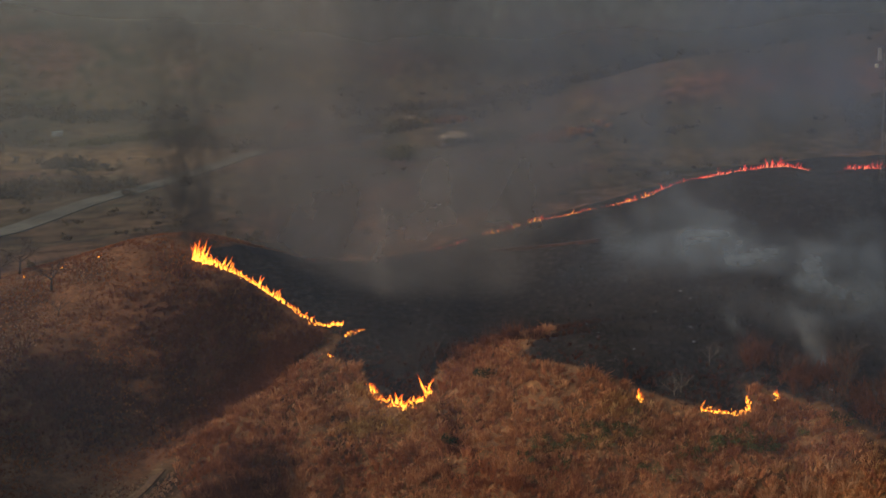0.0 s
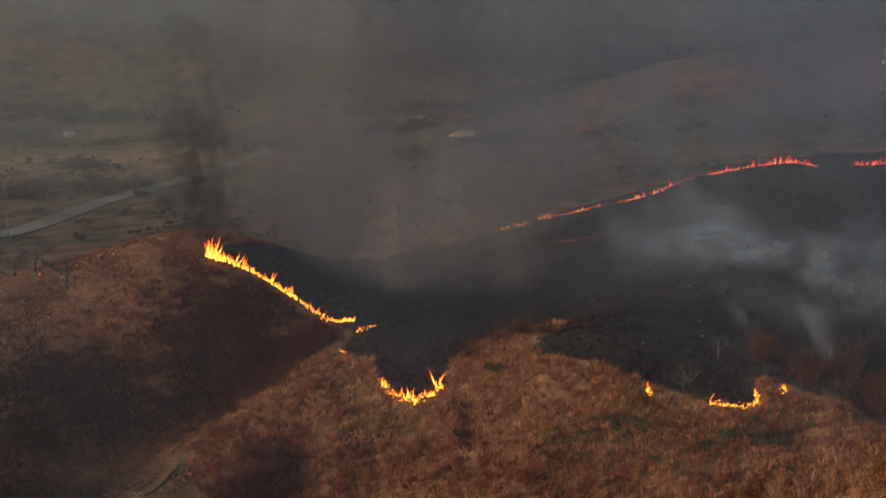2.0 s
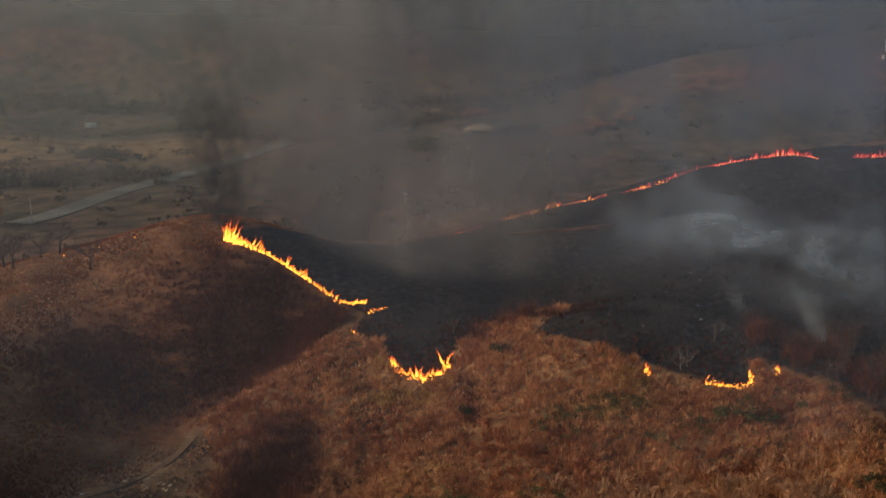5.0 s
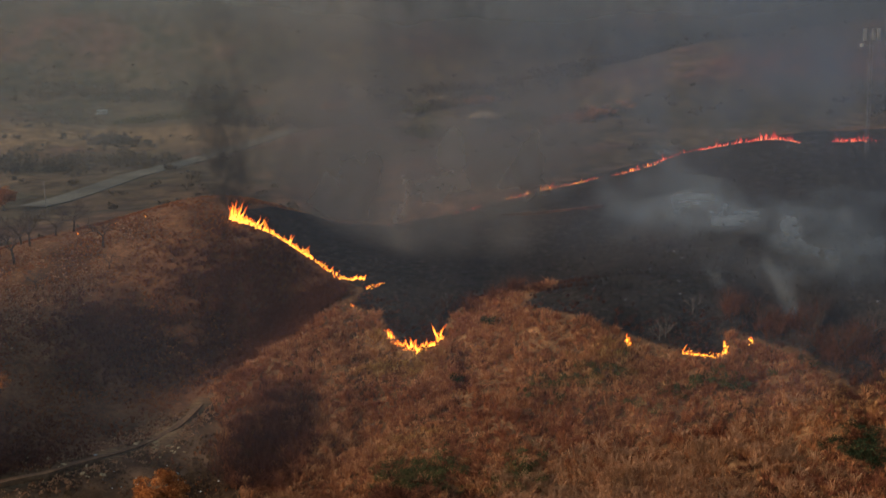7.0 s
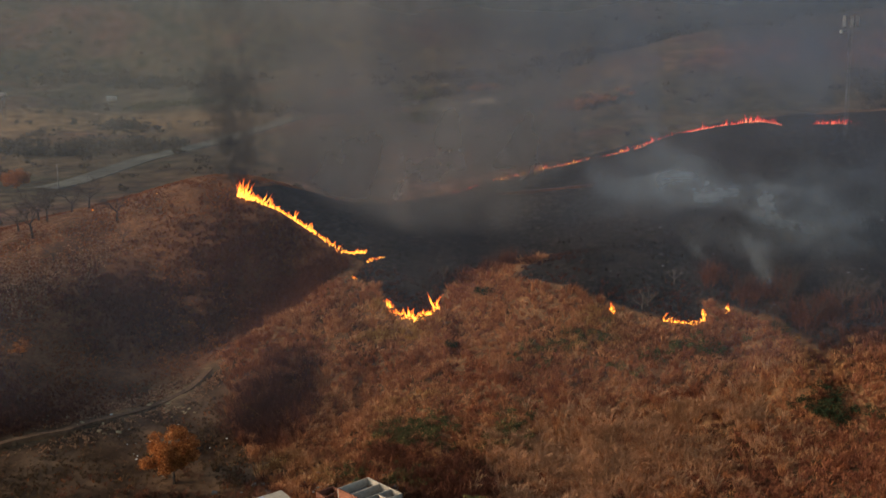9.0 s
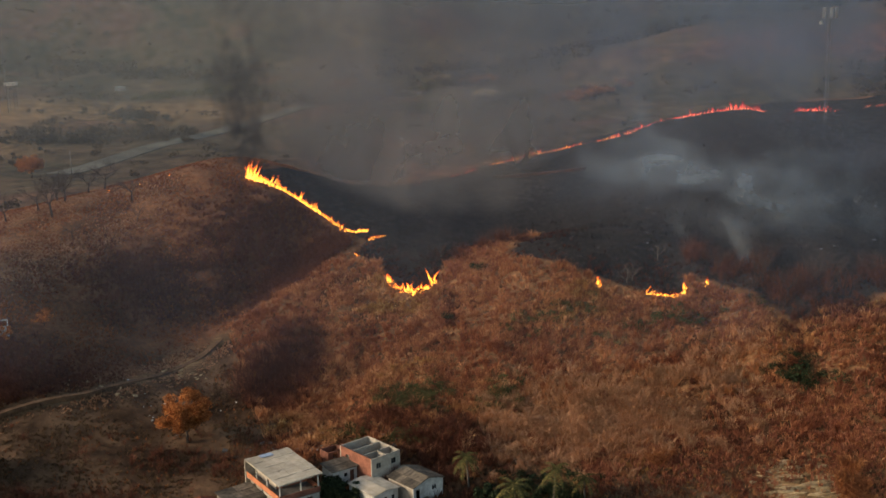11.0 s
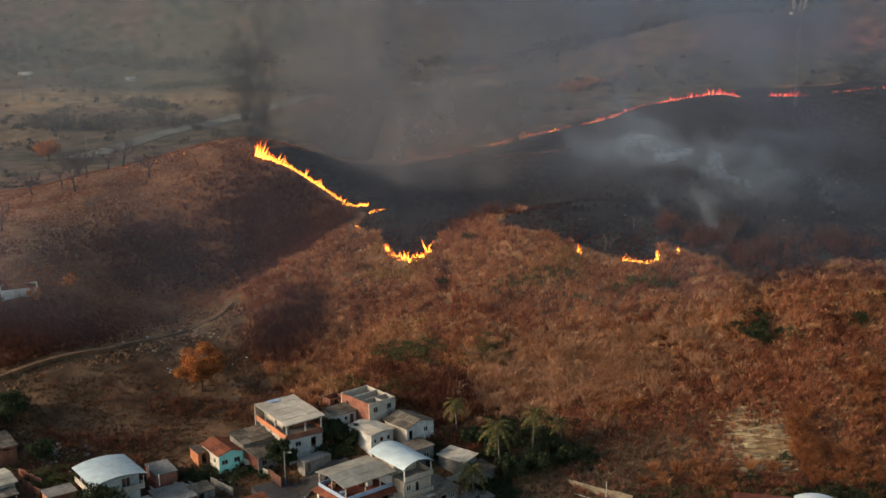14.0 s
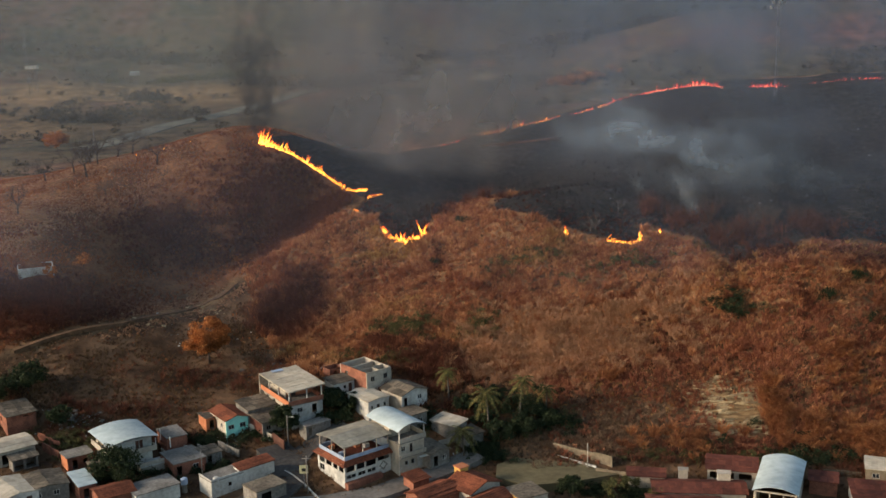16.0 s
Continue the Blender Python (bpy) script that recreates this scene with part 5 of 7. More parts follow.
for n, (a, b, c, e) in enumerate([((-w / 2 - o, -d / 2 - o), (w / 2 + o, -d / 2 - o), (w / 2 - i, -d / 2 + i), (-w / 2 + i, -d / 2 + i)), ((-w / 2 - o, d / 2 + o), (-w / 2 - o, -d / 2 - o), (-w / 2 + i, -d / 2 + i), (-w / 2 + i, d / 2 - i)),
                                  ((w / 2 + o, -d / 2 - o), (w / 2 + o, d / 2 + o), (w / 2 - i, d / 2 - i), (w / 2 - i, -d / 2 + i)), ((w / 2 + o, d / 2 + o), (-w / 2 - o, d / 2 + o), (-w / 2 + i, d / 2 - i), (w / 2 - i, d / 2 - i))]):
    for k in range(3):
        f0, f1 = k / 3, (k + 1) / 3
        lerp = lambda p, q, f: (p[0] + (q[0] - p[0]) * f, p[1] + (q[1] - p[1]) * f)
        z0, z1 = 3.72 + 0.75 * f0 + 0.02 * k, 3.72 + 0.75 * f1 + 0.02 * k
        roof_plane(t, (*lerp(a, e, f0), z0), (*lerp(b, c, f0), z0), (*lerp(b, c, f1), z1), (*lerp(a, e, f1), z1), TILE, 0.05, rng, piece="", name="tile_course")
box_part(t, "terrace_floor", RUST, -w / 2 + 0.1, w / 2 - 0.1, -d / 2 + 0.1, d / 2 - 0.1, 3.96, 4.2)
for nm, dims in (("parapet", (-w / 2 + 0.2, w / 2 - 0.2, -d / 2 + 0.2, -d / 2 + 0.36)), ("parapet", (-w / 2 + 0.2, -w / 2 + 0.36, -d / 2 + 0.38, d / 2 - 0.4)),
                 ("parapet", (w / 2 - 0.36, w / 2 - 0.2, -d / 2 + 0.38, d / 2 - 0.4)), ("parapet", (-w / 2 + 0.2, w / 2 - 0.2, d / 2 - 0.38, d / 2 - 0.22))):
    box_part(t, nm, BLUE, *dims, 4.21, 5.15 if dims[0] < w / 2 - 1 else 6.2, label="pale blue terrace parapet")
box_part(t, "terrace_room", ORANGE, w / 2 - 3.0, w / 2 - 0.4, d / 2 - 3.2, d / 2 - 0.42, 4.21, 7.0, label="orange painted room on the terrace")
posts(t, [(-w / 2 + 0.3, -d / 2 + 0.3), (-0.8, -d / 2 + 0.3), (2.2, -d / 2 + 0.3), (w / 2 - 0.3, -d / 2 + 0.3), (-w / 2 + 0.3, 0), (-w / 2 + 0.3, d / 2 - 0.5)], 4.21, 7.05, CREAM, 0.08)
W, D = w / 2 + 0.3, d / 2 - 0.2
roof_plane(t, (-W, -D - 0.4, 7.1), (W, -D - 0.4, 7.1), (W, 0.2, 7.75), (-W, 0.2, 7.75), TERRACESHEET, 0.06, rng, 1.05, 2.2)
roof_plane(t, (W, D, 7.15), (-W, D, 7.15), (-W, 0.2, 7.75), (W, 0.2, 7.75), TERRACESHEET, 0.06, rng, 1.05, 2.2)
for cx, cy, mt in ((-3.2, 2.4, ORANGE), (-2.0, 3.0, RUST), (1.0, 0.5, ORANGE), (2.2, -0.8, WHITE), (-3.4, -1.2, BLUE)):
    box_part(t, "table", mt, cx - 0.5, cx + 0.5, cy - 0.35, cy + 0.35, 4.22, 4.95)
g = Geo()
for k in range(4):
    g.box(-0.66, 0.66, -0.02 - 0.003 * k, 0.0, 0.44, 0.68, pose(3.35, -d / 2 - 0.01, 1.55) @ pose(0, 0, 0, 0, 45 + 90 * k, 0))
part("wall_emblem", g, GREY, t, "grey diamond painted on the wall")
box_part(t, "street_step", BRICK, -w / 2 - 0.1, w / 2 - 2.5, -d / 2 - 1.1, -d / 2 - 0.02, -1.0, 0.55, label="rust-red forecourt step")

# tall block with a curved roof behind the terrace building
w, d = 5.6, 9.4
t = thing("tall_house", pose(-2.6, 117.2, height(-2.6, 117.2) - 0.2, 0, 0, 39), "three-storey cream house under a curved white metal roof", "house", "houses of the village")
four_walls(t, w, d, 5.4, CREAM, {"S": [(0.5, 1.4, 3.7, 4.7), (2.4, 3.0, 3.3, 4.9, "window", WOODBROWN), (4.0, 5.1, 0, 2.1, "door", WHITE), (1.2, 2.0, 0.9, 1.8), (2.6, 3.4, 0.9, 1.9)]}, low=-1.4)
box_part(t, "floor_slab", GREY, -w / 2 - 0.15, w / 2 + 0.15, -d / 2 - 0.5, d / 2 + 0.1, 5.41, 5.58)
box_part(t, "balcony_floor", GREY, -w / 2, w / 2, -d / 2 - 0.7, -d / 2 - 0.02, 2.7, 2.85)
box_part(t, "balcony_parapet", CREAM, -w / 2, w / 2, -d / 2 - 0.7, -d / 2 - 0.58, 2.86, 3.6)
box_part(t, "balcony_parapet", CREAM, -w / 2 - 0.13, w / 2 + 0.13, -d / 2 - 0.48, -d / 2 - 0.34, 5.585, 6.45)
box_part(t, "balcony_parapet", CREAM, w / 2, w / 2 + 0.13, -d / 2 - 0.32, d / 2, 5.585, 6.45)
box_part(t, "upper_room", CREAM, -w / 2 + 0.3, w / 2 - 0.6, -d / 2 + 3.4, d / 2 - 0.3, 5.585, 7.9)
posts(t, [(-w / 2, -d / 2 - 0.2), (w / 2 - 0.1, -d / 2 - 0.2), (w / 2 - 0.1, 0.6), (-w / 2 + 0.1, 0.6), (w / 2 - 0.1, d / 2 - 0.3)], 5.59, 8.0, WHITE, 0.08)
vault_roof(t, w + 0.9, d + 1.0, 7.95, 1.0, ZINC)
box_part(t, "awning", WHITE, 1.0, w / 2 + 0.2, -d / 2 - 1.6, -d / 2 - 0.72, 2.3, 2.38)

# white house with a curved metal roof and balconies
w, d = 7.4, 8.6
t = thing("balcony_house", pose(-53.6, 117.7, height(-53.6, 117.7) - 0.6, 0, 0, 38), "white three-level house with curved metal roof and balconies", "house", "houses of the village")
four_walls(t, w, d, 6.3, WHITE, {"S": [(1.0, 2.6, 0.9, 1.8), (3.6, 5.0, 0.9, 1.8), (4.3, 4.95, 4.35, 5.95, "door", WOODBROWN), (5.05, 5.7, 4.35, 5.95, "door", WOODBROWN), (1.0, 1.9, 1.9, 3.0)],
                                 "W": [(1.2, 2.0, 4.5, 5.5), (3.6, 4.4, 4.5, 5.5), (6.0, 6.8, 2.2, 3.2)]}, low=-1.5, mats={"W": CREAM})
box_part(t, "balcony_floor", CREAM, -w / 2 - 1.0, w / 2 + 0.3, -d / 2 - 1.6, -d / 2 - 0.02, 4.0, 4.15)
box_part(t, "balcony_parapet", CREAM, -w / 2 - 1.0, w / 2 + 0.3, -d / 2 - 1.6, -d / 2 - 1.46, 4.155, 5.0)
box_part(t, "balcony_parapet", CREAM, w / 2 + 0.16, w / 2 + 0.3, -d / 2 - 1.44, -d / 2 - 0.02, 4.155, 5.0)
box_part(t, "balcony_floor", CREAM, -w / 2 - 1.0, -w / 2 - 0.02, -d / 2, d / 2, 4.0, 4.15)
box_part(t, "balcony_parapet", CREAM, -w / 2 - 1.0, -w / 2 - 0.86, -d / 2 - 1.44, d / 2, 4.155, 5.0)
box_part(t, "lower_terrace", WHITE, 0.2, w / 2 + 2.6, -d / 2 - 2.8, -d / 2 - 0.03, 1.6, 1.8)
box_part(t, "terrace_base", CREAM, 0.3, w / 2 + 2.5, -d / 2 - 2.7, -d / 2 - 0.03, -2.5, 1.59)
box_part(t, "terrace_parapet", CREAM, 0.2, w / 2 + 2.6, -d / 2 - 2.8, -d / 2 - 2.66, 1.805, 2.5)
box_part(t, "terrace_parapet", CREAM, w / 2 + 2.46, w / 2 + 2.6, -d / 2 - 2.64, -d / 2 + 2, 1.605, 2.5)
posts(t, [(-w / 2 - 0.9, -d / 2 - 1.5), (w / 2 + 0.2, -d / 2 - 1.5), (-w / 2 - 0.9, 1.0), (w / 2 + 2.5, -d / 2 - 2.7), (w / 2 + 2.5, -d / 2 + 1.9)], 4.16, 6.3, WHITE, 0.07)
vault_roof(t, w + 2.2, d + 1.9, 6.32, 0.7, ZINC)

# brick houses and sheds of the lower rows
simple_house("bare brick house with a patched grey sheet roof", -78.4, 129.2, 5.6, 7.0, 38, 2.9, BRICK, OLDSHEET, "shed_y", {"W": [(2.6, 3.6, 1.0, 1.9, "open")], "S": [(3.2, 5.2, 2.2, 2.5, "open")]}, 0.5, 0.3)
simple_house("low house with white sheet roof and shady porch", -75.4, 118.4, 7.0, 6.6, 40, 2.7, CREAM, PALESHEET, "gable_x", {"S": [(0.8, 2.0, 0.1, 2.0, "open"), (3.0, 4.2, 0.8, 1.9), (5.2, 6.2, 0.1, 2.0, "open")]}, 0.5, 0.5)
simple_house("lean-to porch with old tin roof", -71.6, 114.6, 4.6, 2.4, 40, 2.1, GREY, OLDSHEET, "shed_y", {"S": [(0.3, 1.9, 0.1, 1.9, "open"), (2.4, 4.3, 0.1, 1.9, "open")]}, 0.35, 0.3, name="shed")
simple_house("small orange brick hut with concrete roof", -62.0, 115.9, 4.8, 3.8, 38, 2.5, BRICK, GREY, "flat", {"S": [(0.9, 1.8, 0, 2.0, "open"), (2.9, 3.7, 0.9, 1.8, "open")], "W": []}, 0, 0.2, mats={"W": ORANGE}, name="hut")
simple_house("unplastered red brick house with flat concrete roof", -46.2, 123.6, 3.9, 5.8, 34, 2.9, BRICK, GREY, "flat", {"W": [(1.6, 2.4, 1.0, 1.9, "open")]}, 0, 0.15)
simple_house("low red brick house with flat patched roof", -42.2, 115.9, 6.2, 6.8, 36, 2.4, BRICK, GREY, "flat", {"S": [(0.6, 1.5, 0, 1.9, "open"), (3.6, 4.8, 0.8, 1.7)]}, 0, 0.1)
box_t = thing("yard_wall", pose(-39.4, 119.6, height(-39.4, 119.6), 0, 0, -22), "cream rendered garden wall beside brick houses", "wall")
box_part(box_t, "wall", CREAM, -4.2, 4.2, -0.1, 0.1, -1.2, 1.8)
simple_house("broad low house with a dark sheet roof", -63.8, 104.3, 6.6, 7.2, 33, 2.6, GREY, OLDSHEET, "gable_y", {"S": [(1, 2, 0.9, 1.8), (4, 5, 0.9, 1.8)]}, 0.5, 0.3)
simple_house("narrow house with a white metal roof", -57.4, 105.2, 3.0, 6.2, 36, 2.5, BRICK, ZINC, "shed_y", {"S": [(0.8, 1.7, 0, 1.9, "open")]}, 0.4, 0.2)
simple_house("corner house with pale patched roof", -68.6, 101.0, 6.6, 8.6, 44, 2.6, WHITE, PALESHEET, "gable_y", {"S": [(2, 3, 0.9, 1.9), (4.4, 5.4, 0.1, 2.0, "door", WOODBROWN)]}, 0.55, 0.3)
simple_house("small house with orange tile roof by the street", -50.6, 101.2, 6.0, 5.0, 36, 2.6, BRICK, TILE, "gable_x", {}, 0.7, 0.3, pieces=("tile_course", 6.0, 0.55))
simple_house("white store with a narrow orange tile roof", -28.0, 110.9, 7.0, 2.4, 43, 3.0, WHITE, TILE, "shed_y", {}, 0.45, 0.2, pieces=("tile_course", 7.4, 0.6))
t = simple_house("white walled store with a flat cement roof", -33.1, 107.3, 6.6, 4.2, 43, 2.8, WHITE, GREY, "flat", {"S": [(3.4, 4.1, 1.2, 1.9, "open")], "W": []}, 0, 0.02)
box_part(t, "parapet", WHITE, -3.3, 3.3, -2.1, -1.95, 2.97, 3.3)
box_part(t, "parapet", WHITE, -3.3, -3.15, -1.94, 2.1, 2.97, 3.3)
simple_house("low roofs of grey cement sheets by the street", -44.5, 103.5, 8.0, 5.0, 40, 2.5, WHITE, GREY, "flat", {}, 0, 0.2)
simple_house("house with bright orange tiled hip roof", 11.4, 105.4, 7.2, 6.2, 46, 2.9, CREAM, TILE, "gable_y", {"S": [(1, 2, 0.9, 1.9), (4.6, 5.6, 0.9, 1.9)]}, 1.3, 0.4, pieces=("tile_course", 6.2, 0.5))
simple_house("orange tiled roof beside the pavement", 4.6, 102.2, 7.6, 5.4, 42, 2.8, BRICK, TILE, "gable_x", {"W": [(1, 2, 0.9, 1.8)]}, 1.1, 0.4, pieces=("tile_course", 7.6, 0.5))
simple_house("brick outhouse with red tile roof", 1.4, 108.0, 3.4, 3.0, 40, 2.2, BRICK, TILE, "shed_y", {}, 0.5, 0.3, name="outhouse", pieces=("tile_course", 3.6, 0.5))
t = thing("water_tank_house", pose(9.4, 108.2, height(9.4, 108.2), 0, 0, 40), "yellow water tank tower above tiled roofs", "water tank")
box_part(t, "tank_wall", YELLOW, -0.9, 0.9, -0.8, 0.8, -1, 4.4)
box_part(t, "lid", ORANGE, -1.1, 1.1, -1.0, 1.0, 4.404, 4.55)
simple_house("cream house with a flat dark roof", 20.6, 102.6, 5.4, 5.4, 30, 3.0, CREAM, OLDSHEET, "flat", {"W": [], "S": [(1, 2, 0.9, 1.9)]}, 0, 0.1, mats={"W": YELLOW})
simple_house("tin-roofed shack with blue sheeting", 6.8, 125.6, 3.4, 6.0, 52, 2.3, GREY, PALESHEET, "shed_x", {"S": [(0.8, 1.7, 0, 1.9, "open")]}, 0.5, 0.3, name="shack")
simple_house("low grey shack under palms", 10.6, 123.0, 4.2, 3.6, 40, 2.2, GREY, OLDSHEET, "shed_y", {"S": [(0.8, 1.7, 0.8, 1.7, "open")]}, 0.3, 0.3, name="shack")
simple_house("dark low house beside the pavement", 3.4, 117.4, 4.4, 6.2, 40, 2.7, GREY, OLDSHEET, "gable_y", {"S": [(0.8, 1.8, 0, 2.0, "open"), (2.8, 3.7, 0.9, 1.8)]}, 0.5, 0.3)

# open shed with a curved zinc roof
w, d = 7.0, 14.4
t = thing("vaulted_shed", pose(64.2, 104.2, height(64.2, 104.2) - 0.2, 0, 0, -20), "open-fronted shed with a big curved zinc roof", "shed")
part("wall", wall_geo(d, -1.5, 4.9, 0.18, [], side_pose("E", w, d)), CREAM, t)
part("wall", wall_geo(d, -1.5, 4.9, 0.18, [], side_pose("W", w, d)), CREAM, t)
part("wall", wall_geo(w - 0.4, -1.5, 4.9, 0.18, [], side_pose("N", w, d) @ pose(0.2, 0, 0)), GREY, t)
posts(t, [(-w / 2 + 0.3, -d / 2 + 0.1), (-0.9, -d / 2 + 0.1), (1.3, -d / 2 + 0.1), (w / 2 - 0.3, -d / 2 + 0.1)], -1, 4.85, CREAM, 0.11)
box_part(t, "lintel", CREAM, -w / 2 + 0.2, w / 2 - 0.2, -d / 2, -d / 2 + 0.2, 4.6, 4.86)
box_part(t, "floor_slab", GREY, -w / 2, w / 2, -d / 2, d / 2, -0.1, 0.03)
vault_roof(t, w + 0.5, d + 0.6, 4.95, 0.95, ZINC)
simple_house("long rust-red roofed shed beside the curved roof", 57.4, 110.6, 8.4, 4.4, -12, 2.7, CREAM, RUST, "shed_y", {"S": [(0.4, 2.0, 1.0, 2.2, "open"), (2.7, 4.6, 1.0, 2.2, "open"), (5.4, 7.6, 1.0, 2.2, "open")]}, 0.7, 0.4, name="shed")
simple_house("low house with broad rust-red sheet roof", 50.4, 104.6, 15.5, 5.0, -4, 2.4, CREAM, RUST, "gable_x", {}, 0.8, 0.4, name="house")
simple_house("small cream tank room on the red roof", 55.2, 106.9, 2.2, 1.6, -8, 3.6, CREAM, CREAM, "flat", {}, 0, 0.1, name="tank_room")
simple_house("small cream tank room between red roofs", 48.4, 108.4, 1.6, 1.4, -8, 3.2, CREAM, CREAM, "flat", {}, 0, 0.1, name="tank_room")
simple_house("red-roofed house at the foot of the slope", 79.2, 102.0, 6.6, 6.6, -10, 2.8, WHITE, RUST, "shed_y", {}, 0.5, 0.3)
simple_house("low building with white sheet roof below scrub", 83.4, 110.2, 5.0, 4.4, -16, 2.6, OLDWALL, PALESHEET, "shed_y", {"S": [(1, 2.2, 0.9, 1.8)]}, 0.4, 0.3)
simple_house("brick house with pale roof by the scrub", 87.5, 105.0, 5.2, 5.0, -14, 2.6, BRICK, PALESHEET, "shed_y", {}, 0.4, 0.3)

# walls and poles
t = thing("ruined_tank", pose(-88.8, 171.6, height(-88.8, 171.6) - 0.9, 0, 0, 24), "low white-washed roofless wall in a dark hollow", "ruin")
four_walls(t, 7.7, 5.4, 1.9, WHITE, {"E": [(1.0, 2.0, 0, 1.4, "open")]}, low=-2.5)
t = thing("boundary_wall", pose(31.4, 117.9, height(31.4, 117.9) + 0.3, 0, 0, -34), "cream boundary wall of the bare yard", "wall")
box_part(t, "wall", OLDWALL, -6.0, 2.5, -0.1, 0.1, -1.5, 1.1)
box_part(t, "wall", OLDWALL, 2.503, 6.4, -0.1, 0.1, -1.5, 1.25)
t = thing("low_kerb_wall", pose(30.2, 116.4, height(30.2, 116.4) + 0.3, 0, 0, -37), "low whitewashed kerb wall of the yard", "wall")
for k in range(5):
    box_part(t, "block", WHITE, -5.0 + 1.9 * k, -3.2 + 1.9 * k, -0.07, 0.07, -0.8, 0.12 - 0.02 * k)


def yard_wall(label, x0, y0, x1, y1, h, mat, thick=0.16):
    """A straight wall between two places, in stepped lengths that follow the ground."""
    t = thing("yard_wall", pose(x0, y0, 0), label, "wall", "yard walls")
    n = max(1, round(math.hypot(x1 - x0, y1 - y0) / 2.4))
    rot = math.degrees(math.atan2(y1 - y0, x1 - x0))
    ln = math.hypot(x1 - x0, y1 - y0) / n
    for k in range(n):
        a, b = x0 + (x1 - x0) * k / n, y0 + (y1 - y0) * k / n
        g = Geo()
        top = height(a, b) + h + 0.05 * math.sin(3 * k + x0)
        g.box(0.002, ln - 0.002, 0, thick, top - h - 1.2, top, pose(a - x0, b - y0, 0, 0, 0, rot))
        part("wall_length", g, mat, t)


for q in [("low cream wall beside the lane", -33.0, 128.2, -27.0, 123.4, 1.4, CREAM), ("dark maroon gate wall at the street", -26.8, 123.0, -24.0, 119.6, 2.2, WOODBROWN),
          ("red brick yard wall", -44.6, 117.8, -37.6, 113.2, 1.7, BRICK), ("red brick yard wall", -47.8, 121.8, -44.8, 118.0, 1.8, BRICK), ("grey block yard wall", -41.0, 121.6, -36.0, 117.2, 1.6, GREY),
          ("cement yard wall between houses", -37.2, 122.6, -32.4, 118.8, 1.5, GREY), ("pale wall beside the pavement", 1.4, 118.6, 8.6, 123.4, 1.4, CREAM), ("brick yard wall behind the hut", -60.5, 119.0, -55.8, 122.6, 1.6, BRICK),
          ("brick yard wall by the porch house", -70.5, 121.0, -66.0, 117.4, 1.6, BRICK), ("low brick wall below rubble", -72.6, 124.6, -67.2, 121.4, 1.3, BRICK), ("tan wall along the fenced yard", 33.5, 112.5, 46.5, 108.6, 1.0, OLDWALL),
          ("old tan wall below the scrub", 74.0, 112.2, 80.4, 111.0, 0.8, OLDWALL), ("brick wall at the foot of the scrub", 78.0, 107.6, 84.0, 106.2, 1.5, BRICK)]:
    yard_wall(*q)
simple_house("low cement shed with an old sheet roof", -37.9, 118.2, 3.6, 3.2, 37, 2.1, GREY, OLDSHEET, "shed_y", {"S": [(0.8, 1.7, 0, 1.8, "open")]}, 0.3, 0.2, name="shed")
simple_house("dark garage with a flat roof by the street", -24.9, 104.2, 6.0, 4.4, 43, 2.6, GREY, OLDSHEET, "flat", {"S": [(1, 3, 0.1, 2.1, "open")]}, 0, 0.15, name="garage")
simple_house("low tin-roofed shed between brick houses", -56.6, 112.0, 3.4, 3.0, 36, 2.1, BRICK, OLDSHEET, "shed_y", {"S": [(0.8, 1.7, 0, 1.8, "open")]}, 0.3, 0.2, name="shed")
simple_house("red-roofed shed in the scrub", 72.6, 107.4, 4.6, 3.4, -16, 2.3, BRICK, RUST, "shed_y", {}, 0.4, 0.3, name="shed")
simple_house("broad rust-red roofed hall", 47.0, 99.4, 12.0, 5.2, -6, 2.6, CREAM, RUST, "gable_x", {}, 0.9, 0.4, name="hall")
simple_house("narrow rust-red lean-to roof", 42.0, 108.8, 6.4, 2.6, -8, 2.2, CREAM, RUST, "shed_y", {"S": [(1, 2, 0.6, 1.6, "open")]}, 0.4, 0.3, name="shed")
simple_house("orange tiled roof behind the water tower", 14.2, 100.6, 6.4, 5.0, 44, 2.7, ORANGE, TILE, "gable_x", {}, 1.0, 0.4, pieces=("tile_course", 6.8, 0.5))


def pole(name, label, x, y, h, r=0.12, arm=0.0, mat=WOODPOLE):
    t = thing(name, pose(x, y, height(x, y) - 0.3), label, "pole")
    g = Geo()
    g.tube([(0, 0, 0), (0, 0, h * 0.5), (0, 0, h)], [r, r * 0.85, r * 0.7], 8)
    part("shaft", g, mat, t, smooth=True)
    if arm:
        g = Geo()
        g.tube([(0, 0, h * 0.93), (arm * 0.5, -arm * 0.4, h * 0.99), (arm, -arm * 0.8, h)], [0.05, 0.045, 0.04], 6)
        part("arm", g, STEEL, t)
        g = Geo()
        g.box(arm - 0.1, arm + 0.45, -arm * 0.8 - 0.12, -arm * 0.8 + 0.12, h - 0.05, h + 0.08)
        part("lamp_head", g, WHITE, t)
    elif r > 0.1 and h > 5.5:
        g = Geo()
        g.box(-0.8, 0.8, -0.06, 0.06, h - 0.6, h - 0.48)
        part("crossbar", g, mat, t)


pole("street_lamp", "concrete lamp pole with a white lamp head", -23.4, 120.8, 7.0, 0.13, 1.0, CONCRETE)
pole("utility_pole", "slim utility pole at the street corner", -17.6, 105.6, 7.5, 0.13, 0.0, WOODPOLE)
pole("utility_pole", "pale post at the yard wall", 32.2, 114.2, 5.2, 0.12, 0.0, CREAM)
pole("utility_pole", "short pole between brick houses", -37.5, 111.0, 6.0, 0.1, 0.0, WOODPOLE)
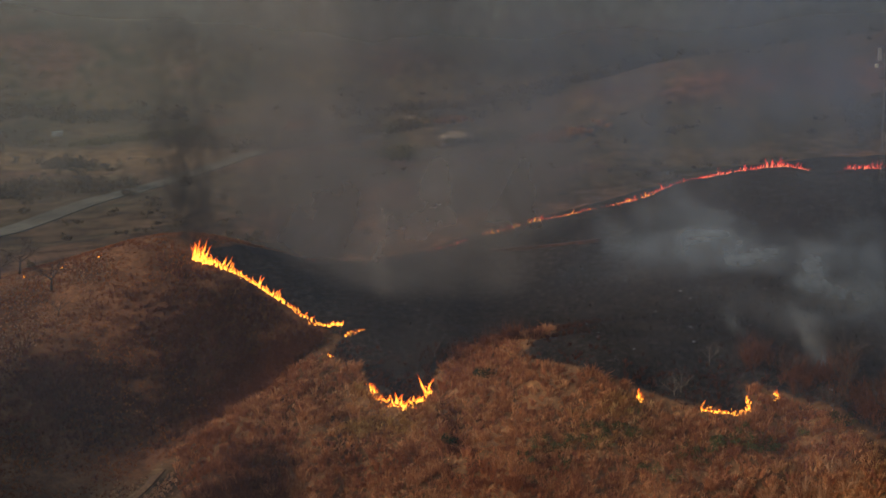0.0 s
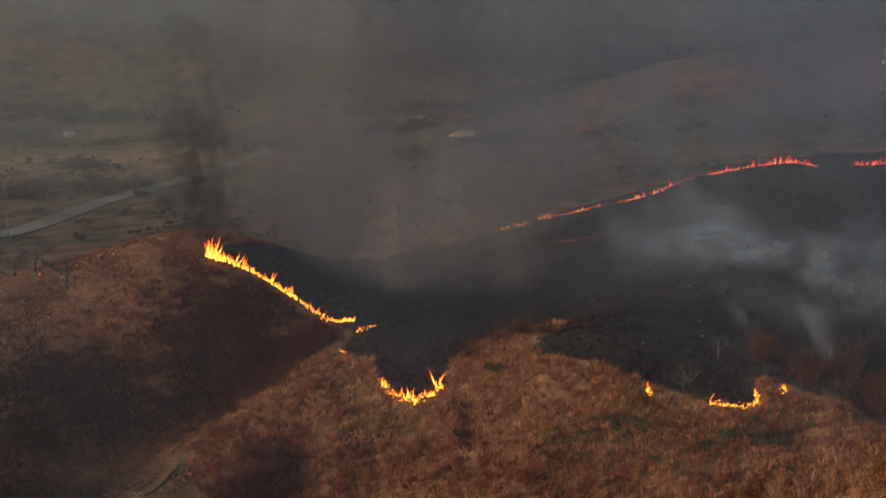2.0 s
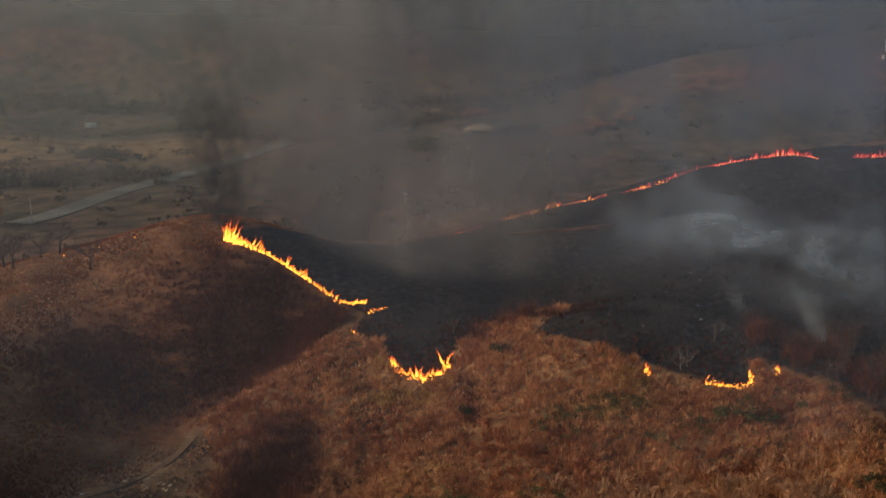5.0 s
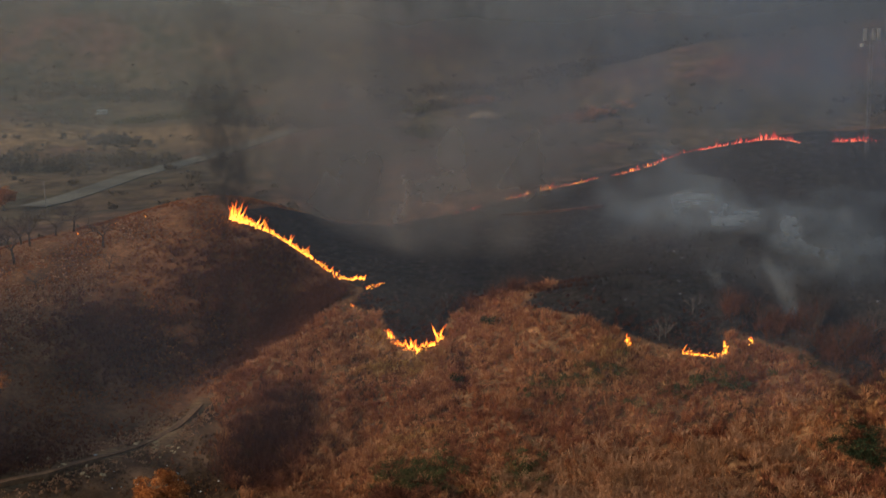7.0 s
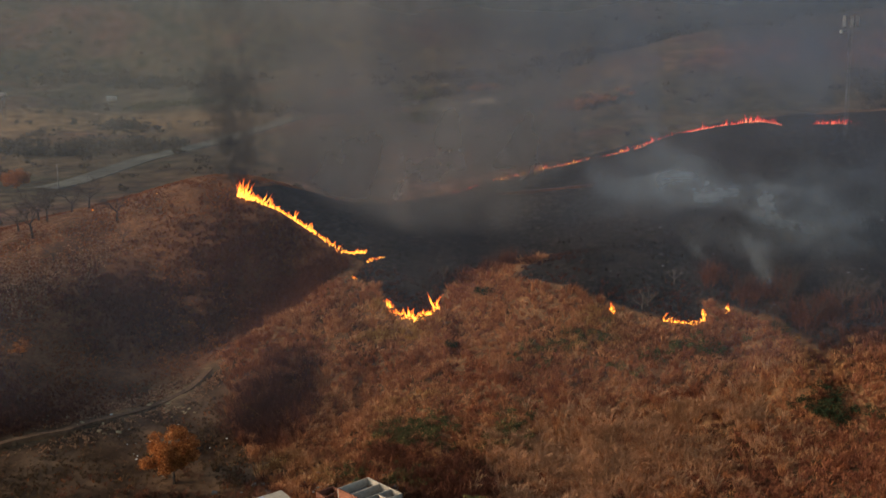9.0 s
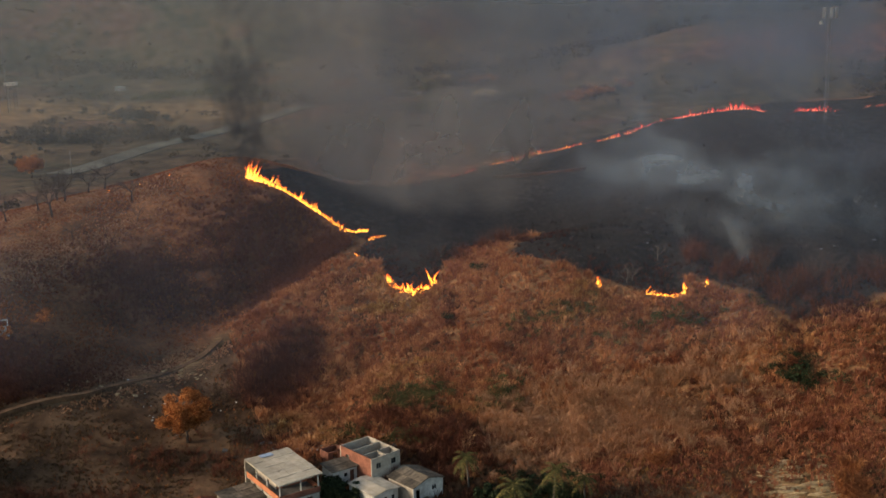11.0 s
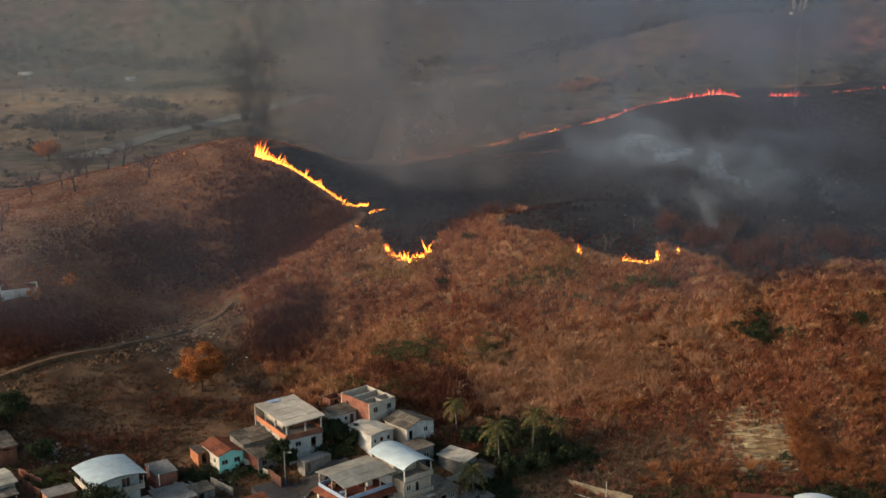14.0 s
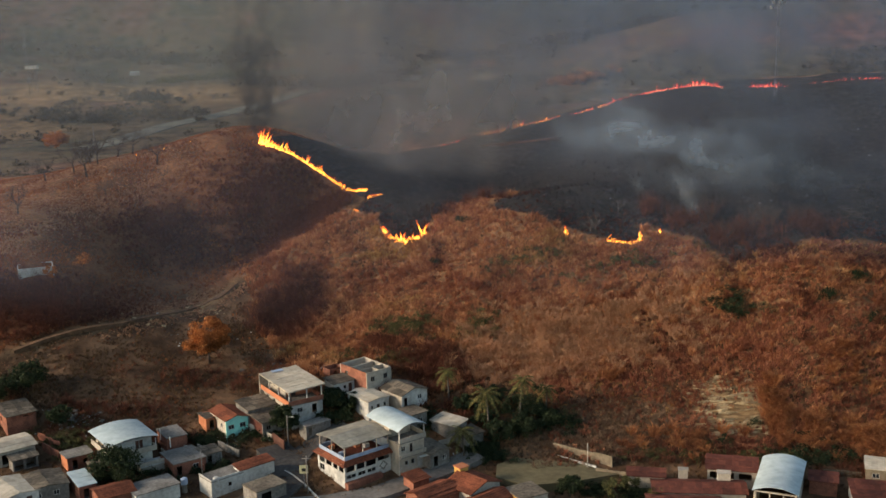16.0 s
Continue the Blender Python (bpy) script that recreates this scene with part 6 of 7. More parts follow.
pole("utility_pole", "far pale pole beside the valley road", -150, 398, 11, 0.2, 0.0, WOODPOLE)
pole("utility_pole", "far pale pole in the dry field", -255, 600, 40, 0.2, 0.0, STEEL)

t = thing("street_sign", pose(-18.4, 107.2, height(-18.4, 107.2) - 0.2), "pale square sign box on a slim steel pole", "sign")
g = Geo()
g.tube([(0, 0, 0), (0, 0, 4.6)], [0.07, 0.06], 8)
part("pole", g, STEEL, t)
box_part(t, "sign_box", YELLOWPALE, -0.75, 0.75, -0.12, 0.12, 3.2, 4.7)
box_part(t, "sign_mark", DARK, -0.35, 0.35, -0.125, -0.121, 3.6, 4.2)

# street, pavement, yard
solid("street", ribbon([(-32, 98), (-24, 104), (-21.5, 110), (-23, 116), (-26.5, 121)], 6.5, 0.22, 5), ASPHALT, "grey asphalt street bending between houses", "road", kind="structure")
solid("street", ribbon([(-24, 101), (-14, 102.5), (-5, 106), (4, 112.5), (12, 119)], 5.0, 0.18, 5), CONCRETE, "pale concrete side street", "road", kind="structure")
solid("pavement", ribbon([(-14.5, 102.2), (-16.2, 104.8), (-18.6, 108.4), (-20.9, 111.2), (-23.6, 113.7), (-26.2, 114.9), (-28.4, 114.9)], 0.2, 0.42, 3), WHITE, "white painted kerb along the street", "kerb", kind="structure")
solid("lane", ribbon([(-22.5, 113.5), (-20.6, 119), (-17.6, 123.4), (-13, 126)], 4.2, 0.15, 4), ASPHALT, "dark worn lane climbing between the houses", "road", kind="structure")
g = Geo()
ring = [(15.5, 110), (21, 106.4), (28, 107.8), (37.5, 111), (26.5, 120.6), (23.5, 121.5), (15.8, 115.5)]
g.add([(px, py, height(25, 112) + 0.9) for px, py in ring] + [(px, py, height(25, 112) - 2) for px, py in ring],
      [tuple(range(7))] + [(k, k + 7, (k + 1) % 7 + 7, (k + 1) % 7) for k in range(7)])
solid("yard", g, SAND, "bare levelled earth yard beside the houses", "yard", kind="structure")
for k, (x, y, h) in enumerate([(-33.5, 104.8, 3.6), (-39.5, 106, 2.8), (16.4, 101.5, 3.2), (-48.5, 103.5, 3.0)]):
    t = thing("water_tank", pose(x, y, height(x, y)), "round blue plastic water tank on a roof" if k else "round white water tank on a roof", "water tank", "roof tanks")
    g = Geo()
    g.tube([(0, 0, h - 1.2), (0, 0, h - 0.2), (0, 0, h)], [0.65, 0.6, 0.35], 12)
    part("tank", g, BLUE if k else WHITE, t)
    g = Geo()
    g.tube([(0, 0, -1), (0, 0, h - 1.21)], [0.5, 0.5], 8)
    part("stand", g, GREY, t)


# ---------------------------------------------------------------- trees and shrubs
def limbs(g, rng, start, way, length, radius, levels, spread_by, ends, up=0.15, kids=3):
    """Branches that fork and taper; the tips are gathered in ends."""
    way = Vector(way).normalized()
    mid = Vector(start) + way * length * 0.5 + Vector((rng.gauss(0, 1), rng.gauss(0, 1), rng.gauss(0, 0.5))) * length * 0.07
    end = Vector(start) + way * length
    g.tube([start, mid, end], [radius, radius * 0.8, radius * 0.6], 5 if levels > 1 else 4)
    if levels == 0:
        ends.append(end)
        return
    if levels == 1:
        ends.append(mid)
    for k in range(kids if levels > 1 else kids - 1):
        turn = Vector((rng.gauss(0, 1), rng.gauss(0, 1), rng.gauss(0, 0.7))).normalized() * spread_by
        nxt = (way + turn + Vector((0, 0, up))).normalized()
        limbs(g, rng, end if k < 2 else mid, nxt, length * rng.uniform(0.6, 0.85), radius * 0.6, levels - 1, spread_by, ends, up, kids)


def leaf_cloud(points, radius, count, size, rng):
    """Leaves in loose clumps round points: small folded quads, each turned its own way."""
    n = len(points) * count
    c = np.repeat(np.array([tuple(p) for p in points]), count, axis=0)
    v = rng.normal(0, 1, (n, 3))
    v /= np.linalg.norm(v, axis=1)[:, None]
    p = c + v * (radius * rng.uniform(0.15, 1, n) ** 0.6)[:, None] * np.array([1, 1, 0.75])
    a, b = rng.normal(0, 1, (n, 3)), rng.normal(0, 1, (n, 3))
    a /= np.linalg.norm(a, axis=1)[:, None]
    b = np.cross(a, b)
    b /= np.linalg.norm(b, axis=1)[:, None]
    s = (size * rng.uniform(0.6, 1.3, n))[:, None]
    V = np.stack([p - a * s, p + b * s * 0.5, p + a * s, p - b * s * 0.5], 1)
    F = np.arange(n * 4).reshape(-1, 4)
    return V.reshape(-1, 3), F


def tree(label, x, y, h, crown, leaf, seed, trunk=0.35, bark=BARK, clumps=22, count=60, size=0.3, name="tree", group=""):
    rng, nr = random.Random(seed), np.random.default_rng(seed)
    t = thing(name, pose(x, y, height(x, y) - 0.2), label, "tree", group)
    g, ends = Geo(), []
    th = h * trunk
    g.tube([(0, 0, 0), (0.08 * h * rng.uniform(-0.5, 0.5), 0, th * 0.5), (0, 0, th)], [0.035 * h, 0.026 * h, 0.02 * h], 7)
    for k in range(5):
        a = 2 * math.pi * k / 5 + rng.uniform(-0.4, 0.4)
        limbs(g, rng, (0, 0, th * rng.uniform(0.8, 1)), (math.cos(a), math.sin(a), rng.uniform(0.5, 1.3)), crown * 0.5, 0.012 * h, 2, 0.6, ends)
    part("trunk", g, bark, t, smooth=True)
    pts = list(ends)
    rng.shuffle(pts)
    pts = pts[:clumps // 2]
    cz = th + (h - th) * 0.5
    while len(pts) < clumps:
        v = Vector((rng.gauss(0, 1), rng.gauss(0, 1), rng.gauss(0, 1))).normalized()
        q = rng.uniform(0.55, 0.95)
        pts.append(Vector((v.x * crown * q, v.y * crown * q, cz + v.z * (h - th) * 0.45 * q)))
    V, F = leaf_cloud(pts, crown * 0.33, count, size, nr)
    ob = new("crown", raw_mesh("crown", V, F, leaf))
    ob.parent = t
    return t


def bare_tree(label, x, y, h, seed, mat=BARK, levels=4, name="bare_tree", spread_by=0.7, group="bare trees", up=0.1):
    rng = random.Random(seed)
    t = thing(name, pose(x, y, height(x, y) - 0.2), label, "tree", group)
    g, ends = Geo(), []
    th = h * 0.3
    lean = rng.uniform(-0.15, 0.15)
    g.tube([(0, 0, 0), (lean * th * 0.4, 0, th * 0.5), (lean * th, 0, th)], [0.03 * h, 0.024 * h, 0.02 * h], 7)
    part("trunk", g, mat, t, smooth=True)
    for k in range(4):
        a = 2 * math.pi * k / 4 + rng.uniform(-0.5, 0.5)
        b = Geo()
        limbs(b, rng, (lean * th, 0, th * rng.uniform(0.85, 1)), (math.cos(a), math.sin(a), rng.uniform(0.6, 1.2)), h * 0.26, 0.013 * h, levels - 1, spread_by, ends, up)
        part("branch", b, mat, t)
    return t


def palm(label, x, y, h, seed, fronds=20, reach=3.1):
    rng = random.Random(seed)
    t = thing("palm_tree", pose(x, y, height(x, y) - 0.2), label, "palm", "palms by the houses")
    g = Geo()
    bx, by = rng.uniform(-0.6, 0.6), rng.uniform(-0.4, 0.4)
    g.tube([(0, 0, 0), (bx * 0.2, by * 0.2, h * 0.4), (bx * 0.6, by * 0.6, h * 0.75), (bx, by, h)], [0.22, 0.16, 0.14, 0.13], 8)
    part("trunk", g, PALE_BARK, t, smooth=True)
    for k in range(fronds):
        a = 2.4 * k + rng.uniform(-0.2, 0.2)
        el = 1.25 - 1.6 * (k + rng.uniform(0, 1)) / fronds
        g = Geo()
        n = 10
        spine = []
        for i in range(n):
            s = i / (n - 1)
            out = reach * s * math.cos(el * (1 - 0.4 * s))
            z = h + reach * (math.sin(el) * s - (0.55 + 0.35 * math.cos(el)) * s * s)
            spine.append(Vector((bx + math.cos(a) * out, by + math.sin(a) * out, z)))
        side = Vector((-math.sin(a), math.cos(a), 0))
        g.tube(spine, [0.045 - 0.003 * i for i in range(n)], 4)
        for i, (p, q) in enumerate(zip(spine, spine[1:])):
            long = 0.25 + 0.55 * math.sin(math.pi * (i + 1.2) / (n + 0.6))
            for sg in (-1, 1):
                for f in (0.0, 0.33, 0.66):
                    r0, r1 = p.lerp(q, f), p.lerp(q, f + 0.24)
                    tip = r0 + side * sg * long * rng.uniform(0.8, 1.1) + (q - p).normalized() * 0.35 * long + Vector((0, 0, -0.3 * long))
                    g.add([r0, r1, tip], [(0, 1, 2)])
        part("frond", g, PALM_LEAF, t)


def shrubs(name, label, places, material, seed, tall=(1.2, 2.4), leafy=True, count=90, size=0.22, category="shrub"):
    """Low growth that nobody could count: leafy or bare twigs."""
    nr, rng = np.random.default_rng(seed), random.Random(seed)
    Vs, Fs, k = [], [], 0
    for x, y in places:
        h = rng.uniform(*tall)
        z = height(x, y)
        if leafy:
            pts = [(x + rng.gauss(0, 0.45) * h, y + rng.gauss(0, 0.45) * h, z + h * rng.uniform(0.2, 0.75)) for _ in range(5)]
            V, F = leaf_cloud(pts, h * 0.42, count // 5, size, nr)
        else:
            n = count
            a = nr.uniform(0, 2 * np.pi, n)
            el = nr.uniform(0.5, 1.4, n)
            ln = h * nr.uniform(0.5, 1.1, n)
            r0 = nr.uniform(0, 0.35, n) * h
            b = np.stack([x + np.cos(a) * r0, y + np.sin(a) * r0, np.full(n, z) + nr.uniform(-0.1, 0.5, n) * h], -1)
            tip = b + np.stack([np.cos(a) * np.cos(el) * ln, np.sin(a) * np.cos(el) * ln, np.sin(el) * ln * 0.8], -1)
            wv = np.stack([-np.sin(a), np.cos(a), np.zeros(n)], -1) * 0.035
            V = np.stack([b - wv, b + wv, tip], 1).reshape(-1, 3)
            F = np.arange(n * 3).reshape(-1, 3)
        Vs.append(V)
        Fs.append(F + k)
        k += len(V)
    return tagged(new(name, raw_mesh(name, np.concatenate(Vs), np.concatenate(Fs), material)), label, category, kind="stuff")


def cloud(seed, n, cx, cy, rx, ry, keep=None):
    nr = np.random.default_rng(seed)
    pts = []
    while len(pts) < n:
        u, v = nr.normal(0, 0.5, 2)
        x, y = cx + u * rx, cy + v * ry
        if keep is None or keep(x, y):
            pts.append((float(x), float(y)))
    return pts


# orange tree on the slope and other withered crowns
tree("withered orange-leaved tree on the brown slope", -44.7, 150.3, 11.2, 4.2, LEAF_ORANGE, 61, 0.3, BARK, 60, 210, 0.23, "orange_tree")
tree("round orange tree far off in the valley", -166, 398, 9.5, 5.2, LEAF_ORANGE, 62, 0.25, BARK, 40, 90, 0.32, "orange_tree")
tree("small orange tree beside the ruined wall", -79.5, 177.0, 4.2, 1.9, LEAF_ORANGE, 63, 0.3, BARK, 14, 40, 0.2, "orange_tree")
tree("small orange tree in the dark hollow", -84.5, 169.2, 3.6, 1.6, LEAF_ORANGE, 64, 0.3, BARK, 14, 40, 0.2, "orange_tree")
# green trees of the village
tree("broad dark green tree before the balcony house", -52.4, 108.2, 7.6, 4.2, LEAF_GREEN, 65, 0.3, BARK, 44, 110, 0.26)
tree("small dense green tree by the street lamp", -24.5, 124.8, 6.6, 2.5, LEAF_GREEN, 66, 0.3, BARK, 46, 150, 0.2)
tree("dark green tree behind the brick house", -79.0, 138.0, 6.4, 4.0, LEAF_GREEN, 67, 0.25, BARK, 36, 90, 0.26)
tree("dark green tree at the edge of the slope", -84.5, 134.5, 6.0, 4.2, LEAF_GREEN, 68, 0.25, BARK, 36, 90, 0.26)
tree("green tree among rubble behind the houses", -69.5, 128.6, 4.6, 2.6, LEAF_GREEN, 69, 0.25, BARK, 24, 80, 0.24)
tree("shady green tree between the houses", -16.2, 131.4, 4.2, 2.9, LEAF_GREEN, 70, 0.2, BARK, 36, 120, 0.22)
tree("shady green tree between the houses", -13.0, 130.4, 4.0, 2.5, LEAF_GREEN, 71, 0.2, BARK, 34, 120, 0.22)
for k, (x, y, h, r) in enumerate([(16.5, 122.6, 5.0, 3.0), (21.5, 124.8, 5.2, 3.2), (26.5, 126.5, 4.2, 2.6), (13.0, 128.5, 4.0, 2.4), (9.5, 131.5, 3.6, 2.2), (28.5, 105.5, 4.6, 2.4), (23.0, 129.5, 4.4, 2.6)]):
    tree("dark green thicket tree beside the palms", x, y, h, r, LEAF_GREEN, 80 + k, 0.25, BARK, 26, 80, 0.22)
for k, (x, y, h, r) in enumerate([(35.5, 104.5, 4.2, 2.2), (39.0, 106.5, 3.6, 1.8), (43.0, 103.5, 3.4, 1.8)]):
    tree("sparse olive tree by the fenced yard", x, y, h, r, LEAF_OLIVE, 90 + k, 0.3, BARK, 16, 50, 0.2)
palm("tall coconut palm with yellowing fronds", 14.4, 125.6, 8.2, 1, 22, 3.6)
palm("coconut palm behind the houses", 20.4, 128.6, 8.6, 2, 18, 3.1)
palm("slim palm on the scrubby slope", 6.6, 134.6, 6.0, 3, 16, 2.6)
palm("bushy palm above the pavement", 9.7, 118.4, 5.4, 4, 20, 3.2)
palm("low palm in dry scrub", 25.6, 130.6, 5.2, 5, 15, 2.5)
palm("young banana-like palm beside the gable", 1.8, 121.6, 2.4, 6, 9, 1.3)

# bare trees on the ridge and burnt saplings
for k, (x, y, h) in enumerate([(-92.0, 220.0, 11.5), (-92.0, 229.5, 10.0), (-95.0, 232.5, 9.5), (-87.5, 233.5, 8.5), (-83.5, 234.0, 9.5), (-73.6, 222.8, 9.0), (-101.5, 195.5, 8.5), (-97.5, 226.0, 9.0), (-104.0, 222.0, 8.5), (-84.0, 210.0, 5.5), (-70.5, 216.0, 5.0)]):
    bare_tree("leafless dark tree on the dry ridge", x, y, h, 100 + k, BARK, 5 if h > 8 else 4, spread_by=0.85)
for k, (x, y, h, pale) in enumerate([(38.2, 176.6, 4.2, 1), (39.4, 176.9, 4.4, 1), (0.6, 203.0, 3.4, 1), (63.5, 170.8, 6.6, 2), (67.2, 166.0, 6.4, 2), (66.0, 177.0, 6.0, 2), (72.8, 169.0, 6.8, 2), (60.4, 167.2, 5.4, 2), (56.0, 176.4, 5.6, 2), (77.0, 167.5, 6.0, 2), (82.0, 167.0, 5.6, 2), (57.0, 183.0, 4.0, 0), (50.0, 186.0, 3.6, 0),
                                     (45.0, 182.0, 4.0, 1), (30.0, 192.0, 3.4, 0), (80.0, 178.0, 5.0, 0), (86.0, 172.0, 5.4, 0), (92.0, 180.0, 5.0, 0), (77.0, 190.0, 4.6, 0), (36.0, 200.0, 3.6, 0), (90.0, 232.5, 5.0, 0), (96.0, 230.0, 5.0, 0),
                                     (54.0, 178.5, 3.4, 0), (25.5, 205.0, 3.0, 0), (-29.0, 243.0, 4.2, 1), (100.0, 172.0, 5.0, 0)]):
    bare_tree(("charred leafless tree on burnt ground", "pale scorched sapling at the burnt edge", "leafless brown tree at the burnt edge")[pale], x, y, h, 130 + k, (CHAR, PALE_BARK, BARK)[pale], (4, 4, 5)[pale], "burnt_tree", (0.6, 0.3, 0.65)[pale], "burnt trees", 0.3)
for k, (x, y, h) in enumerate([(-66.0, 153.5, 2.6), (-62.0, 150.0, 2.0), (-58.0, 196.0, 3.0), (-50.0, 200.0, 2.6), (-72.0, 190.0, 3.0), (-52.0, 182.0, 2.4)]):
    bare_tree("small leafless shrub on the brown slope", x, y, h, 160 + k, BARK, 3, "bare_shrub", 0.8, "bare shrubs", 0.2)

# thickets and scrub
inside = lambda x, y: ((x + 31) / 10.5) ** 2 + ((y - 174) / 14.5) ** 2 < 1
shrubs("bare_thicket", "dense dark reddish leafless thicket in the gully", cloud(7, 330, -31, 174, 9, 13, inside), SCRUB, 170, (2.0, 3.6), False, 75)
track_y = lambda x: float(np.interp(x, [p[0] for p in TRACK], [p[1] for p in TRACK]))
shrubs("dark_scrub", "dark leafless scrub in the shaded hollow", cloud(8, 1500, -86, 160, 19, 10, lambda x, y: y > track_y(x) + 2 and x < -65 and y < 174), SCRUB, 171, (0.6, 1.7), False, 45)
# scrub grows here, but these three beds are thickened to darken the shaded flank
shrubs("hollow_shade_scrub", "reddish-brown scrub, packed dense and dark to give the slope its shade", cloud(9, 1700, -41, 209, 18, 13, lambda x, y: near_slope(np.array([x]), np.array([y]))[0] < 0.3 and float(inside_distance(np.array([x]), np.array([y]), BURNT)[0]) < -1.6 and y > 190), SCRUB, 186, (0.5, 1.6), False, 50)
shrubs("spur_shade_scrub", "reddish scrub, packed dark up to the spur's crest as its shaded side", cloud(118, 1900, -31, 206, 10, 8, lambda x, y: -46 < x < -17 and 0.6 < y - float(np.interp(x, [-46, -43, -36.3, -25.7, -16.4], [188, 193, 201, 204.9, 210])) < 8 and float(inside_distance(np.array([x]), np.array([y]), BURNT)[0]) < -1.6), SCRUB, 191, (0.5, 1.3), False, 45)
shrubs("bowl_shade_scrub", "brown scrub, packed dark across the bowl to give it shade", cloud(116, 1100, -67, 201, 13, 10, lambda x, y: y > 184), SCRUB, 190, (0.5, 1.4), False, 45)
shrubs("hill_foot_scrub", "dense dark brown bare scrub behind the houses", cloud(91, 260, 2, 143, 10, 9) + cloud(92, 90, -8, 152, 7, 5), SCRUB, 188, (1.2, 2.8), False, 60)
shrubs("runnel_scrub", "dark twiggy scrub in the runnels of the slope", [q for k, r in enumerate(RUNNELS) for (ax, ay), (bx, by) in zip(r, r[1:]) for q in cloud(200 + k + int(ax * 3) % 50, 14, (ax + bx) / 2, (ay + by) / 2, 1.6, abs(by - ay) * 0.8)] + cloud(88, 90, 74, 160, 12, 3) + cloud(89, 60, 92, 158, 12, 3), SCRUB, 187, (0.8, 1.9), False, 60)
shrubs("burnt_scrub", "charred stubble and twigs on burnt ground", [(x, y) for x, y in cloud(10, 1500, 55, 195, 60, 34, lambda x, y: float(inside_distance(np.array([x]), np.array([y]), BURNT)[0]) > 2)], CHAR, 172, (0.4, 1.4), False, 22)
shrubs("burnt_thicket", "brown leafless thicket standing at the burnt edge", cloud(75, 60, 68, 168, 7, 5) + cloud(76, 40, 60, 176, 6, 3) + cloud(77, 50, 86, 167, 8, 3) + cloud(78, 30, 52, 180, 5, 3) + cloud(79, 30, 12, 199, 8, 2), SCRUB, 184, (1.6, 4.2), False, 60)
shrubs("green_shrubs", "dusty green shrubs on the dry hillside", [(69.6, 147.8), (66.2, 146.6), (72.2, 146.0), (60.5, 150.6), (61.5, 151.2), (91.0, 142.6), (92.0, 143.2), (9.2, 191.0), (9.8, 190.2), (56.8, 120.6), (58.2, 121.0), (2.4, 180.0), (3.0, 179.0), (60.6, 166.5), (62, 165.5), (64.0, 124.0), (72.5, 121.0), (76.0, 119.6)],
       LEAF_GREEN, 173, (1.4, 2.4), True, 300, 0.15)
shrubs("olive_shrubs", "olive-green undergrowth among dry grass", cloud(11, 100, -4, 159, 7, 5) + cloud(12, 36, 13, 157, 6, 4) + cloud(13, 30, 22, 171, 10, 3) + cloud(14, 26, 45, 166, 12, 2) + cloud(15, 12, 28, 127, 8, 4),
       LEAF_OLIVE, 174, (1.0, 2.1), True, 200, 0.14)
orange = np.array(cloud(16, 40, 69.0, 127, 2.0, 6) + cloud(17, 60, 86, 121, 8, 5) + cloud(18, 20, 38.5, 138.4, 2, 1.2) + cloud(19, 26, 50, 121, 12, 4) + cloud(21, 30, 84, 134, 7, 5) + cloud(67, 70, 86, 119.5, 5, 4) + cloud(69, 34, 74.5, 123, 3, 5) + cloud(66, 50, 68.4, 126.5, 1.5, 5.5))
blades("orange_growth", "rust-orange withered growth round the rock outcrop", orange[:, 0], orange[:, 1], ground(orange[:, 0], orange[:, 1]), 70, 2.3, 1.0, 0.06, GRASS_ORANGE, 39)
shrubs("brown_scrub", "brown withered scrub behind the houses", cloud(22, 220, -30, 145, 40, 6) + cloud(23, 150, 35, 134, 30, 7) + cloud(24, 100, 90, 128, 16, 10) + cloud(50, 160, 55, 118, 24, 5) + cloud(51, 120, 84, 114, 9, 7) + cloud(52, 140, -55, 126, 18, 4) + cloud(53, 90, -62, 134, 14, 3) + cloud(54, 80, 8, 130, 8, 4), SCRUB, 176, (0.8, 2.2), False, 40)
shrubs("green_weeds", "bright green weeds along the field edge", cloud(25, 90, 46, 117.5, 7, 1.6), LEAF_OLIVE, 177, (0.5, 1.0), True, 90, 0.16)
shrubs("dark_bushes", "dark leafy bushes crowding the yards and house walls", cloud(55, 50, -50, 112, 10, 6) + cloud(110, 26, -15.5, 128.6, 4, 2) + cloud(111, 44, 14.5, 119.5, 3.5, 4) + cloud(112, 22, -29.5, 125.6, 3, 2) + cloud(113, 26, -36, 113.5, 4, 2.5) + cloud(114, 22, -57, 109, 4, 3) + cloud(115, 20, 33, 106.5, 5, 2) + cloud(56, 40, -40, 125, 8, 2.5) + cloud(57, 60, 24, 127, 9, 3) + cloud(80, 70, 17, 134, 8, 3.5) + cloud(58, 30, 4, 128.5, 4, 2) + cloud(59, 40, 75, 116, 9, 2.5) + cloud(60, 26, 41, 105, 5, 2) + [(64.6, 148.6), (65.4, 150.4), (63.0, 149.0), (66.6, 147.4), (64.8, 152.0)],
       LEAF_GREEN, 181, (0.9, 2.0), True, 170, 0.17)
shrubs("dark_thicket", "dark green thicket in a dip of the dry slope", cloud(82, 16, 65.0, 149.5, 2.2, 2.6) + cloud(83, 6, 84.5, 147.0, 1.2, 1.0) + cloud(84, 5, 92.0, 152.0, 1.2, 0.8), LEAF_GREEN, 185, (1.3, 2.3), True, 200, 0.15)
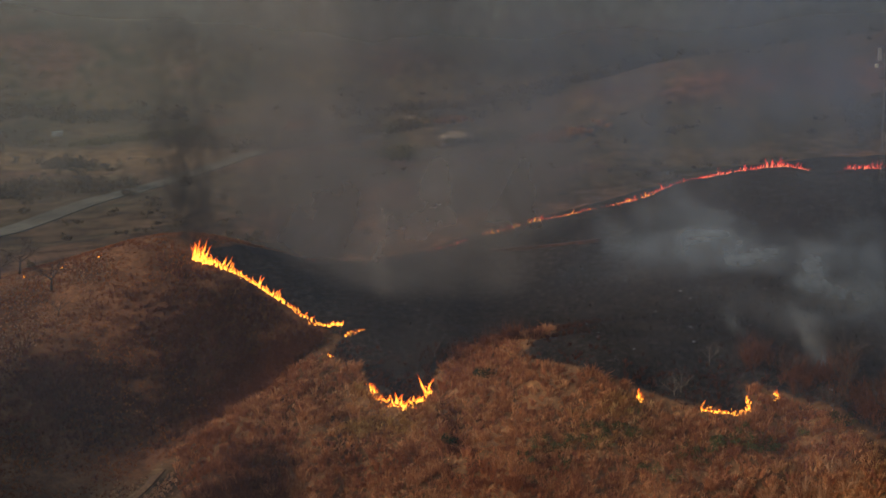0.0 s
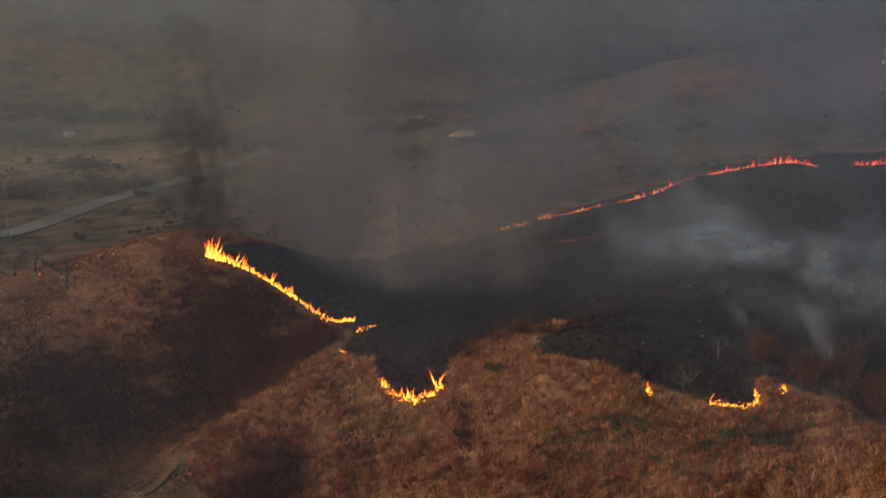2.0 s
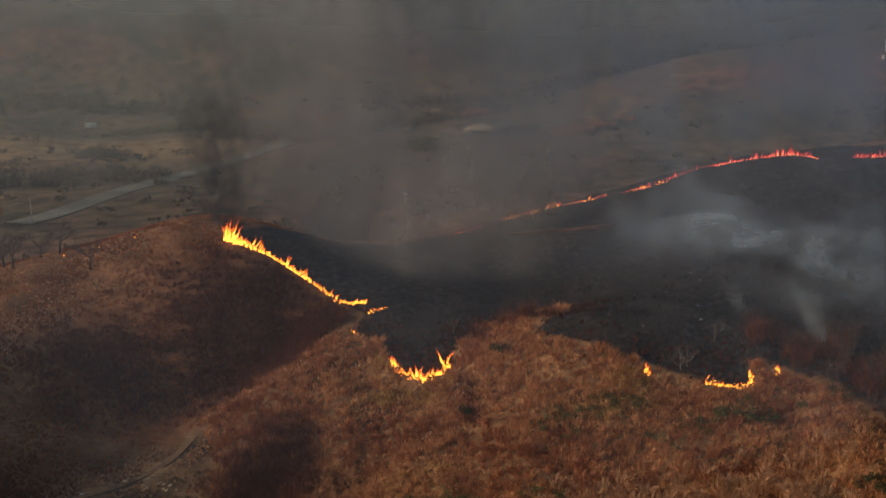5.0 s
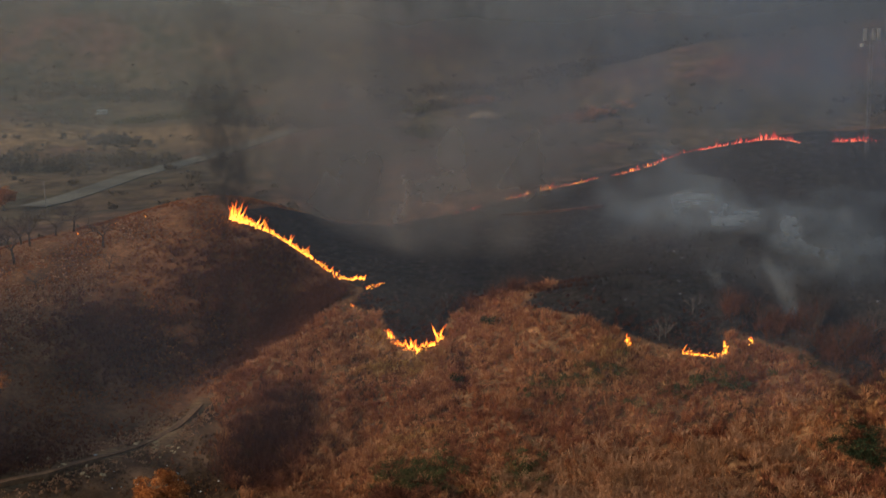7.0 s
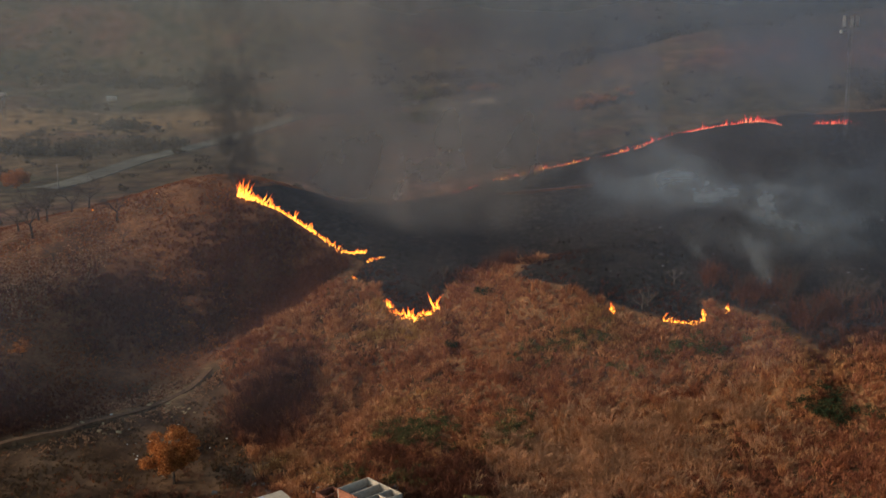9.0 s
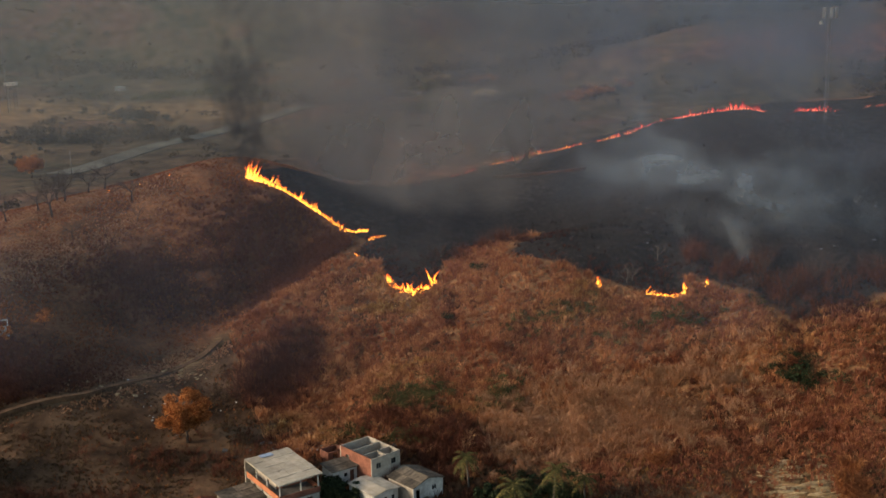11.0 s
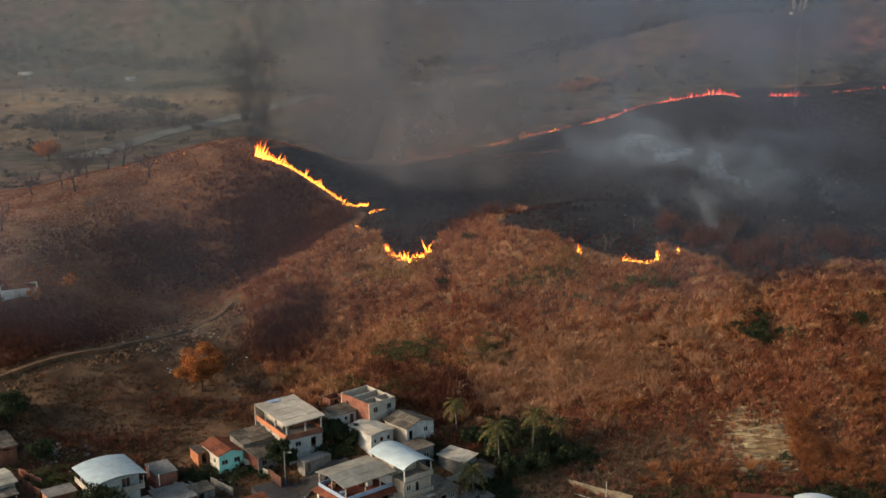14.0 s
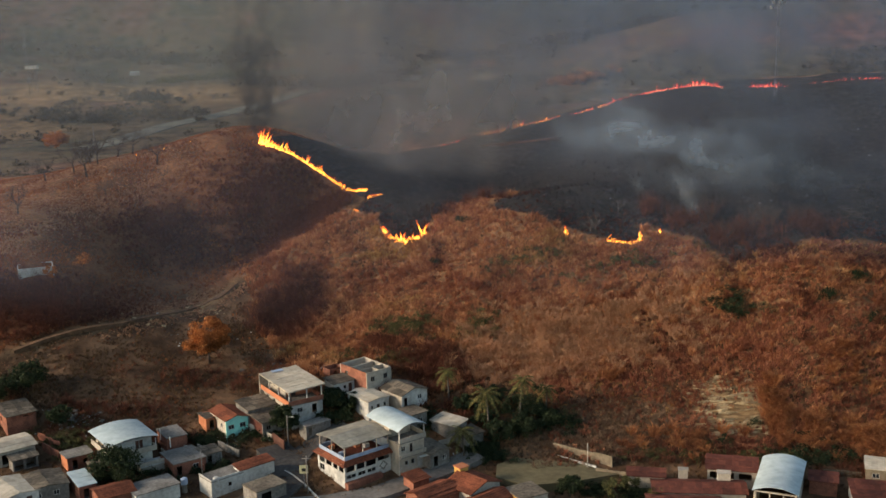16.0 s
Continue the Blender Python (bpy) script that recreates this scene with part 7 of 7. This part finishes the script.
shrubs("olive_bushes", "dusty olive bushes on waste ground", cloud(61, 60, -66, 124, 9, 5) + cloud(63, 40, 60, 116, 12, 2.5) + cloud(64, 40, -14, 150, 6, 4) + cloud(65, 30, -5, 146, 5, 2.5), LEAF_OLIVE, 182, (0.7, 1.7), True, 150, 0.15)
far = []
nr = np.random.default_rng(99)
for _ in range(2600):
    x, y = nr.uniform(-420, 520), nr.uniform(285, 1000)
    if line_distance(x, y, ROAD) > 10 and math.sin(x / 47 + 2 * math.sin(y / 61)) * math.sin(y / 39) > 0.15:
        far.append((x, y))
shrubs("far_bushes", "scattered dark bushes in the hazy valley", far, LEAF_DULL, 178, (1.2, 4.6), True, 40, 0.7)
shrubs("far_trees", "dark tree belts along the valley floor", cloud(26, 70, -185, 512, 50, 22) + cloud(98, 26, -180, 584, 16, 8) + cloud(27, 110, -60, 640, 70, 20) + cloud(28, 120, 60, 720, 130, 30) + cloud(29, 90, -240, 760, 120, 16) + cloud(30, 60, 240, 560, 60, 30),
       LEAF_DULL, 179, (3.0, 7.5), True, 80, 0.9)
shrubs("far_olive_trees", "olive-green trees round the far sheds", cloud(93, 90, -20, 572, 40, 16) + cloud(94, 26, 38, 592, 12, 8) + cloud(95, 60, -40, 640, 40, 14) + cloud(96, 60, -170, 672, 60, 8), LEAF_OLIVE, 189, (2.5, 5.5), True, 90, 0.6)
shrubs("far_orange_trees", "rust-coloured trees far across the valley", cloud(32, 26, 66, 580, 16, 9) + cloud(97, 10, 14, 640, 14, 6) + cloud(33, 8, -76, 690, 6, 6) + cloud(34, 20, 240, 480, 60, 10), LEAF_RUST, 180, (3.0, 6.5), True, 80, 0.8)

# ---------------------------------------------------------------- mast, shelter, rock
t = thing("antenna_mast", pose(93.4, 236, height(93.4, 236) - 0.3), "slender lattice antenna mast with white panels on the ridge", "mast")
hm = 82 - height(92.2, 236)
for k in range(3):
    a = 2 * math.pi * k / 3
    g = Geo()
    g.tube([(0.45 * math.cos(a), 0.45 * math.sin(a), 0), (0.4 * math.cos(a), 0.4 * math.sin(a), hm)], [0.04, 0.035], 5)
    part("leg", g, STEEL, t)
g = Geo()
for i in range(int(hm / 1.2)):
    for k in range(3):
        a, b = 2 * math.pi * k / 3, 2 * math.pi * (k + 1) / 3
        g.tube([(0.43 * math.cos(a), 0.43 * math.sin(a), i * 1.2), (0.43 * math.cos(b), 0.43 * math.sin(b), i * 1.2 + 1.2)], [0.015, 0.015], 4)
part("lattice", g, STEEL, t)
for k, (ax, ay) in enumerate([(-1.5, -0.3), (0.1, -0.9), (1.5, -0.2)]):
    g = Geo()
    g.box(ax - 0.32, ax + 0.32, ay - 0.12, ay + 0.12, hm - 1.6, hm + 0.9)
    p = part("antenna_panel", g, PANEL_HAZED, t)
    g = Geo()
    g.tube([(ax * 0.9, ay, hm - 0.4), (0, 0, hm - 0.4)], [0.05, 0.05], 5)
    part("bracket", g, STEEL, p)
g = Geo()
g.tube([(-2.3, -0.5, hm - 2.6), (-2.1, -0.8, hm - 2.6)], [0.4, 0.4], 12)
part("dish", g, WHITE, t, "small round white dish")
g = Geo()
g.tube([(-2.1, -0.5, hm - 2.6), (0, 0, hm - 2.6)], [0.05, 0.05], 5)
part("bracket", g, STEEL, t)

t = thing("open_shelter", pose(15.5, 589, height(15.5, 589) - 0.2, 0, 0, 8), "far open shelter with a low tan hipped roof", "shelter")
w, d = 16.5, 11.5
g = Geo()
g.add([(-w / 2, -d / 2, 3.6), (w / 2, -d / 2, 3.6), (w / 2, d / 2, 3.6), (-w / 2, d / 2, 3.6), (-w / 2 + 5, 0, 6.4), (w / 2 - 5, 0, 6.4)],
      [(0, 1, 5, 4), (1, 2, 5), (2, 3, 4, 5), (3, 0, 4), (3, 2, 1, 0)])
part("roof", g, plain("tan_thatch", (0.42, 0.31, 0.18), (0.6, 0.46, 0.28), 0.5), t)
posts(t, [(px, py) for px in (-7.8, -3.9, 0, 3.9, 7.8) for py in (-5.2, 5.2)], -0.5, 3.58, CREAM, 0.2)
box_part(t, "floor_slab", CONCRETE, -w / 2, w / 2, -d / 2, d / 2, -0.6, 0.25)

t = thing("tank_tower", pose(-257, 612, height(-257, 612) - 0.3), "far tower with a white flat tank on thin legs", "tower")
posts(t, [(-2, -2), (2, -2), (-2, 2), (2, 2)], 0, 14.5, STEEL, 0.16, "leg")
box_part(t, "tank", WHITE, -3.2, 3.2, -2.6, 2.6, 14.5, 16.1)
simple_house("far white building across the dry fields", -226, 716, 6, 5, 10, 2.2, WHITE, ZINC, "flat", {}, 0, 0.2, name="far_house")
simple_house("far tan-roofed shed among olive trees", -28, 622, 13, 5, 4, 2.6, GREY, OLDSHEET, "gable_x", {}, 0.8, 0.3, name="far_shed")
simple_house("far low shed with weathered roof", -50, 645, 9, 5, -8, 2.6, CREAM, OLDSHEET, "gable_x", {}, 0.8, 0.3, name="far_shed")
simple_house("far pale shed among trees", -6, 664, 9, 6, -6, 3.0, OLDWALL, OLDSHEET, "flat", {}, 0, 0.2, name="far_house")


def rock_face():
    """Cut rock in long uneven ledges where the foot of the hill was dug away."""
    rng = random.Random(77)
    t = thing("rock_outcrop", pose(61, 128, 0), "pale layered rock outcrop cut into the slope", "rock")
    for k in range(150):
        u, v = rng.uniform(-6.8, 6.6), rng.uniform(-6, 7.4)
        edge = 6.6 - 0.12 * max(0.0, v) ** 1.6
        if u > edge or (v > 5 and rng.random() < 0.4):
            continue
        x, y = 61 + u, 128 + v
        z = height(x, y)
        g = Geo()
        w, d, h = rng.uniform(0.8, 4.8), rng.uniform(0.15, 0.5), rng.uniform(0.05, 0.35)
        m = pose(u, v, z, rng.uniform(-8, 8), rng.uniform(-9, 7), rng.gauss(3, 8))
        n = 9
        for zz, s in ((-0.8, 1.1), (h * 0.6, 1.0), (h, 0.78)):
            for q in range(n):
                a = 2 * math.pi * q / n
                g.v.append(tuple(m @ Vector((w / 2 * s * math.cos(a) * rng.uniform(0.8, 1.2), d / 2 * s * math.sin(a) * rng.uniform(0.8, 1.2), zz + rng.uniform(-0.08, 0.08)))))
        for r_ in range(2):
            for q in range(n):
                g.f.append((r_ * n + q, r_ * n + (q + 1) % n, (r_ + 1) * n + (q + 1) % n, (r_ + 1) * n + q))
        g.f.append(tuple(2 * n + q for q in range(n)))
        part("ledge", g, ROCK, t)


rock_face()


def stones(name, label, places, seed, mat, lo=0.15, hi=0.5):
    rng = random.Random(seed)
    g = Geo()
    for x, y in places:
        s, z = rng.uniform(lo, hi), height(x, y)
        m = pose(x, y, z + s * 0.2, rng.uniform(-25, 25), rng.uniform(-25, 25), rng.uniform(0, 180))
        g.box(-s, s * rng.uniform(0.6, 1.2), -s * 0.7, s * 0.6, -s * 0.4, s * 0.5, m)
    solid(name, g, mat, label, "rubble", kind="stuff")


stones("rubble", "broken masonry and litter behind the houses", cloud(40, 90, -20, 146, 14, 4) + cloud(41, 60, -68, 131, 6, 3) + cloud(42, 30, -30, 138, 5, 2), 41, GREY)
stones("litter", "pale litter and broken sheets in the yards", cloud(46, 60, -12, 147, 14, 3) + cloud(47, 50, -66, 130, 8, 4) + cloud(48, 30, -36, 124, 5, 3) + cloud(49, 24, 8, 118, 6, 4) + cloud(99, 40, -50, 160, 12, 10), 44, WHITE, 0.08, 0.26)
stones("pale_stones", "pale stones along the dirt track", cloud(43, 26, -50, 174, 5, 3) + cloud(44, 16, -62, 163, 6, 3), 42, ROCK, 0.15, 0.5)
stones("ash_stones", "grey-white ash patches and stones on burnt ground", cloud(45, 70, 70, 196, 45, 26, lambda x, y: float(inside_distance(np.array([x]), np.array([y]), BURNT)[0]) > 3), 43, ASHPALE, 0.08, 0.34)


def fallen(name, label, places, seed, mat):
    """Fallen branches that lie about on the ground."""
    rng = random.Random(seed)
    g = Geo()
    for x, y in places:
        a, ln = rng.uniform(0, 6.28), rng.uniform(0.8, 2.6)
        z = height(x, y) + 0.25
        ex, ey = x + ln * math.cos(a), y + ln * math.sin(a)
        g.tube([(x, y, z), ((x + ex) / 2 + rng.uniform(-0.2, 0.2), (y + ey) / 2, z + rng.uniform(0.1, 0.5)), (ex, ey, height(ex, ey) + rng.uniform(0.2, 0.9))], [0.04, 0.035, 0.02], 4)
    solid(name, g, mat, label, "branches", kind="stuff")


fallen("fallen_branches", "ash-pale fallen branches on the burnt slope", cloud(70, 22, 94, 174, 6, 4) + cloud(71, 8, 74, 170, 6, 5), 70, PALE_BARK)
fallen("fallen_branches", "dry fallen branches on the brown slope", cloud(73, 26, -58, 160, 12, 8) + cloud(74, 14, -36, 146, 6, 3), 71, BARK)
